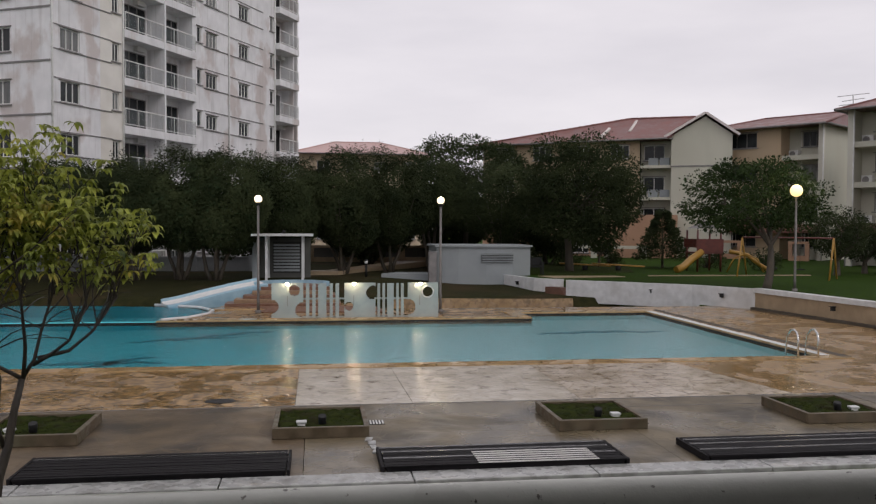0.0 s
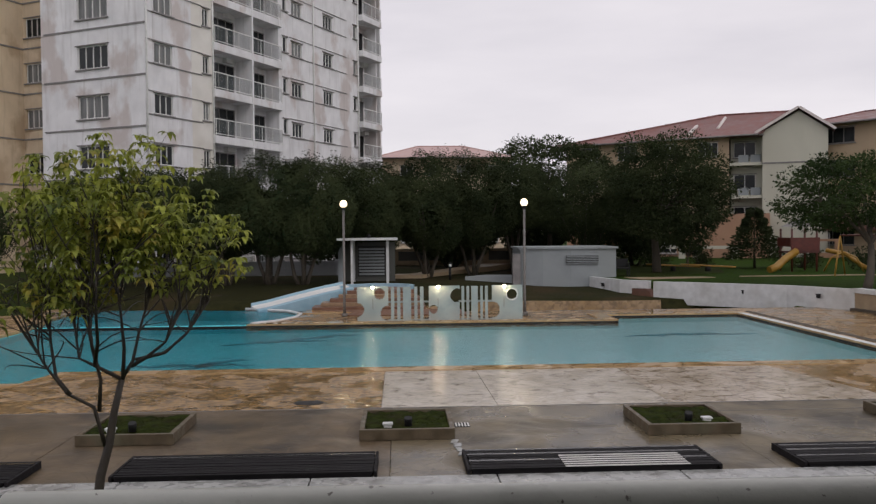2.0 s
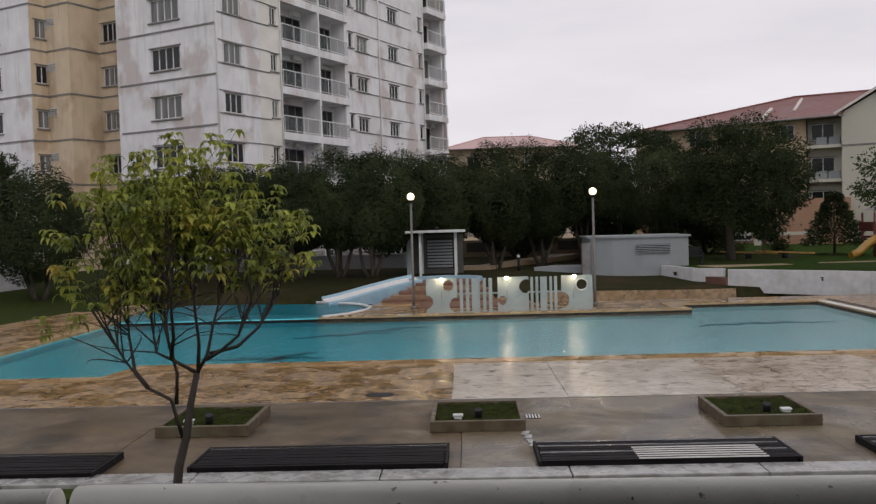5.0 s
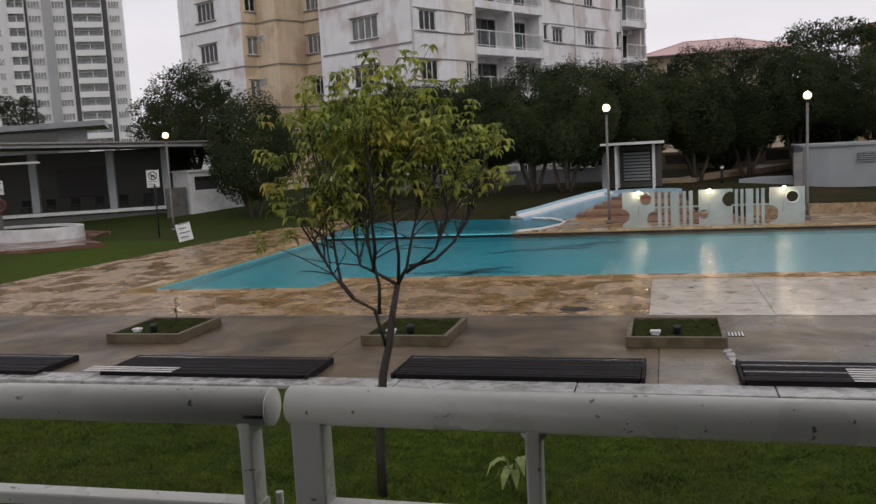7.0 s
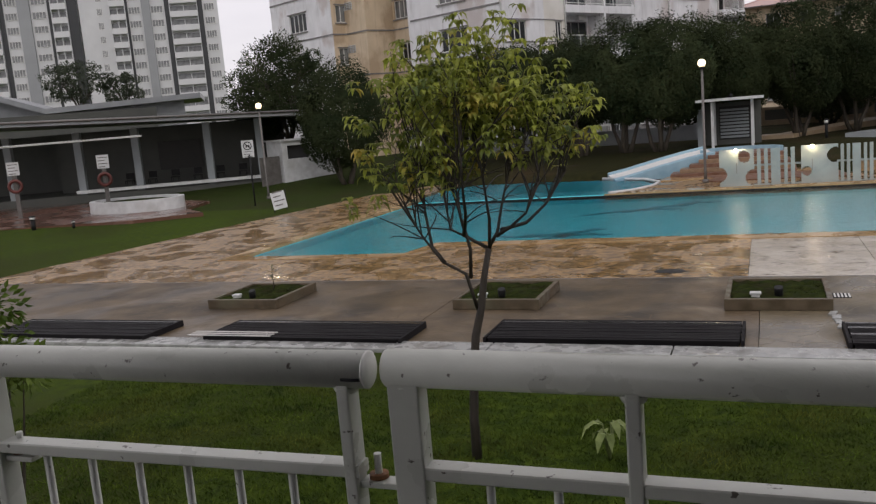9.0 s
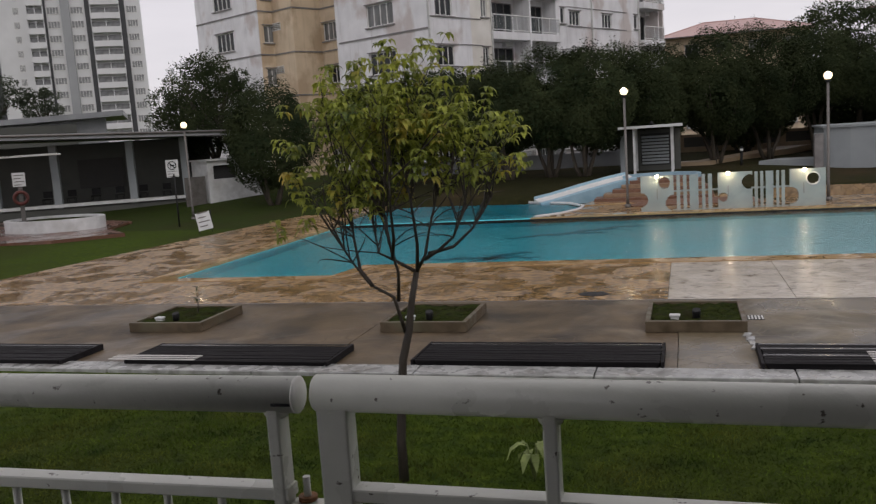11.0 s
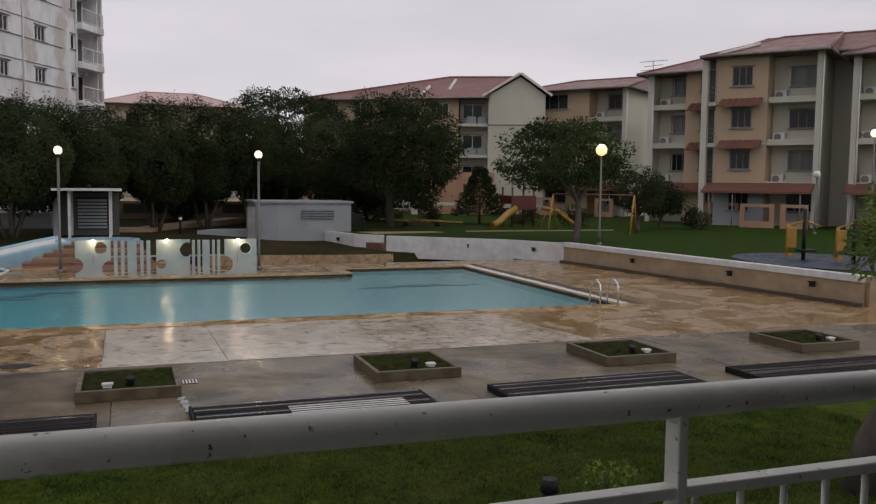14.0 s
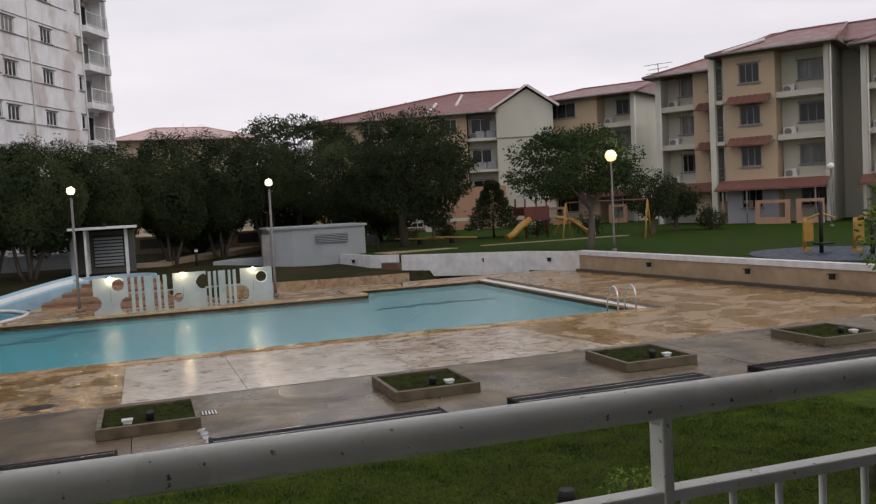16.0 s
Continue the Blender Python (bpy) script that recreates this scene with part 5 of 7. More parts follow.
for p, q in ((F1, F2), (F2, F3), (F3, F4)):
    d = Vector((-0.55, 0.83, 0)) * 9
    vs = [up.verts.new(v) for v in (p, q, q + d, p + d)] + [up.verts.new(v + Vector((0, 0, 0.4))) for v in (p, q, q + d, p + d)]
    for f in ((3, 2, 1, 0), (4, 5, 6, 7), (0, 1, 5, 4), (1, 2, 6, 5), (2, 3, 7, 6), (3, 0, 4, 7)):
        up.faces.new([vs[i] for i in f])
part("upper_roof", up, M_PAVROOF, pav, "grey butterfly roof")
part("clerestory", boxes((2.5, 26, 1.2, 1.4, 3.6, 5.6), m=along(F1 + Vector((-1.5, 0.4, -F1.z)), 220.3)), M_PAVWALL, pav)
cl = bmesh.new()
d = Vector((-0.55, 0.83, 0)) * 1.1
for p, q in ((F1.lerp(F2, 0.12), F2), (F2, F3), (F3, F4)):
    lo_, hi_ = [Vector((v.x, v.y, 3.6)) + d for v in (p, q)], [v + d + Vector((0, 0, 0.02)) for v in (p, q)]
    cl.faces.new([cl.verts.new(v) for v in (lo_[0], lo_[1], hi_[1], hi_[0])])
    cl.faces.new([cl.verts.new(v + d * 0.2) for v in (hi_[0], hi_[1], lo_[1], lo_[0])])
part("clerestory", cl, M_PAVROOF, pav, "grey wall under the upper roof")
part("trellis_roof", boxes((0, 6.0, -0.9, 0.9, 3.0, 3.05), *[(0.05 + 0.14 * k, 0.13 + 0.14 * k, -0.95, 0.95, 3.05, 3.075) for k in range(42)], m=along((-24.36, 29.31, 0.32), 223)), M_FRAME, pav, "pale slatted canopy edge")

hut = thing("service_hut", (-24, 39.5, 0.2), "small white service hut beneath a tree", "hut")
hm2 = along((-23.69, 39.28, 0), 53)
part("wall", holed_wall(1.75, 0.0, 2.5, [(0.3, 1.6, 1.55, 2.25)], 0.15, hm2 @ pose(0, 0, 0)), M_WHITE, hut)
part("side_wall", boxes((0, 0.15, 0.16, 2.2, 0, 2.5), m=hm2), M_WHITE, hut)
part("side_wall", boxes((1.6, 1.75, 0.16, 2.2, 0, 2.5), m=hm2), M_WHITE, hut)
# black sheet as the shade inside the opening
part("opening_back", boxes((0.16, 1.58, 0.22, 0.27, 0.1, 2.4), m=hm2), M_DARK, hut)
part("roof", boxes((-0.1, 1.85, -0.12, 2.3, 2.5, 2.58), m=hm2), M_WHITE, hut)
part("low_wall", boxes((1.76, 2.95, 0.0, 0.15, 0.0, 1.45), (2.8, 2.95, 0.16, 1.6, 0.0, 1.45), m=hm2), M_WHITE, hut)
part("plinth", boxes((-0.3, 3.9, -0.9, -0.02, 0.0, 0.18), m=hm2), M_TANWALL, hut)
part("door", boxes((-1.2, -0.1, 0.2, 0.28, 0.0, 1.75), m=hm2, bevel=0.01), M_POST, hut)

ring_planter = thing("round_planter", (-26.0, 29.8, 0.05), "low round white rendered planter on red paving", "planter")
outer = [(-26.1 + 2.3 * math.cos(a), 30.6 + 1.5 * math.sin(a)) for a in [k * math.pi / 20 for k in range(40)]]
inner = [(-26.1 + 2.05 * math.cos(a), 30.6 + 1.28 * math.sin(a)) for a in [k * math.pi / 20 for k in range(40)]]
b = bmesh.new()
R4 = [[b.verts.new((x, y, z)) for x, y in pts] for pts, z in ((outer, 0.0), (outer, 0.66), (inner, 0.66), (inner, 0.5))]
for r0, r1 in zip(R4, R4[1:]):
    for i in range(40):
        j = (i + 1) % 40
        b.faces.new((r0[i], r0[j], r1[j], r1[i]))
part("rim", b, M_WHITE, ring_planter)
part("soil", prism(inner, 0.3, 0.56), M_SOIL, ring_planter)


def text_bars(parent, m, w, h, rows, material):
    for k in range(rows):
        z = h * (0.9 - 0.8 * k / max(rows - 1, 1))
        part("text_bar", boxes((w * 0.12, w * (0.88 - 0.2 * (k % 2)), -0.012, -0.008, z - h * 0.035, z + h * 0.035), m=m), material, parent)


def lettering(body, at, size, m, parent, material, name="lettering"):
    cu = bpy.data.curves.new(name, "FONT")
    cu.body, cu.size, cu.extrude, cu.align_x = body, size, 0.002, "CENTER"
    tmp = bpy.data.objects.new(name, cu)
    me = bpy.data.meshes.new_from_object(tmp)
    bpy.data.objects.remove(tmp)
    me.materials.append(material)
    return share(name, me, parent, m @ pose(*at, 90, 0, 0))


# the no-pets sign, posts with life rings
sign = thing("pool_rule_sign", (-20.45, 31.25, 0), "white prohibition sign on a black post", "sign")
part("post", tube([(-20.45, 31.25, 0), (-20.45, 31.25, 2.2)], 0.035, 8), M_BLACK, sign)
sm = along((-20.70, 31.10, 0), 34) @ Matrix.Translation((0, 0, 0.84)) @ Matrix.Scale(0.8, 4)
part("board", boxes((0, 0.62, -0.02, 0.02, 1.55, 2.45), m=sm, bevel=0.008), M_WHITE, sign)
ringb = bmesh.new()
tube([sm @ Vector((0.31 + 0.2 * math.cos(a), -0.03, 2.16 + 0.2 * math.sin(a))) for a in [k * math.pi / 12 for k in range(25)]], 0.018, 6, ringb)
tube([sm @ Vector((0.17, -0.03, 2.30)), sm @ Vector((0.45, -0.03, 2.02))], 0.018, 6, ringb)
part("prohibition_ring", ringb, M_BLACK, sign)
part("pictogram", boxes((0.22, 0.42, -0.03, -0.022, 2.12, 2.20), (0.22, 0.26, -0.03, -0.022, 2.04, 2.12), (0.37, 0.41, -0.03, -0.022, 2.04, 2.12), m=sm), M_BLACK, sign)
text_bars(sign, sm @ pose(0, -0.012, 1.56), 0.62, 0.33, 3, M_BLACK)

for x, y, deg in ((-27.5, 30.4, 38), (-31.6, 29.3, 40)):
    ls = thing("lifebuoy_post", (x, y, 0.1), "post with a red life ring and white notice", "lifebuoy", "lifebuoy posts")
    lm = along((x, y, 0), deg)
    part("post", boxes((-0.09, 0.09, -0.01, 0.12, 0.0, 2.6), m=lm, bevel=0.01), M_POST, ls)
    lm = lm @ Matrix.Translation((0, 0, 0.60)) @ Matrix.Scale(0.85, 4)
    part("notice", boxes((-0.3, 0.3, -0.06, -0.03, 1.75, 2.45), m=lm, bevel=0.006), M_WHITE, ls)
    text_bars(ls, lm @ pose(-0.3, -0.05, 1.78), 0.6, 0.6, 4, M_POST)
    part("life_ring", tube([lm @ Vector((0.30 * math.cos(a), -0.12, 1.18 + 0.30 * math.sin(a))) for a in [k * math.pi / 12 for k in range(25)]], 0.075, 10, caps=False), M_RED, ls)

easel = thing("a_frame_sign", (-17.45, 28.4, 0), "small white A-frame notice board on the wet deck", "sign")
em = along((-17.70, 28.25, 0), 30) @ Matrix.Scale(0.86, 4)
part("board", boxes((0, 0.62, -0.02, 0.02, 0.1, 0.9), m=em @ pose(0.05, 0, 0.02, -16, -10, 0), bevel=0.008), M_WHITE, easel)
text_bars(easel, em @ pose(0.05, 0, 0.12, -16, -10, 0) @ pose(0, -0.016, 0.1), 0.62, 0.75, 4, M_POST)
part("leg", tube([em @ Vector((0.04, 0.03, 0.0)), em @ Vector((0.04, 0.28, 1.02))], 0.015, 6), M_BLACK, easel)
part("leg", tube([em @ Vector((0.58, 0.55, 0.0)), em @ Vector((0.58, 0.28, 1.02))], 0.015, 6), M_BLACK, easel)
part("leg", tube([em @ Vector((0.04, 0.55, 0.0)), em @ Vector((0.04, 0.28, 1.02))], 0.015, 6), M_BLACK, easel)
for x, y, h, r in ((-26.6, 25.2, 0.55, 0.10), (-24.9, 25.5, 0.3, 0.06), (2.6, 44.5, 0.9, 0.08), (6.6, 47.5, 0.8, 0.08)):
    bo = thing("bollard_light", (x, y, 0), "short black bollard light", "bollard", "bollard lights")
    z = ground_height(x, y)
    part("stem", tube([(x, y, z), (x, y, z + h * 0.7)], r * 0.85, 10), M_BLACK, bo)
    part("head", tube([(x, y, z + h * 0.7), (x, y, z + h)], r, 10), M_BLACK, bo)
    part("lens", tube([(x, y, z + h * 0.76), (x, y, z + h * 0.9)], r * 1.03, 10), M_FRAME, bo)
# ---- lamps ----
def street_lamp(x, y, z, top, globe, label, r=0.14, power=0.0):
    ob = thing("lamp_post", (x, y, z), label, "lamp post", "globe lamp posts")
    part("pole", tube([(x, y, z), (x, y, z + 0.5), (x, y, top - 0.28)], [0.065, 0.05, 0.042], 12), M_POST, ob)
    part("base", tube([(x, y, z - 0.05), (x, y, z + 0.12)], 0.11, 12), M_POST, ob)
    part("collar", tube([(x, y, top - 0.36), (x, y, top - 0.26)], 0.075, 12), M_BLACK, ob)
    part("globe", ball((x, y, top - r), r), globe, ob, "glowing glass globe" if power else "unlit white globe")
    if power:
        l = new("lamp_light", bpy.data.lights.new("lamp_light", "POINT"))
        l.data.energy, l.data.color, l.data.shadow_soft_size = power, (1.0, 0.82, 0.55), 0.16
        l.location = (x, y - 0.0, top + 0.12)
    return ob


street_lamp(-2.10, 31.95, 0, 4.33, M_LAMP, "grey pole lamp with a glowing globe by the pool", power=30)
street_lamp(4.62, 31.68, 0, 4.33, M_LAMP, "grey pole lamp with a glowing globe by the pool", power=30)
street_lamp(-21.6, 34.2, 0, 4.40, M_LAMP, "grey pole lamp with a glowing globe on the lawn", power=30)
street_lamp(18.75, 31.4, 0.72, 4.95, M_LAMPY, "grey pole lamp with a large yellow globe", r=0.24, power=25)
street_lamp(35.1, 32.8, 0.72, 6.2, M_LAMP, "grey pole lamp with a glowing globe near the apartments", r=0.2)
street_lamp(35.6, 37.0, 0.72, 4.2, M_OFF, "grey pole lamp with an unlit white globe", r=0.2)


# ---- screen wall with round and slotted openings, three lit spots ----
screen = thing("screen_wall", (1.35, 29.86, 0), "pale decorative poolside screen with slots and round cut-outs", "screen wall")


def screen_panel(x0, cut):
    """A plate with round bites, made of a fine grid with the bitten cells left out."""
    b = bmesh.new()
    n, w, h = 36, 1.08, 1.22
    c = w / n
    rows_ = int(h / c)

    def solid(i, j):
        if not (0 <= i < n and 0 <= j < rows_):
            return False
        px_, pz_ = (i + 0.5) * c, (j + 0.5) * c
        return not any((px_ - a) ** 2 + (pz_ - b_) ** 2 < r * r for a, b_, r in cut)

    vs = {}

    def v(i, y, j):
        k = (i, y, j)
        if k not in vs:
            vs[k] = b.verts.new((x0 + i * c, 29.86 + y, 0.02 + j * h / rows_))
        return vs[k]

    T = 0.1
    for i in range(n):
        for j in range(rows_):
            if not solid(i, j):
                continue
            b.faces.new((v(i, 0, j), v(i + 1, 0, j), v(i + 1, 0, j + 1), v(i, 0, j + 1)))
            b.faces.new((v(i + 1, T, j), v(i, T, j), v(i, T, j + 1), v(i + 1, T, j + 1)))
            if not solid(i - 1, j):
                b.faces.new((v(i, T, j), v(i, 0, j), v(i, 0, j + 1), v(i, T, j + 1)))
            if not solid(i + 1, j):
                b.faces.new((v(i + 1, 0, j), v(i + 1, T, j), v(i + 1, T, j + 1), v(i + 1, 0, j + 1)))
            if not solid(i, j - 1):
                b.faces.new((v(i, T, j), v(i + 1, T, j), v(i + 1, 0, j), v(i, 0, j)))
            if not solid(i, j + 1):
                b.faces.new((v(i, 0, j + 1), v(i + 1, 0, j + 1), v(i + 1, T, j + 1), v(i, T, j + 1)))
    return part("plate", b, M_SCREEN, screen)


X0 = -1.52
screen_panel(X0, [(0.0, 0.40, 0.24), (0.78, 0.95, 0.19), (1.08, 0.28, 0.27)])
screen_panel(X0 + 2.50, [(0.0, 1.0, 0.0), (0.16, 0.40, 0.15), (0.99, 0.86, 0.24)])
screen_panel(X0 + 4.72, [(0.70, 0.90, 0.19), (0.0, 0.36, 0.28)])
SLATS = ((0.083, 0.161), (0.229, 0.307), (0.366, 0.560), (0.634, 0.707), (0.77, 0.854))
for g0, g1 in ((X0 + 1.05, X0 + 2.53), (X0 + 3.55, X0 + 4.75)):
    for a, c in SLATS:
        part("slat", boxes((g0 + (g1 - g0) * a, g0 + (g1 - g0) * c, 29.87, 29.95, 0.02, 1.22), bevel=0.006), M_SCREEN, screen)
    for z_ in (0.02, 0.66):
        part("cross_rail", boxes((g0, g1, 29.952, 29.985, z_, z_ + 0.06)), M_SCREEN, screen)
part("hole_rim", tube([(X0 + 5.42 + 0.2 * math.cos(a), 29.85, 0.92 + 0.2 * math.sin(a)) for a in [k * math.pi / 12 for k in range(25)]], 0.02, 6, caps=False), M_WHITE, screen)
part("base_kerb", boxes((X0 - 0.1, X0 + 6.1, 29.8, 30.0, 0.0, 0.03)), M_TAN, screen)
for x in (-0.98, 1.30, 3.62):
    sp = thing("spot_light", (x, 29.8, 1.17), "small glowing spotlight on top of the screen", "spotlight", "screen spotlights")
    part("bracket", tube([(x, 29.85, 1.16), (x, 29.78, 1.20), (x, 29.73, 1.215)], 0.012, 6), M_BLACK, sp)
    part("bulb", ball((x, 29.69, 1.22), 0.05, seg=12), M_SPOT, sp, "glowing bulb")
    l = new("spot_lamp", bpy.data.lights.new("spot_lamp", "POINT"))
    l.data.energy, l.data.color, l.data.shadow_soft_size = 0.03, (1.0, 0.66, 0.3), 0.05
    l.location = (x, 29.60, 1.22)
    part("fixture_slot", boxes((x - 0.012, x + 0.012, 29.845, 29.859, 0.45, 0.8)), M_BAND, sp)

# ---- slide mound with steps ----
mound = thing("slide_mound", (-1, 37.5, 0), "curved pale-blue slide mound with brown steps", "water slide")
arc = [(-1.0 + 1.5 * math.cos(a), 36.6 + 1.3 * math.sin(a)) for a in [math.pi * (-0.15 + 1.22 * k / 20) for k in range(21)]]
part("parapet", curved_wall(arc, 0, 0.86, 0.16), M_BLUE, mound)
part("platform", prism(arc, 0, 0.72), M_STEP, mound)
for k in range(5):
    part("step", boxes((-3.55 + 0.33 * k, 1.0 - 0.1 * k, 34.3 + 0.34 * k, 36.4, 0.14 * k, 0.14 * k + 0.14), bevel=0.01), M_STEP if k % 2 == 0 else M_STEPDARK, mound)
chute = [(-2.2, 36.5, 0.80), (-3.1, 36.23, 0.64), (-4.2, 35.9, 0.40), (-5.3, 35.6, 0.13), (-6.0, 35.4, 0.0)]


def chute_part(name, profile, material, label):
    """A strip swept down the slide: offsets across it and heights over its bed."""
    b = bmesh.new()
    rings = [[b.verts.new((x + 0.42 * o, y - 1.0 * o, max(z + h, -0.1))) for o, h in profile] for x, y, z in chute]
    n = len(profile)
    for r0, r1 in zip(rings, rings[1:]):
        for i in range(n):
            b.faces.new((r0[i], r0[(i + 1) % n], r1[(i + 1) % n], r1[i]))
    b.faces.new(rings[0])
    b.faces.new(rings[-1][::-1])
    bmesh.ops.recalc_face_normals(b, faces=b.faces[:])
    part(name, b, material, mound, label)


chute_part("chute_bed", [(-0.50, 0.10), (0.22, 0.0), (0.22, -1.0), (-0.50, -1.0)], M_FRAME, "worn white slide bed")
chute_part("far_lip", [(-0.64, 0.20), (-0.53, 0.20), (-0.502, 0.11), (-0.502, -1.0), (-0.64, -1.0)], M_BLUE, "slim blue slide edge")
chute_part("near_wall", [(0.222, 0.0), (0.25, 0.03), (0.54, 0.03), (0.58, 0.0), (0.58, -1.0), (0.222, -1.0)], M_BLUE, "blue slide side wall")
part("pool_rim", tube([(-5.2, 29.85, 0.0), (-4.4, 30.6, 0.0), (-3.9, 31.9, 0.0), (-3.85, 33.1, 0.0), (-4.5, 34.4, 0.0), (-6.4, 35.6, 0.0)], 0.06, 8), M_WHITE, mound, "white rounded rim of the children's pool")
tagged(part("mound_apron", prism([(-4.0, 33.2), (1.9, 33.4), (2.4, 35.6), (-2.2, 36), (-3.6, 34.8)], -0.2, 0.03), M_TAN), "tan paving at the foot of the slide mound", "paving", kind="structure")

tagged(part("brown_apron", prism([(-1.9, 31.96), (2.6, 31.96), (2.3, 34.2), (-3.3, 34.2), (-3.0, 33.9), (-2.2, 33.6), (-1.8, 33.1), (-2.3, 32.5)], -0.1, 0.042), M_STEP), "brown tiled paving in front of the slide steps", "paving", kind="structure")

# ---- shower shelter ----
sh = thing("shower_shelter", (-1.6, 43.0, 0.5), "small white flat-roofed shelter with slatted back", "shelter")
z = 0.5
part("roof", boxes((-3.05, -0.12, 41.4, 44.2, 2.72, 2.83), bevel=0.01), M_WHITE, sh)
for x, y in ((-2.35, 41.9), (-0.62, 41.9), (-2.35, 43.8), (-0.62, 43.8)):
    part("post", boxes((x - 0.06, x + 0.06, y - 0.06, y + 0.06, z, 2.72)), M_WHITE, sh)
part("back_wall", boxes((-2.8, -0.25, 43.9, 44.05, z, 2.6)), M_PAVWALL, sh)
# black sheet behind the slats darkens their gaps as shade
part("slat_gap_shade", boxes((-2.15, -0.72, 43.86, 43.897, 0.85, 2.42)), M_DARK, sh)
for k in range(9):
    part("slat", boxes((-2.1, -0.8, 43.80, 43.855, 0.92 + 0.16 * k, 1.02 + 0.16 * k)), M_PUMP, sh)
part("shower_head", ball((-1.55, 42.6, 2.92), 0.1, seg=10), M_BLACK, sh)
part("side_wall", boxes((-3.1, -2.85, 43.0, 44.05, z, 2.5)), M_PUMP, sh)

# ---- pump house ----
ph = thing("pump_house", (8.5, 43.2, 0.3), "curved pale grey pump house with a louvred vent", "pump house")
curve = [(6.15, 43.4), (7.2, 42.9), (8.6, 42.65), (10.0, 42.7), (11.0, 43.1)]
b = bmesh.new()
prism(curve + [(11.0, 46.5), (6.15, 46.5)], 0.1, 2.18, b)
part("wall", b, M_PUMP, ph)
part("roof_slab", prism([(6.05, 43.3), (7.15, 42.8), (8.6, 42.55), (10.05, 42.6), (11.1, 43.0), (11.1, 46.6), (6.05, 46.6)], 2.18, 2.28), M_PUMP, ph)
vent = part("vent", boxes((8.35, 9.98, 42.6, 42.66, 1.45, 1.85)), M_DARK, ph, "dark louvred vent")
for k in range(5):
    part("louvre", boxes((8.35, 9.98, 42.54, 42.62, 1.45 + 0.085 * k, 1.49 + 0.085 * k)), M_PUMP, vent)
part("dark_post", boxes((5.72, 6.1, 43.1, 43.5, 0.1, 1.95)), M_BAND, ph)
tagged(part("ramp", prism([(3.4, 44.6), (6.0, 44.2), (6.0, 46), (4.6, 46.2)], 0.2, 0.75), M_PUMP), "sloping grey concrete ramp edge beside the pump house", "ramp", kind="structure")
tagged(part("garden_path", prism([(-1.4, 46.0), (1.2, 45.9), (5.7, 55.3), (8.8, 62), (7.0, 62.3), (4.3, 56.2), (0.6, 47.3), (-1.4, 47.0)], 0.2, 0.80), M_TANWALL), "pale concrete garden path between trees", "path", kind="structure")

# ---- low walls behind the trees ----
lw = thing("low_garden_wall", (-8.0, 50.0, 0.6), "low pale rendered garden wall behind the trees", "wall")
part("wall", boxes((-17.0, -3.5, 50.0, 50.2, 0.3, 1.36)), M_PAVROOF, lw)
part("coping", boxes((-17.0, -3.4, 49.95, 50.25, 1.36, 1.45)), M_PAVROOF, lw)
for k in range(5):
    part("pier", boxes((-16.8 + 3.25 * k, -16.45 + 3.25 * k, 49.92, 50.28, 0.3, 1.52), bevel=0.01), M_PAVROOF, lw)
yf = thing("yard_fence", (5.0, 60.0, 0.8), "cream yard wall with openings under the apartments", "wall")
part("plinth", boxes((-0.5, 10.5, 60.0, 60.2, 0.4, 1.05)), M_TANWALL, yf)
part("rail", boxes((-0.5, 10.5, 60.0, 60.2, 1.70, 1.88)), M_TANWALL, yf)
for k in range(6):
    part("pier", boxes((-0.5 + 2.12 * k, -0.1 + 2.12 * k, 59.98, 60.22, 1.05, 1.70)), M_TANWALL, yf)
# dark sheet behind the fence openings, put there as the yard's shade
part("yard_shade", boxes((-0.4, 10.4, 60.6, 60.7, 0.6, 1.75)), M_PAVWALL, yf)

# ---- sun beds: low black slatted platforms ----
def sun_bed(x0, x1, pale, label, dy=0.0):
    ob = thing("slatted_platform", ((x0 + x1) / 2, 11.7, 0), label, "platform", "slatted poolside platforms")
    n = 13
    wet = random.sample(range(4, 13), 3) if x0 > 0 else [11]
    for k in range(n):
        y = 10.96 + dy + 1.02 * k / n
        part("slat", boxes((x0 + random.uniform(-0.01, 0.01), x1 + random.uniform(-0.01, 0.01), y, y + 0.066, 0.07 + random.uniform(0, 0.006), 0.095 + random.uniform(0, 0.006))), M_WETWOOD if k in wet else M_BLACKWOOD, ob)
    part("front_beam", boxes((x0 + 0.02, x1 - 0.02, 10.97 + dy, 11.03 + dy, 0.0, 0.07)), M_BLACKWOOD, ob)
    for xa in (x0 - 0.05, x1 + 0.01):
        part("end_board", boxes((xa, xa + 0.04, 10.96 + dy, 11.98 + dy, 0.0, 0.099), bevel=0.004), M_BLACKWOOD, ob)
    part("rear_beam", boxes((x0 + 0.02, x1 - 0.02, 11.90 + dy, 11.96 + dy, 0.0, 0.07)), M_BLACKWOOD, ob)
    for x in (x0 + 0.03, (x0 + x1) / 2, x1 - 0.09):
        part("bearer", boxes((x, x + 0.06, 11.04 + dy, 11.89 + dy, 0.0, 0.07)), M_BLACKWOOD, ob)
    if pale:
        a, c = pale
        for k in range(3 if dy else 6):
            y = 10.97 + dy + 0.105 * k
            part("bare_slat", boxes((a, c, y, y + 0.05, 0.102, 0.108)), M_GREYWOOD, ob, "bare pale replacement slat")
    return ob


sun_bed(-12.7, -9.45, None, "low black slatted timber platform on the wet deck", -0.22)
sun_bed(-8.25, -5.0, (-8.6, -7.1), "low black slatted timber platform with bare pale slats", -0.16)
sun_bed(-3.72, -0.41, None, "low black slatted timber platform on the wet deck")
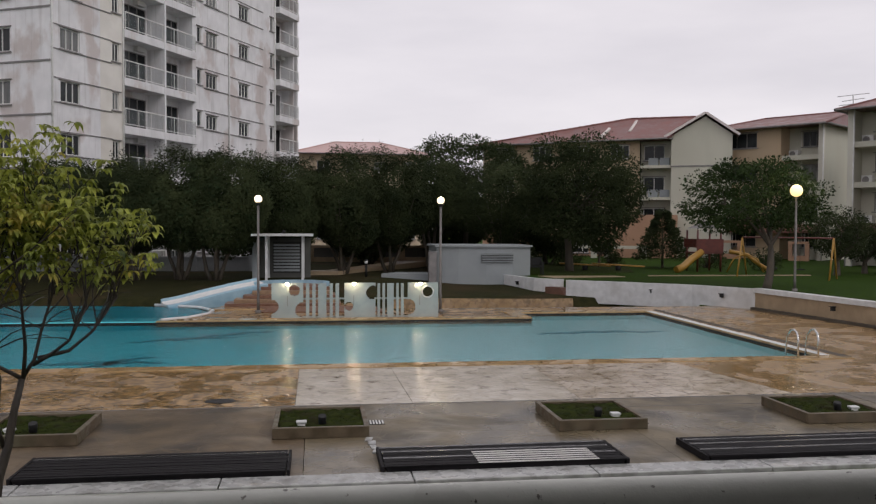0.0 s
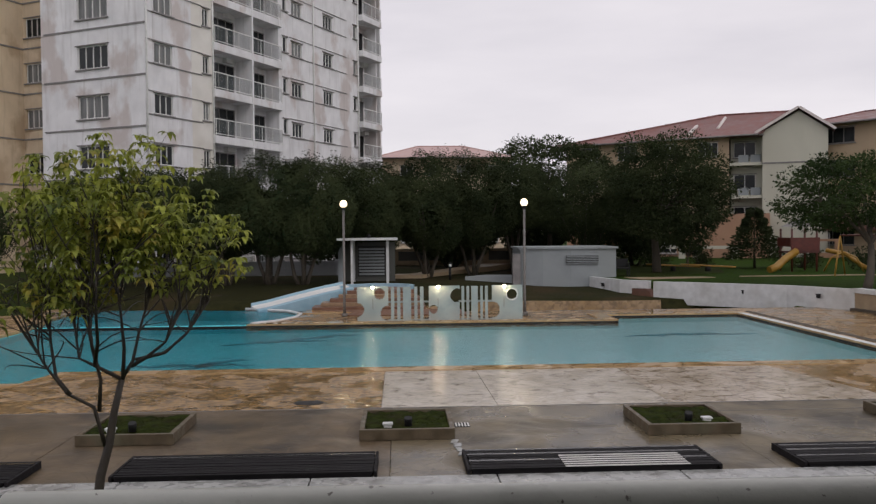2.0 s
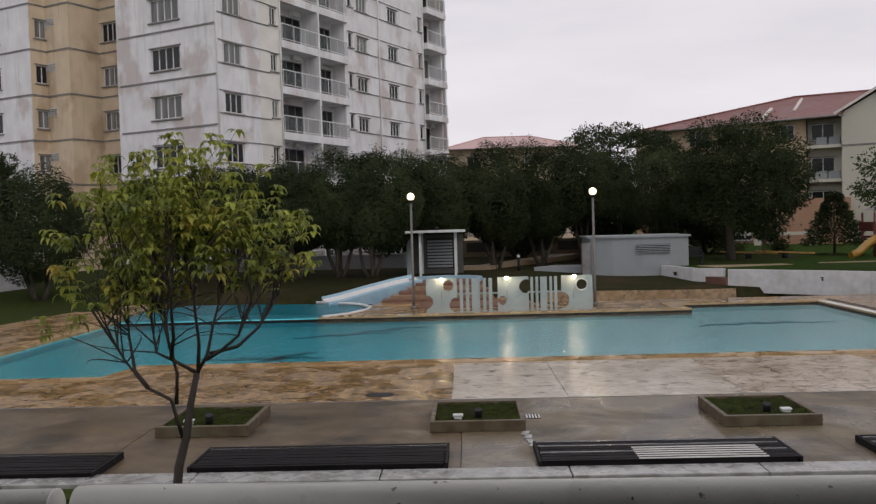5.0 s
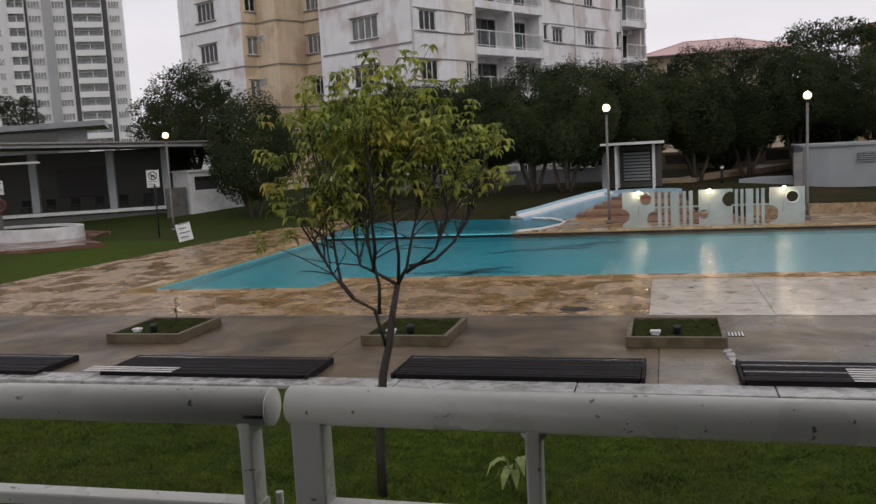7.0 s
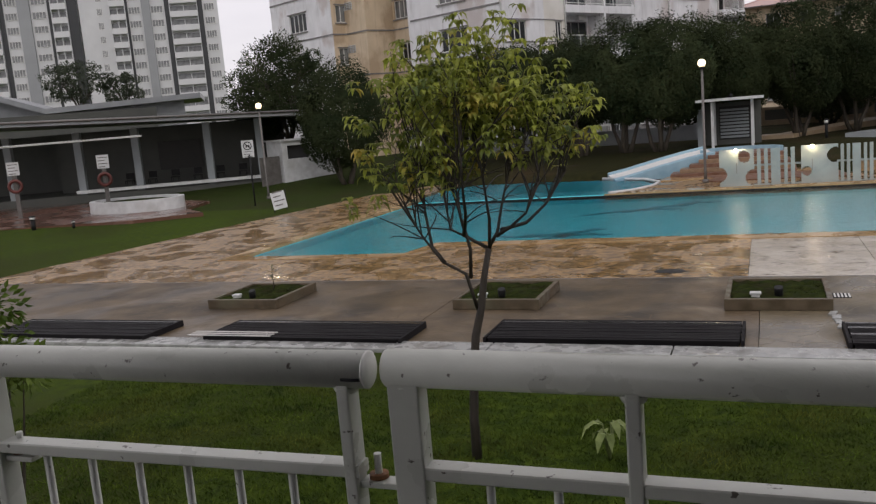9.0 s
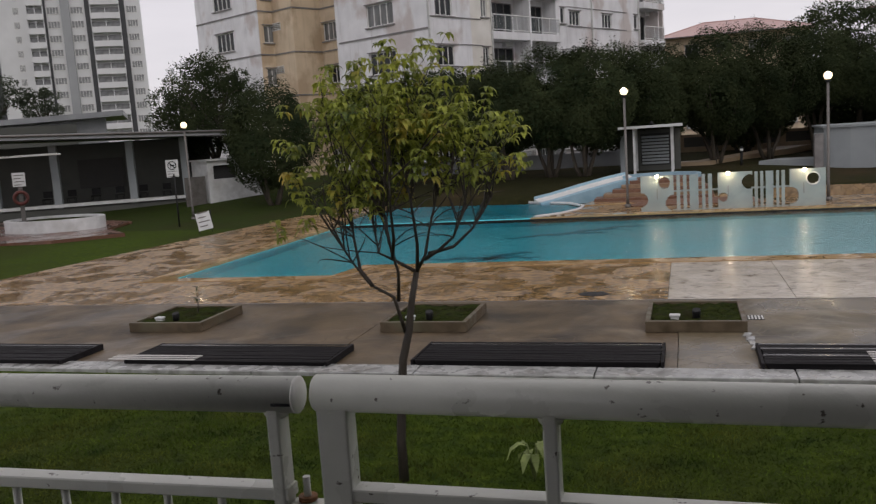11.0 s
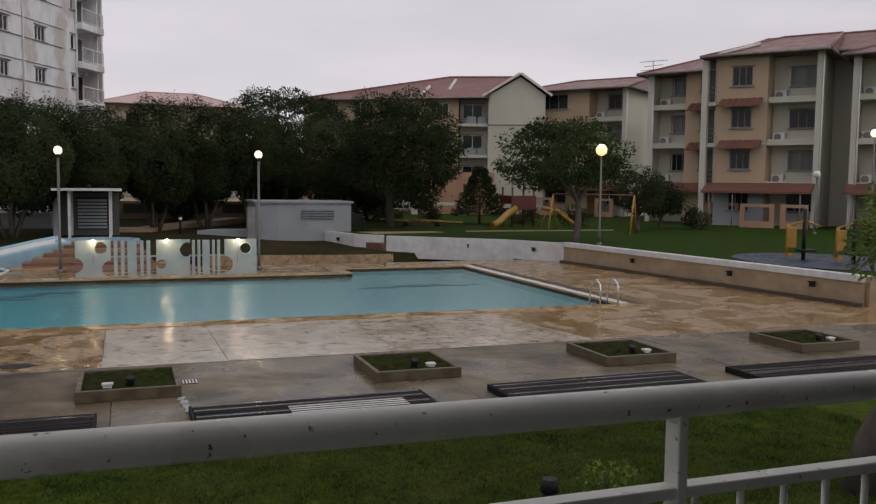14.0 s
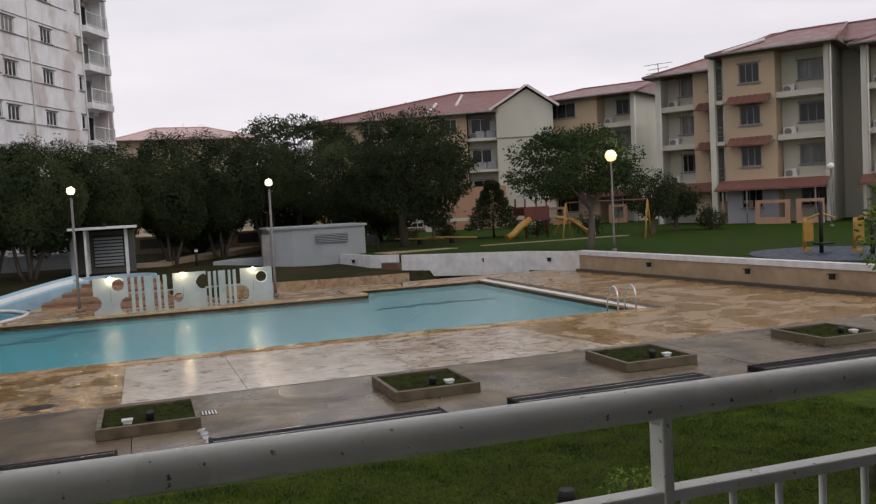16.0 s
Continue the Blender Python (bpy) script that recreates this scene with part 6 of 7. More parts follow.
sun_bed(0.86, 4.12, (2.1, 3.75), "low black slatted timber platform with bare pale slats")
sun_bed(5.32, 8.65, None, "low black slatted timber platform on the wet deck")
sun_bed(9.8, 13.1, None, "low black slatted timber platform on the wet deck")


# ---- planters ----
def planter(x, label, sprig=False):
    ob = thing("square_planter", (x, 13.7, 0), label, "planter", "square planters")
    x0, x1, y0, y1, t, h = x - 0.73, x + 0.73, 12.95, 14.45, 0.075, 0.17
    part("rim_front", boxes((x0, x1, y0, y0 + t, 0, h), bevel=0.008), M_PLANTER, ob)
    part("rim_back", boxes((x0, x1, y1 - t, y1, 0, h), bevel=0.008), M_PLANTER, ob)
    part("rim_side", boxes((x0, x0 + t, y0 + t + 0.002, y1 - t - 0.002, 0, h), bevel=0.008), M_PLANTER, ob)
    part("rim_side", boxes((x1 - t, x1, y0 + t + 0.002, y1 - t - 0.002, 0, h), bevel=0.008), M_PLANTER, ob)
    b = bmesh.new()
    n = 12
    vs = [[b.verts.new((x0 + t + (x1 - x0 - 2 * t) * i / n, y0 + t + (y1 - y0 - 2 * t) * j / n, 0.11 + random.uniform(0, 0.05))) for i in range(n + 1)] for j in range(n + 1)]
    for r0, r1 in zip(vs, vs[1:]):
        for i in range(n):
            b.faces.new((r0[i], r0[i + 1], r1[i + 1], r1[i]))
    part("soil", b, M_SOIL, ob, "mossy soil and grass")
    pts, fs = [], []
    for _ in range(1500):
        gx_, gy_ = random.uniform(x0 + t, x1 - t), random.uniform(y0 + t, y1 - t)
        a, hh = random.uniform(0, 6.28), random.uniform(0.01, 0.04)
        k = len(pts)
        dx, dy = 0.008 * math.cos(a), 0.008 * math.sin(a)
        pts += [(gx_ - dx, gy_ - dy, 0.11), (gx_ + dx, gy_ + dy, 0.11), (gx_ + random.uniform(-0.04, 0.04), gy_ + random.uniform(-0.04, 0.04), 0.12 + hh)]
        fs.append((k, k + 1, k + 2))
    me = bpy.data.meshes.new("turf")
    me.from_pydata(pts, [], fs)
    me.materials.append(M_SOIL)
    tagged(place(new("turf", me), ob), kind="stuff")
    spot = thing("garden_spotlight", (x + 0.02, 13.35, 0.14), "small black garden spotlight in a planter", "spotlight", "planter spotlights")
    part("stake", tube([(x + 0.02, 13.3, 0.10), (x + 0.02, 13.3, 0.2)], 0.012, 6), M_BLACK, spot)
    part("head", tube([(x + 0.02, 13.30, 0.13), (x + 0.02, 13.31, 0.24), (x + 0.02, 13.30, 0.27)], [0.055, 0.065, 0.06], 12), M_BLACK, spot)
    jb = thing("junction_box", (x - 0.3, 13.3, 0.14), "small white cable junction box in a planter", "junction box", "planter junction boxes")
    s = -0.3 if x < 3 else 0.3
    part("lid", boxes((x + s - 0.08, x + s + 0.08, 13.22, 13.34, 0.17, 0.205), bevel=0.01), M_WHITE, jb)
    part("pedestal", boxes((x + s - 0.06, x + s + 0.06, 13.235, 13.325, 0.10, 0.169)), M_FRAME, jb)
    if sprig:
        sp = thing("sapling", (x + 0.1, 13.9, 0.14), "tiny bare sapling in a planter", "sapling")
        part("stem", tube([(x + 0.1, 13.9, 0.1), (x + 0.13, 13.9, 0.35), (x + 0.1, 13.92, 0.62)], [0.012, 0.009, 0.004], 6), M_BARK, sp)
        for k in range(7):
            a = k * 2.4
            part("leaf", boxes((0, 0.12, -0.012, 0.012, -0.002, 0.002), m=pose(x + 0.11, 13.9, 0.32 + 0.04 * k, 0, -30, math.degrees(a))), M_LEAFMID, sp)


for i, x in enumerate((-9.02, -4.2, 0.05, 4.5, 8.72, 13.06)):
    planter(x, "square concrete planter with mossy turf" if i else "square concrete planter with a tiny sapling", sprig=(i == 0))
drain = thing("drain_grate", (0.95, 13.9, 0), "small slotted drain grate in the concrete deck", "drain")
part("frame", boxes((0.83, 1.08, 13.75, 14.05, -0.02, 0.006)), M_BLACK, drain)
for k in range(5):
    part("bar", boxes((0.845 + 0.05 * k, 0.87 + 0.05 * k, 13.77, 14.03, 0.006, 0.012)), M_FRAME, drain)

scar = thing("broken_channel", (0.82, 12.3, 0), "broken pale cement channel between planter and platform", "channel")
for k, (xa, ya, w_) in enumerate(((0.76, 12.78, 0.05), (0.79, 12.55, 0.06), (0.80, 12.32, 0.045), (0.84, 12.08, 0.06))):
    part("cement_piece", boxes((-w_, w_, -0.11, 0.11, -0.01, 0.018 + 0.006 * (k % 2)), m=pose(xa, ya, 0, 0, 0, -12 + 9 * (k % 3)), bevel=0.006), M_KERB, scar)

# ---- pool ladder ----
lad = thing("pool_ladder", (12.3, 19.9, 0), "chromed steel pool ladder with two arched handrails", "ladder")
for x in (11.78, 12.32):
    pts = [(x, 19.55, 0.0), (x, 19.55, 0.45), (x, 19.60, 0.62), (x, 19.74, 0.70), (x, 19.9, 0.66), (x, 20.03, 0.52), (x, 20.1, 0.2), (x, 20.12, -0.9)]
    part("handrail", tube(pts, 0.024, 10), M_STEEL, lad)
for zz in (-0.3, -0.6, -0.85):
    part("tread", boxes((11.78, 12.32, 20.06, 20.18, zz, zz + 0.03)), M_STEEL, lad)

# ---- playground and fitness corner on the terrace ----
pg = thing("play_tower", (21.5, 46.5, 0.72), "red and yellow play tower with a curved slide and roof", "playground tower")
for x, y in ((21.6, 46.2), (23.0, 46.2), (21.6, 47.6), (23.0, 47.6)):
    part("post", tube([(x, y, 0.7), (x, y, 3.1)], 0.06, 8), M_RED, pg)
part("deck", boxes((21.5, 23.1, 46.1, 47.7, 1.75, 1.85)), M_RED, pg)
part("panel", boxes((21.5, 23.1, 46.05, 46.12, 1.85, 2.6), (21.45, 21.52, 46.1, 47.7, 2.1, 2.6)), M_RED, pg)
b = bmesh.new()
apex = b.verts.new((22.3, 46.9, 3.7))
eav = [b.verts.new(p) for p in ((21.6, 46.2, 3.2), (23.0, 46.2, 3.2), (23.0, 47.6, 3.2), (21.6, 47.6, 3.2))]
for i in range(4):
    b.faces.new((eav[i], eav[(i + 1) % 4], apex))
b.faces.new(eav[::-1])
part("roof", b, M_POST, pg, "grey pyramid roof")
part("slide", tube([(21.7, 45.9, 1.85), (21.0, 45.6, 1.5), (20.4, 45.4, 1.05), (19.9, 45.2, 0.88)], [0.21, 0.21, 0.21, 0.2], 8), M_YELLOWP, pg, "yellow plastic slide")
part("climber", tube([(23.4, 46.0, 1.9), (24.3, 45.6, 1.7), (25.0, 45.3, 1.1), (25.6, 45.1, 0.75)], 0.12, 8), M_YELLOWP, pg, "yellow climbing arch")
part("climber", tube([(23.1, 45.6, 0.75), (23.4, 45.4, 1.5), (24.0, 45.2, 1.8), (24.6, 45.0, 1.5), (24.9, 44.8, 0.75)], 0.05, 8), M_YELLOWP, pg)
sw = thing("swing_frame", (23.3, 40.0, 0.72), "yellow A-frame swing set", "swing")
for x, y in ((22.1, 42.0), (25.0, 38.5)):
    for d in (-0.75, 0.75):
        part("leg", tube([(x + d * 0.75, y + d * 0.75, 0.72), (x, y, 2.75)], 0.045, 8), M_YELLOWP, sw)
part("beam", tube([(22.1, 42.0, 2.75), (25.0, 38.5, 2.75)], 0.045, 8), M_RED, sw)
for t in (0.35, 0.65):
    x, y = 22.1 + 2.9 * t, 42.0 - 3.5 * t
    part("chain", tube([(x, y, 2.75), (x, y, 1.2)], 0.012, 5), M_BLACK, sw)
    part("seat", boxes((x - 0.22, x + 0.22, y - 0.1, y + 0.1, 1.15, 1.2)), M_BLACK, sw)
for x, y, c in ((15.6, 48.2, M_YELLOWP), (17.4, 47.6, M_YELLOWP)):
    ss = thing("seesaw", (x, y, 0.72), "yellow plank seesaw on the grass", "seesaw", "seesaws")
    part("plank", boxes((-1.5, 1.5, -0.14, 0.14, -0.04, 0.04), m=pose(x, y, 1.05, 0, 3, -12), bevel=0.01), c, ss)
    part("pivot", tube([(x, y, 0.72), (x, y, 1.02)], 0.16, 10), M_BLACK, ss)
    part("handle", tube([(x - 1.1, y, 1.05), (x - 1.1, y, 1.35)], 0.02, 6), M_RED, ss)
bench = thing("garden_bench", (11.2, 43.6, 0.72), "dark metal garden seat on the terrace", "bench")
part("seat", boxes((10.7, 11.8, 43.3, 43.8, 1.12, 1.18)), M_BLACK, bench)
part("backrest", boxes((10.7, 11.8, 43.78, 43.83, 1.2, 1.62)), M_BLACK, bench)
for x in (10.72, 11.72):
    part("leg", boxes((x, x + 0.06, 43.32, 43.38, 0.72, 1.4), (x, x + 0.06, 43.74, 43.8, 0.72, 1.6), (x, x + 0.06, 43.32, 43.8, 1.38, 1.42)), M_BLACK, bench)
tagged(part("terrace_path", prism([(11.6, 40.6), (15.5, 41.4), (15.2, 42.2), (11.2, 42.3)], 0.6, 0.75), M_TANWALL), "pale paved strip on the terrace", "path", kind="structure")
tagged(part("terrace_kerb", boxes((17.0, 26.0, 42.0, 42.12, 0.6, 0.77), m=pose(0, 0, 0)), M_TANWALL), "thin concrete edging across the lawn", "kerb", kind="structure")
tagged(part("rubber_mat", prism([(22.6 + 3.0 * math.cos(a), 22.6 + 3.6 * math.sin(a)) for a in [k * math.pi / 16 for k in range(32)]], 0.6, 0.75), M_MAT), "round dark blue rubber safety mat", "mat", kind="structure")
for x, y, h in ((22.1, 23.4, 1.75), (22.6, 21.7, 1.35)):
    ft = thing("fitness_station", (x, y, 0.75), "yellow and black outdoor fitness machine", "exercise machine", "outdoor fitness machines")
    part("column", tube([(x, y, 0.75), (x, y, 0.75 + h)], 0.07, 10), M_BLACK, ft)
    part("cap", ball((x, y, 0.75 + h), 0.08, seg=10), M_POST, ft)
    part("arm", tube([(x - 0.5, y + 0.2, 1.9), (x, y, 2.1), (x + 0.5, y - 0.2, 1.9)], 0.035, 8), M_YELLOWP, ft)
    part("handle", tube([(x - 0.5, y + 0.2, 1.95), (x - 0.55, y + 0.2, 0.95)], 0.06, 8), M_YELLOWP, ft)
    part("panel", boxes((x - 0.62, x - 0.22, y + 0.1, y + 0.16, 1.15, 1.85), bevel=0.02), M_YELLOWP, ft)
    part("seat", boxes((x - 0.2, x + 0.42, y - 0.2, y + 0.2, 1.02, 1.10), bevel=0.02), M_BLACK, ft)
    part("footplate", boxes((x - 0.6, x - 0.35, y + 0.05, y + 0.25, 0.85, 0.95)), M_YELLOWP, ft)
# ---- trees ----
def leaf_mesh(name, centres, normals, sizes, aspect, material, parent, droop=0.0):
    """Pointed, folded leaves at the given places: four triangles each."""
    n = len(centres)
    c, d = np.asarray(centres, float), np.asarray(normals, float)
    d[:, 2] -= droop
    d /= np.linalg.norm(d, axis=1)[:, None] + 1e-9
    side = np.cross(d, np.random.normal(size=(n, 3)))
    side /= np.linalg.norm(side, axis=1)[:, None] + 1e-9
    up = np.cross(side, d)
    L = np.asarray(sizes, float)[:, None]
    W = L * aspect
    pts = np.stack([c, c + d * L * 0.45 + side * W + up * W * 0.35, c + d * L - up * L * 0.10, c + d * L * 0.45 - side * W + up * W * 0.35, c + d * L * 0.5], 1).reshape(-1, 3)
    k = np.arange(n)[:, None] * 5
    faces = np.concatenate([k + np.array([[0, 1, 4]]), k + np.array([[1, 2, 4]]), k + np.array([[2, 3, 4]]), k + np.array([[3, 0, 4]])])
    me = bpy.data.meshes.new(name)
    me.vertices.add(len(pts))
    me.vertices.foreach_set("co", pts.ravel())
    me.loops.add(faces.size)
    me.loops.foreach_set("vertex_index", faces.ravel().astype(np.int32))
    me.polygons.add(len(faces))
    me.polygons.foreach_set("loop_start", np.arange(0, faces.size, 3, dtype=np.int32))
    me.polygons.foreach_set("loop_total", np.full(len(faces), 3, dtype=np.int32))
    me.update()
    me.materials.append(material)
    ob = place(new(name, me), parent)
    return ob


def blade_mesh(name, centres, facing, axes, sizes, aspect, material, parent):
    """Small folded leaves of two triangles, each facing a given way."""
    n = len(centres)
    side = np.cross(facing, axes)
    side /= np.linalg.norm(side, axis=1)[:, None] + 1e-9
    ax = np.cross(side, facing)
    ax /= np.linalg.norm(ax, axis=1)[:, None] + 1e-9
    L = sizes[:, None]
    W = L * aspect
    lift = facing * W * 0.3
    pts = np.stack([centres, centres + ax * L * 0.45 + side * W + lift, centres + ax * L, centres + ax * L * 0.45 - side * W + lift], 1).reshape(-1, 3)
    k = np.arange(n)[:, None] * 4
    faces = np.concatenate([k + np.array([[0, 1, 2]]), k + np.array([[0, 2, 3]])])
    me = bpy.data.meshes.new(name)
    me.vertices.add(len(pts))
    me.vertices.foreach_set("co", pts.ravel())
    me.loops.add(faces.size)
    me.loops.foreach_set("vertex_index", faces.ravel().astype(np.int32))
    me.polygons.add(len(faces))
    me.polygons.foreach_set("loop_start", np.arange(0, faces.size, 3, dtype=np.int32))
    me.polygons.foreach_set("loop_total", np.full(len(faces), 3, dtype=np.int32))
    me.update()
    me.materials.append(material)
    return place(new(name, me), parent)


def dense_tree(x, y, z, crown, top, bottom, radius, label, leaves=46000, leaf=0.115, lumps=34, stems=4):
    """A round evergreen: several bent stems under a close, lumpy crown of fine leaves with sprigs standing out of it."""
    ob = thing("tree", (x, y, z), label, "tree")
    rg = np.random.default_rng(int(abs(x * 37 + y * 11) * 10))
    centre = np.array([crown[0], crown[1], (top + bottom) / 2])
    half = np.array([radius * 1.0, radius * 1.0, (top - bottom) / 2])

    def sphere(n):
        v = rg.normal(size=(n, 3))
        return v / np.linalg.norm(v, axis=1)[:, None]

    bumps = sphere(lumps)
    high = rg.uniform(0.0, 0.30, lumps)
    v = sphere(leaves)
    near = np.clip((v @ bumps.T - 0.88) / 0.12, 0, 1) ** 0.7
    swell = 0.80 + (near * high).max(axis=1)
    deep = 1.0 - 0.30 * rg.random(leaves) ** 1.6
    tufts = sphere(90)
    tufts[:, 2] = np.abs(tufts[:, 2]) + 0.1
    tufts /= np.linalg.norm(tufts, axis=1)[:, None]
    reach = rg.uniform(0.06, 0.30, 90)
    lean = v @ tufts.T
    which = lean.argmax(axis=1)
    tip = np.clip((lean.max(axis=1) - 0.988) / 0.012, 0, 1)
    deep += tip * reach[which] * rg.random(leaves) ** 0.6
    pos = centre + v * half * (swell * deep)[:, None]
    hollow = np.array([rg.uniform(-1, 1, 3) for _ in range(7)])
    hollow /= np.linalg.norm(hollow, axis=1)[:, None]
    keep = ~(((v @ hollow.T) > 0.965).any(axis=1) & (rg.random(leaves) < 0.75))
    pos, v = pos[keep], v[keep]
    facing = v + rg.normal(0, 0.40, v.shape) + np.array([0, 0, 0.30])
    facing /= np.linalg.norm(facing, axis=1)[:, None]
    axes = rg.normal(0, 1, v.shape) + v * 0.8
    blade_mesh("crown", pos, facing, axes, leaf * rg.uniform(0.6, 1.3, len(v)), 0.27, M_LEAFDARK, ob)
    wood = bmesh.new()
    for k in range(stems):
        a = 2 * math.pi * (k + rg.uniform(-0.2, 0.2)) / stems
        foot = Vector((x + 0.12 * math.cos(a), y + 0.12 * math.sin(a), z - 0.15))
        knee = Vector((x + (0.3 + 0.1 * radius) * math.cos(a), y + (0.3 + 0.1 * radius) * math.sin(a), bottom + 0.2))
        tip = Vector((crown[0] + 0.6 * radius * math.cos(a), crown[1] + 0.6 * radius * math.sin(a), bottom + 0.55 * (top - bottom)))
        mid = foot.lerp(knee, 0.5) + Vector((rg.uniform(-0.1, 0.1), rg.uniform(-0.1, 0.1), 0))
        tube([foot, mid, knee, knee.lerp(tip, 0.5) + Vector((0, 0, 0.2)), tip], [0.13, 0.10, 0.085, 0.055, 0.02], 8, wood)
    part("trunk", wood, M_BARK, ob)
    return ob


def sway(p, q, bend, n=5):
    p, q = Vector(p), Vector(q)
    off = Vector((random.uniform(-bend, bend), random.uniform(-bend, bend), random.uniform(0, bend)))
    return [p.lerp(q, k / n) + off * math.sin(math.pi * k / n) for k in range(n + 1)]


def tree(x, y, z, crown, top, bottom, radius, label, material, leaves=5000, leaf=0.22, clumps=40, trunk=0.16, fork=None, droop=0.2, hang=0.0, gaps=0.0, aspect=0.28):
    """A broadleaf tree: tapered trunk, limbs to many clumps, and a ragged crown of single leaves."""
    ob = thing("tree", (x, y, z), label, "tree")
    cx, cy = crown
    mid, half = (top + bottom) / 2, (top - bottom) / 2
    fk = fork or (x + (cx - x) * 0.3, y + (cy - y) * 0.3, z + (bottom - z) * 0.9)
    wood = bmesh.new()
    pts = sway((x, y, z - 0.1), fk, 0.12)
    tube(pts, [trunk * (1.25 - 0.5 * k / 5) for k in range(6)], 9, wood)
    centres, normals, sizes = [], [], []
    mains = []
    for k in range(6):
        a = 2 * math.pi * (k / 6 + random.uniform(-0.06, 0.06))
        e = Vector((cx + 0.6 * radius * math.cos(a), cy + 0.6 * radius * math.sin(a), mid + half * random.uniform(-0.3, 0.5)))
        mains.append(sway(fk, e, 0.35, 5))
        tube(mains[-1], [trunk * f for f in (0.6, 0.45, 0.34, 0.25, 0.16, 0.06)], 7, wood, caps=False)
    for k in range(clumps):
        a = 2 * math.pi * (k * 0.618 + random.uniform(-0.05, 0.05))
        h = -0.85 + 1.75 * ((k + 0.5) / clumps)
        h += random.uniform(-0.12, 0.12)
        rr = math.sqrt(max(0.06, 1 - min(abs(h), 1) ** 2)) * random.uniform(0.45, 0.95)
        c = Vector((cx + radius * rr * math.cos(a), cy + radius * rr * math.sin(a), mid + half * h * 0.85))
        if hang:
            c.z -= hang * rr * random.uniform(0, 1) * half
        main = min(mains, key=lambda line_: (line_[-1] - c).length)
        tube(sway(main[random.randint(2, 4)], c, 0.2, 4), [trunk * f for f in (0.22, 0.16, 0.11, 0.07, 0.03)], 5, wood, caps=False)
        cr = radius * random.uniform(0.24, 0.42) * (1 - gaps * 0.4)
        n = int(leaves / clumps * random.uniform(0.7, 1.3))
        for _ in range(n):
            v = Vector((random.gauss(0, 1), random.gauss(0, 1), random.gauss(0, 1)))
            v.normalize()
            r = cr * random.uniform(0.3, 1.0) ** 0.55 * (1.25 if random.random() < 0.12 else 1.0)
            p = c + Vector((v.x * r, v.y * r, v.z * r * 0.8 * max(0.6, half / radius)))
            centres.append(p)
            normals.append(v + Vector((random.uniform(-0.7, 0.7), random.uniform(-0.7, 0.7), random.uniform(-0.7, 0.4))))
            sizes.append(leaf * random.uniform(0.6, 1.3))
    part("trunk", wood, M_BARK, ob)
    leaf_mesh("crown", centres, normals, sizes, aspect, material, ob, droop)
    return ob


DARK = "dense dark green tree in dusk shade"
tree(-26.6, 45.2, 0.4, (-26.6, 45.2), 8.7, 2.5, 2.9, DARK + " behind the pavilion", M_LEAFDARK, 26000, 0.125, clumps=60, gaps=0.5, trunk=0.2, droop=-0.3)
tree(-29.5, 47.5, 0.4, (-29.5, 47.5), 7.0, 2.5, 2.6, DARK + " behind the pavilion", M_LEAFDARK, 18000, 0.125, clumps=50, gaps=0.4, droop=-0.3)
dense_tree(-19.4, 38.0, 0.15, (-19.4, 38.0), 6.1, 0.9, 2.5, "round dense tree beside the service hut")
dense_tree(-15.5, 42.5, 0.4, (-15.5, 42.5), 6.2, 1.8, 2.6, DARK)
dense_tree(-12.0, 43.0, 0.4, (-12.0, 43.0), 6.3, 2.0, 2.6, DARK)
dense_tree(-8.6, 42.6, 0.5, (-8.5, 42.6), 6.3, 1.6, 2.4, DARK)
dense_tree(-6.5, 42.9, 0.55, (-6.2, 43.0), 7.0, 1.5, 2.6, DARK)
dense_tree(-4.8, 42.5, 0.55, (-4.2, 42.8), 6.9, 1.5, 2.5, DARK)
dense_tree(-1.6, 46.0, 0.6, (-1.5, 46.0), 7.1, 1.5, 2.7, DARK)
dense_tree(1.5, 46.8, 0.55, (1.4, 46.9), 7.3, 1.6, 2.6, DARK + " beside the garden path")
dense_tree(4.3, 50.0, 0.5, (4.2, 50.0), 7.7, 1.5, 2.7, DARK + " beside the garden path")
dense_tree(7.2, 53.0, 0.5, (7.4, 53.0), 7.4, 2.6, 2.9, DARK)
tree(10.0, 56.5, 0.6, (10.2, 56.5), 9.4, 5.0, 4.2, "tall feathery tree above the others", M_LEAFDARK, 16672, 0.16, clumps=34, gaps=0.5, hang=-0.2)
dense_tree(11.5, 52.5, 0.6, (11.6, 52.5), 7.6, 2.0, 3.7, DARK)
tree(14.3, 47.0, 0.72, (14.7, 46.2), 8.4, 2.5, 3.6, "spreading terrace tree with drooping branches", M_LEAFDARK, 46000, 0.14, clumps=46, fork=(14.1, 46.9, 2.9), hang=0.45, trunk=0.22)
tree(18.15, 32.5, 0.72, (18.7, 34.6), 6.5, 3.0, 3.15, "terrace tree with a forked pale trunk", M_LEAFMID, 21000, 0.125, clumps=56, fork=(18.6, 33.0, 2.5), gaps=0.6, trunk=0.15, hang=0.5)
for bx, by, br in ((3.5, 57.5, 3.4), (9.6, 59.5, 3.0), (-3.5, 56.5, 3.2), (15.5, 56.5, 3.6), (-10.5, 47.5, 2.4)):
    dense_tree(bx, by, 0.6, (bx, by), 6.4, 1.0, br, DARK + " in the rear row", leaves=22000, leaf=0.2)
tree(27.6, 42.2, 0.72, (27.6, 42.2), 4.4, 1.6, 1.7, "small garden tree before the apartments", M_LEAFDARK, 8977, 0.11)
tree(30.5, 44.0, 0.72, (30.5, 44.0), 3.6, 1.4, 1.4, "small garden tree before the apartments", M_LEAFDARK, 6412, 0.11)
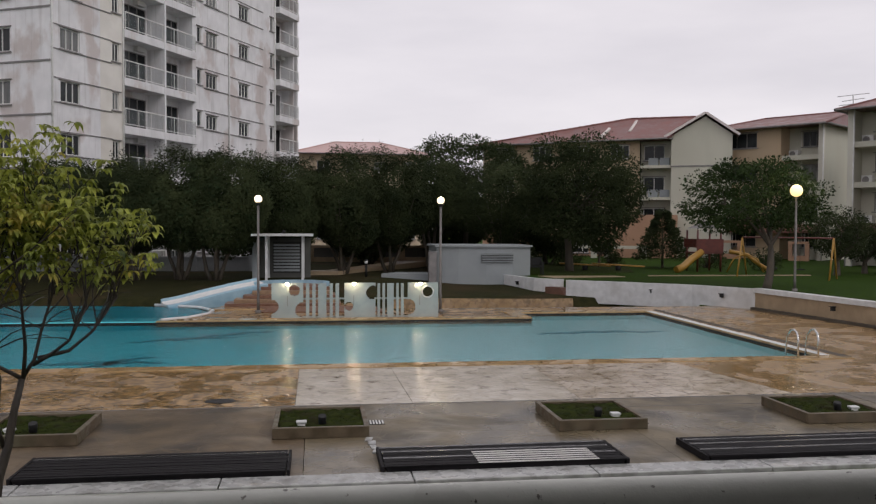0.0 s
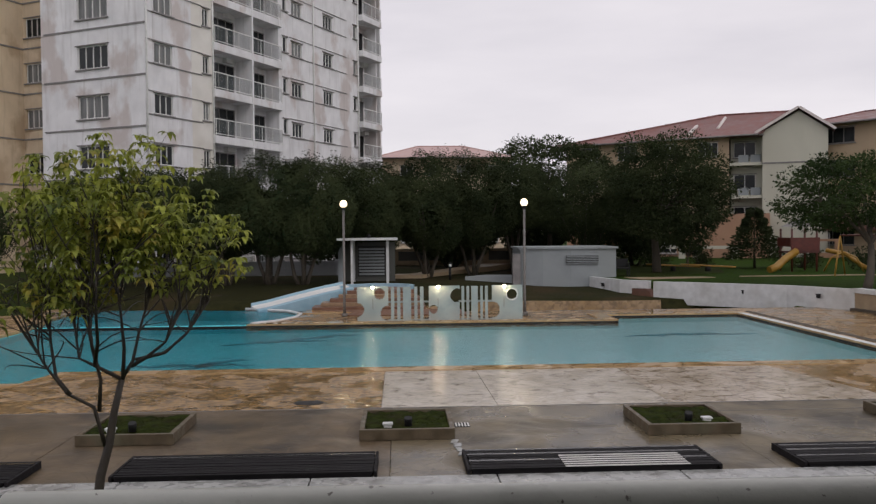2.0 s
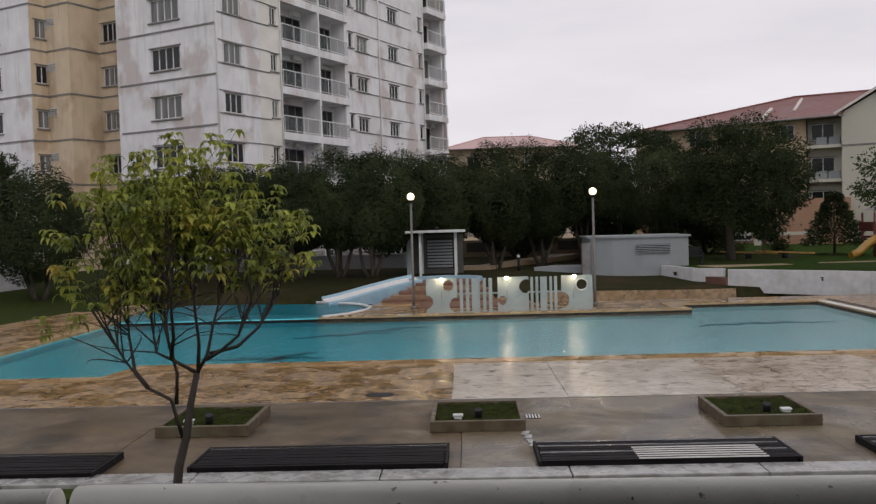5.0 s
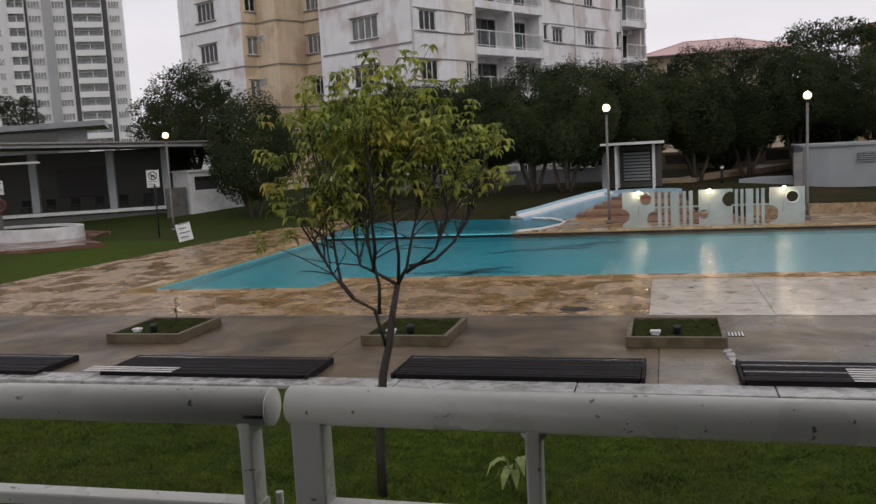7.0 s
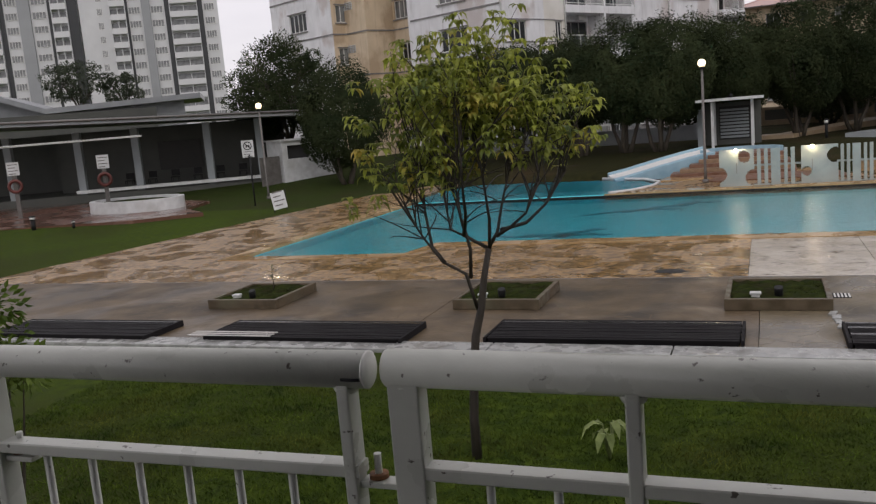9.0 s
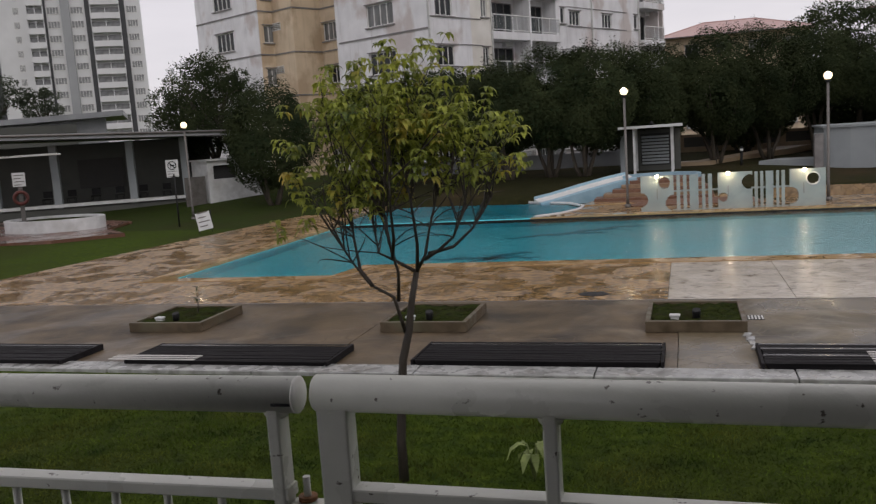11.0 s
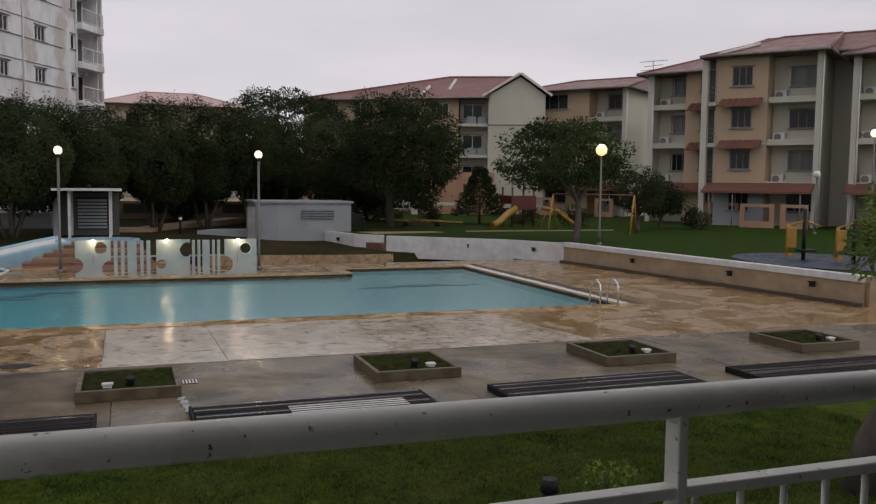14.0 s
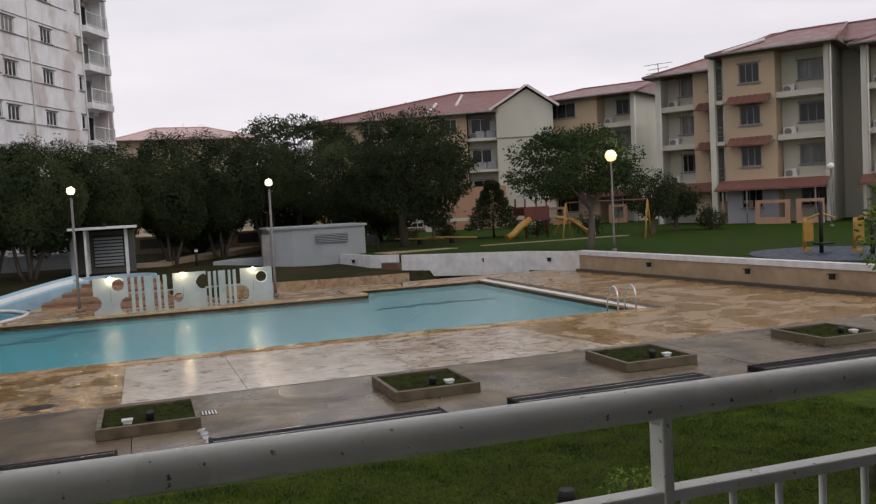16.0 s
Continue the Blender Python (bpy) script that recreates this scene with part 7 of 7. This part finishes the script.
tree(17.6, 51.5, 0.72, (17.6, 51.5), 3.4, 1.5, 1.0, "small slender garden tree", M_LEAFMID, 1800, 0.16, clumps=12, trunk=0.07)
tree(-75.0, 80.4, 0.5, (-75.0, 80.4), 13.2, 8.0, 3.5, "distant feathery tree before the high-rises", M_LEAFFAR, 7000, 0.22, clumps=34, gaps=0.8)
tree(-71.2, 83.6, 0.5, (-71.2, 83.6), 11.8, 7.0, 2.3, "distant feathery tree before the high-rises", M_LEAFFAR, 4200, 0.22, clumps=24, gaps=0.8)

pine = thing("conifer", (21.4, 50.7, 0.72), "small layered conifer beside the play tower", "tree")
part("trunk", tube([(21.4, 50.7, 0.6), (21.4, 50.7, 4.3)], [0.09, 0.02], 8), M_BARK, pine)
cs, ns, ss_ = [], [], []
for _ in range(6500):
    tier = random.randrange(6)
    zz = 1.5 + 0.5 * tier
    rmax = 1.75 - 0.27 * tier
    a, r = random.uniform(0, 6.28), rmax * math.sqrt(random.random())
    cs.append((21.4 + r * math.cos(a), 50.7 + r * math.sin(a), zz + 0.25 * (1 - r / rmax) + random.uniform(-0.28, 0.2)))
    ns.append((math.cos(a), math.sin(a), random.uniform(-0.5, 0.2)))
    ss_.append(random.uniform(0.12, 0.26))
leaf_mesh("crown", cs, ns, ss_, 0.2, M_LEAFDARK, pine)

# ---- the young tree in front of the veranda ----
yt = thing("young_tree", (-2.63, 7.2, 0), "young slender tree with yellow-green drooping leaves", "tree")
wood = bmesh.new()
random.seed(11)
tips = []
tube([(-2.63, 7.2, -0.05), (-2.63, 7.2, 0.4), (-2.61, 7.24, 0.8), (-2.58, 7.28, 1.15), (-2.52, 7.33, 1.41), (-2.48, 7.35, 1.68), (-2.42, 7.37, 1.95)], [0.050, 0.043, 0.041, 0.039, 0.036, 0.031, 0.026], 10, wood)
LOW_LIMBS = [((-2.54, 7.32, 1.36), (-2.63, 7.30, 1.73), (-2.82, 7.23, 1.86), (-2.96, 7.18, 2.08), (-3.10, 7.10, 2.38)),
        ((-2.59, 7.31, 1.69), (-2.57, 7.30, 1.96), (-2.59, 7.20, 2.2), (-2.62, 7.05, 2.6)),
        ((-2.42, 7.37, 1.95), (-2.60, 7.31, 2.07), (-2.73, 7.26, 2.15), (-2.79, 7.30, 2.5)),
        ((-2.60, 7.31, 2.07), (-2.66, 7.36, 2.24), (-2.72, 7.46, 2.5), (-2.80, 7.6, 2.85)),
        ((-2.42, 7.37, 1.95), (-2.33, 7.39, 2.10), (-2.28, 7.42, 2.35), (-2.17, 7.46, 2.75))]
HIGH_LIMBS = [((-2.34, 7.39, 2.06), (-2.20, 7.36, 2.14), (-2.03, 7.30, 2.27), (-1.88, 7.25, 2.55)),
        ((-2.31, 7.40, 2.11), (-2.08, 7.47, 2.16), (-1.90, 7.52, 2.32), (-1.72, 7.6, 2.6)),
        ((-2.41, 7.37, 1.95), (-2.37, 7.30, 2.22), (-2.36, 7.20, 2.5), (-2.36, 7.10, 2.85)),
        ((-2.80, 7.23, 1.85), (-2.92, 7.25, 2.0), (-2.98, 7.3, 2.3), (-3.02, 7.4, 2.6)),
        ((-2.60, 7.25, 2.1), (-2.52, 7.1, 2.3), (-2.46, 6.9, 2.55), (-2.40, 6.75, 2.85))]
MAIN = LOW_LIMBS + HIGH_LIMBS
ctr = Vector((-2.40, 7.28, 3.12))


def inside(e):
    rel = e - ctr
    q = math.sqrt((rel.x / (1.06 - 0.28 * max(rel.z, 0))) ** 2 + (rel.y / (1.0 - 0.28 * max(rel.z, 0))) ** 2 + (rel.z / 1.12) ** 2)
    return ctr + rel / q if q > 1 else e


for pts in MAIN:
    n = len(pts)
    tube(pts, [0.019 - 0.011 * k / (n - 1) for k in range(n)], 7, wood)
    base, end = Vector(pts[-2]), Vector(pts[-1])
    for k in range(7):
        s_ = base.lerp(end, random.uniform(0.1, 1.0))
        out = Vector((s_.x - ctr.x, s_.y - ctr.y, 0)) * 0.9 + Vector((random.gauss(0, 0.35), random.gauss(0, 0.35), random.uniform(0.2, 1.9)))
        e = inside(s_ + out.normalized() * random.uniform(0.4, 1.45))
        tw = sway(s_, e, 0.10, 5)
        tube(tw, [0.008, 0.007, 0.006, 0.0045, 0.003, 0.002], 5, wood, caps=False)
        tips.append(e)
        for j in range(2):
            f = tw[random.randint(2, 4)]
            e2 = inside(f + Vector((random.gauss(0, 0.2), random.gauss(0, 0.2), random.uniform(0.02, 0.28))))
            tube([f, f.lerp(e2, 0.5) + Vector((0, 0, 0.03)), e2], [0.004, 0.003, 0.0015], 4, wood, caps=False)
            tips.append(e2)
for k in range(9):
    s_ = Vector(MAIN[k % len(MAIN)][-1])
    e = ctr + Vector((random.gauss(0, 0.33), random.gauss(0, 0.3), random.uniform(0.55, 0.98)))
    tw = sway(s_, e, 0.10, 5)
    tube(tw, [0.009, 0.008, 0.006, 0.0045, 0.003, 0.002], 5, wood, caps=False)
    tips += [e, tw[4], tw[3] + Vector((random.gauss(0, 0.1), random.gauss(0, 0.1), 0))]
for k in range(26):
    s_ = Vector(random.choice(MAIN)[-2])
    a = random.uniform(0, 6.28)
    e = s_ + Vector((random.uniform(0.3, 0.75) * math.cos(a), random.uniform(0.3, 0.75) * math.sin(a), random.uniform(0.05, 0.4)))
    tube(sway(s_, e, 0.12, 5), [0.007, 0.006, 0.005, 0.004, 0.003, 0.0015], 5, wood, caps=False)
    if k % 6 == 0:
        tips.append(e)
part("trunk", wood, M_BARKWET, yt)
def drooping_leaves(name, leaves, material, parent):
    """Long pointed leaves that arch outwards and hang: base, direction, length, width, hang."""
    pts, fs = [], []
    for q, d, l, w, hang in leaves:
        side = d.cross(Vector((0, 0, 1))).normalized()
        spine = [q + d * l * (t - 0.30 * t * t) - Vector((0, 0, l * hang * t * t)) for t in (0.0, 0.3, 0.68, 1.0)]
        k = len(pts)
        fold = Vector((0, 0, 0.25 * w))
        pts += [spine[0], spine[1] + side * w * 0.85 + fold, spine[1], spine[1] - side * w * 0.85 + fold,
                spine[2] + side * w * 0.8 + fold, spine[2], spine[2] - side * w * 0.8 + fold, spine[3]]
        fs += [(k, k + 2, k + 1), (k, k + 3, k + 2), (k + 1, k + 2, k + 5, k + 4), (k + 2, k + 3, k + 6, k + 5), (k + 4, k + 5, k + 7), (k + 5, k + 6, k + 7)]
    me = bpy.data.meshes.new(name)
    me.from_pydata(pts, [], fs)
    me.materials.append(material)
    return place(new(name, me), parent)


bunches = [(p, 1.0) for p in tips]
for _ in range(330):
    p = random.choice(tips)
    bunches.append((ctr + (p - ctr) * random.uniform(0.5, 1.0) + Vector((random.gauss(0, 0.12), random.gauss(0, 0.12), random.gauss(0, 0.10))), 0.92))
leaves_ = []
for p, size in bunches:
    turn = random.uniform(0, 6.28)
    for tier in range(random.choice((1, 2, 2))):
        q = p - Vector((0, 0, 0.06 * tier))
        for k in range(random.randint(5, 8)):
            a = turn + 2 * math.pi * k / 7.0 + random.uniform(-0.35, 0.35)
            d = Vector((math.cos(a), math.sin(a), random.uniform(0.15, 0.7))).normalized()
            l = size * random.uniform(0.075, 0.145)
            leaves_.append((q + d * 0.01, d, l, l * random.uniform(0.17, 0.22), random.uniform(0.35, 0.95)))
drooping_leaves("crown", leaves_, M_LEAFYOUNG, yt)

# ---- shrubs near the veranda ----
def shrub(name, centre, r, n, leaf, label, material, base, trunk=0.03):
    ob = thing(name, base, label, "shrub")
    wood = bmesh.new()
    c = Vector(centre)
    cs, ns, ss_ = [], [], []
    for k in range(22):
        v = Vector((random.gauss(0, 1), random.gauss(0, 1), random.gauss(0, 1))).normalized()
        e = c + Vector((v.x * r[0], v.y * r[1], v.z * r[2])) * random.uniform(0.5, 0.95)
        tube(sway(base, e, 0.12, 5), [trunk * f for f in (1, 0.7, 0.5, 0.35, 0.2, 0.1)], 6, wood, caps=False)
        for _ in range(n // 22):
            d = Vector((random.gauss(0, 1), random.gauss(0, 1), random.gauss(0, 1))).normalized()
            cs.append(e + Vector((d.x * r[0], d.y * r[1], d.z * r[2])) * 0.4 * random.random() ** 0.5)
            ns.append(d + Vector((0, 0, random.uniform(-0.8, 0.5))))
            ss_.append(leaf * random.uniform(0.6, 1.3))
    part("stem", wood, M_BARK, ob)
    leaf_mesh("foliage", cs, ns, ss_, 0.24, material, ob, 0.2)
    return ob


shrub("shrub", (-4.85, 3.95, 1.95), (0.42, 0.42, 0.45), 1500, 0.075, "leafy green shrub beside the railing", M_LEAFBUSH, (-4.85, 3.95, 0))
big = shrub("tall_shrub", (7.85, 6.35, 2.75), (0.95, 0.85, 1.05), 15000, 0.062, "tall light-green shrub beside the veranda lawn", M_LEAFBUSH, (7.35, 6.6, 1.3), 0.05)
part("trunk", tube([(7.3, 6.7, -0.1), (7.4, 6.68, 0.5), (7.85, 6.6, 1.25), (8.1, 6.5, 2.6)], [0.22, 0.19, 0.16, 0.10], 12), M_BARK, big)
for hx, hy, hr in ((13.0, 53.5, 1.1), (16.2, 54.0, 1.2), (19.0, 53.5, 0.9), (24.2, 50.5, 1.1), (26.5, 47.5, 1.0), (31.8, 42.5, 0.8)):
    shrub("garden_shrub", (hx, hy, 1.3), (hr, hr, 0.8), 1600, 0.14, "dark clipped garden shrub before the apartments", M_LEAFDARK, (hx, hy, 0.72), 0.04)
weed = thing("broadleaf_weed", (-1.42, 7.35, 0), "pale broad-leaved weed growing in the lawn", "plant")
blades = []
for k in range(10):
    a = 2.6 + k * 2.4
    q = Vector((-1.42 + 0.05 * math.cos(a), 7.33 + 0.05 * math.sin(a), 0.24 + 0.035 * (k % 5)))
    part("stalk", tube([(-1.42, 7.33, 0.0), (-1.42 + 0.03 * math.cos(a), 7.33 + 0.03 * math.sin(a), 0.15), tuple(q)], [0.009, 0.007, 0.005], 6), M_WEED, weed)
    l = 0.24 + 0.03 * (k % 4)
    blades.append((q, Vector((math.cos(a), math.sin(a), 0.55)).normalized(), l, l * 0.15, 0.75))
drooping_leaves("foliage", blades, M_WEED, weed)
shrub("low_weed", (4.55, 7.3, 0.22), (0.3, 0.25, 0.2), 260, 0.06, "small leafy weed in the lawn", M_LEAFBUSH, (4.55, 7.3, 0), 0.008)
stub = thing("garden_bollard", (2.57, 4.75, 0), "short dark garden bollard light in the lawn", "bollard")
part("stem", tube([(2.57, 4.75, 0), (2.57, 4.75, 1.22)], 0.05, 12), M_BLACK, stub)
part("cap", tube([(2.57, 4.75, 1.22), (2.57, 4.75, 1.30)], [0.065, 0.05], 12), M_BLACK, stub)

# ---- grass blades of the near lawn ----
rng = np.random.default_rng(5)
N = 190000
x = rng.uniform(-8.5, 9.5, N)
y = rng.uniform(3.4, 10.0, N)
a = rng.uniform(0, 2 * np.pi, N)
h = rng.uniform(0.014, 0.055, N) * (0.7 + 0.5 * np.sin(x * 1.7 + 2 * np.sin(y * 1.3)) ** 2)
lean = rng.normal(0, 0.03, (N, 2))
w = 0.007
pts = np.stack([np.stack([x - w * np.cos(a), y - w * np.sin(a), 0 * x], 1), np.stack([x + w * np.cos(a), y + w * np.sin(a), 0 * x], 1), np.stack([x + lean[:, 0], y + lean[:, 1], h], 1)], 1).reshape(-1, 3)
me = bpy.data.meshes.new("grass")
me.vertices.add(len(pts))
me.vertices.foreach_set("co", pts.ravel())
me.loops.add(3 * N)
me.loops.foreach_set("vertex_index", np.arange(3 * N, dtype=np.int32))
me.polygons.add(N)
me.polygons.foreach_set("loop_start", np.arange(0, 3 * N, 3, dtype=np.int32))
me.polygons.foreach_set("loop_total", np.full(N, 3, dtype=np.int32))
me.update()
me.materials.append(M_BLADE)
tagged(new("grass", me), "short wet green grass blades on the near lawn", "grass", kind="stuff")
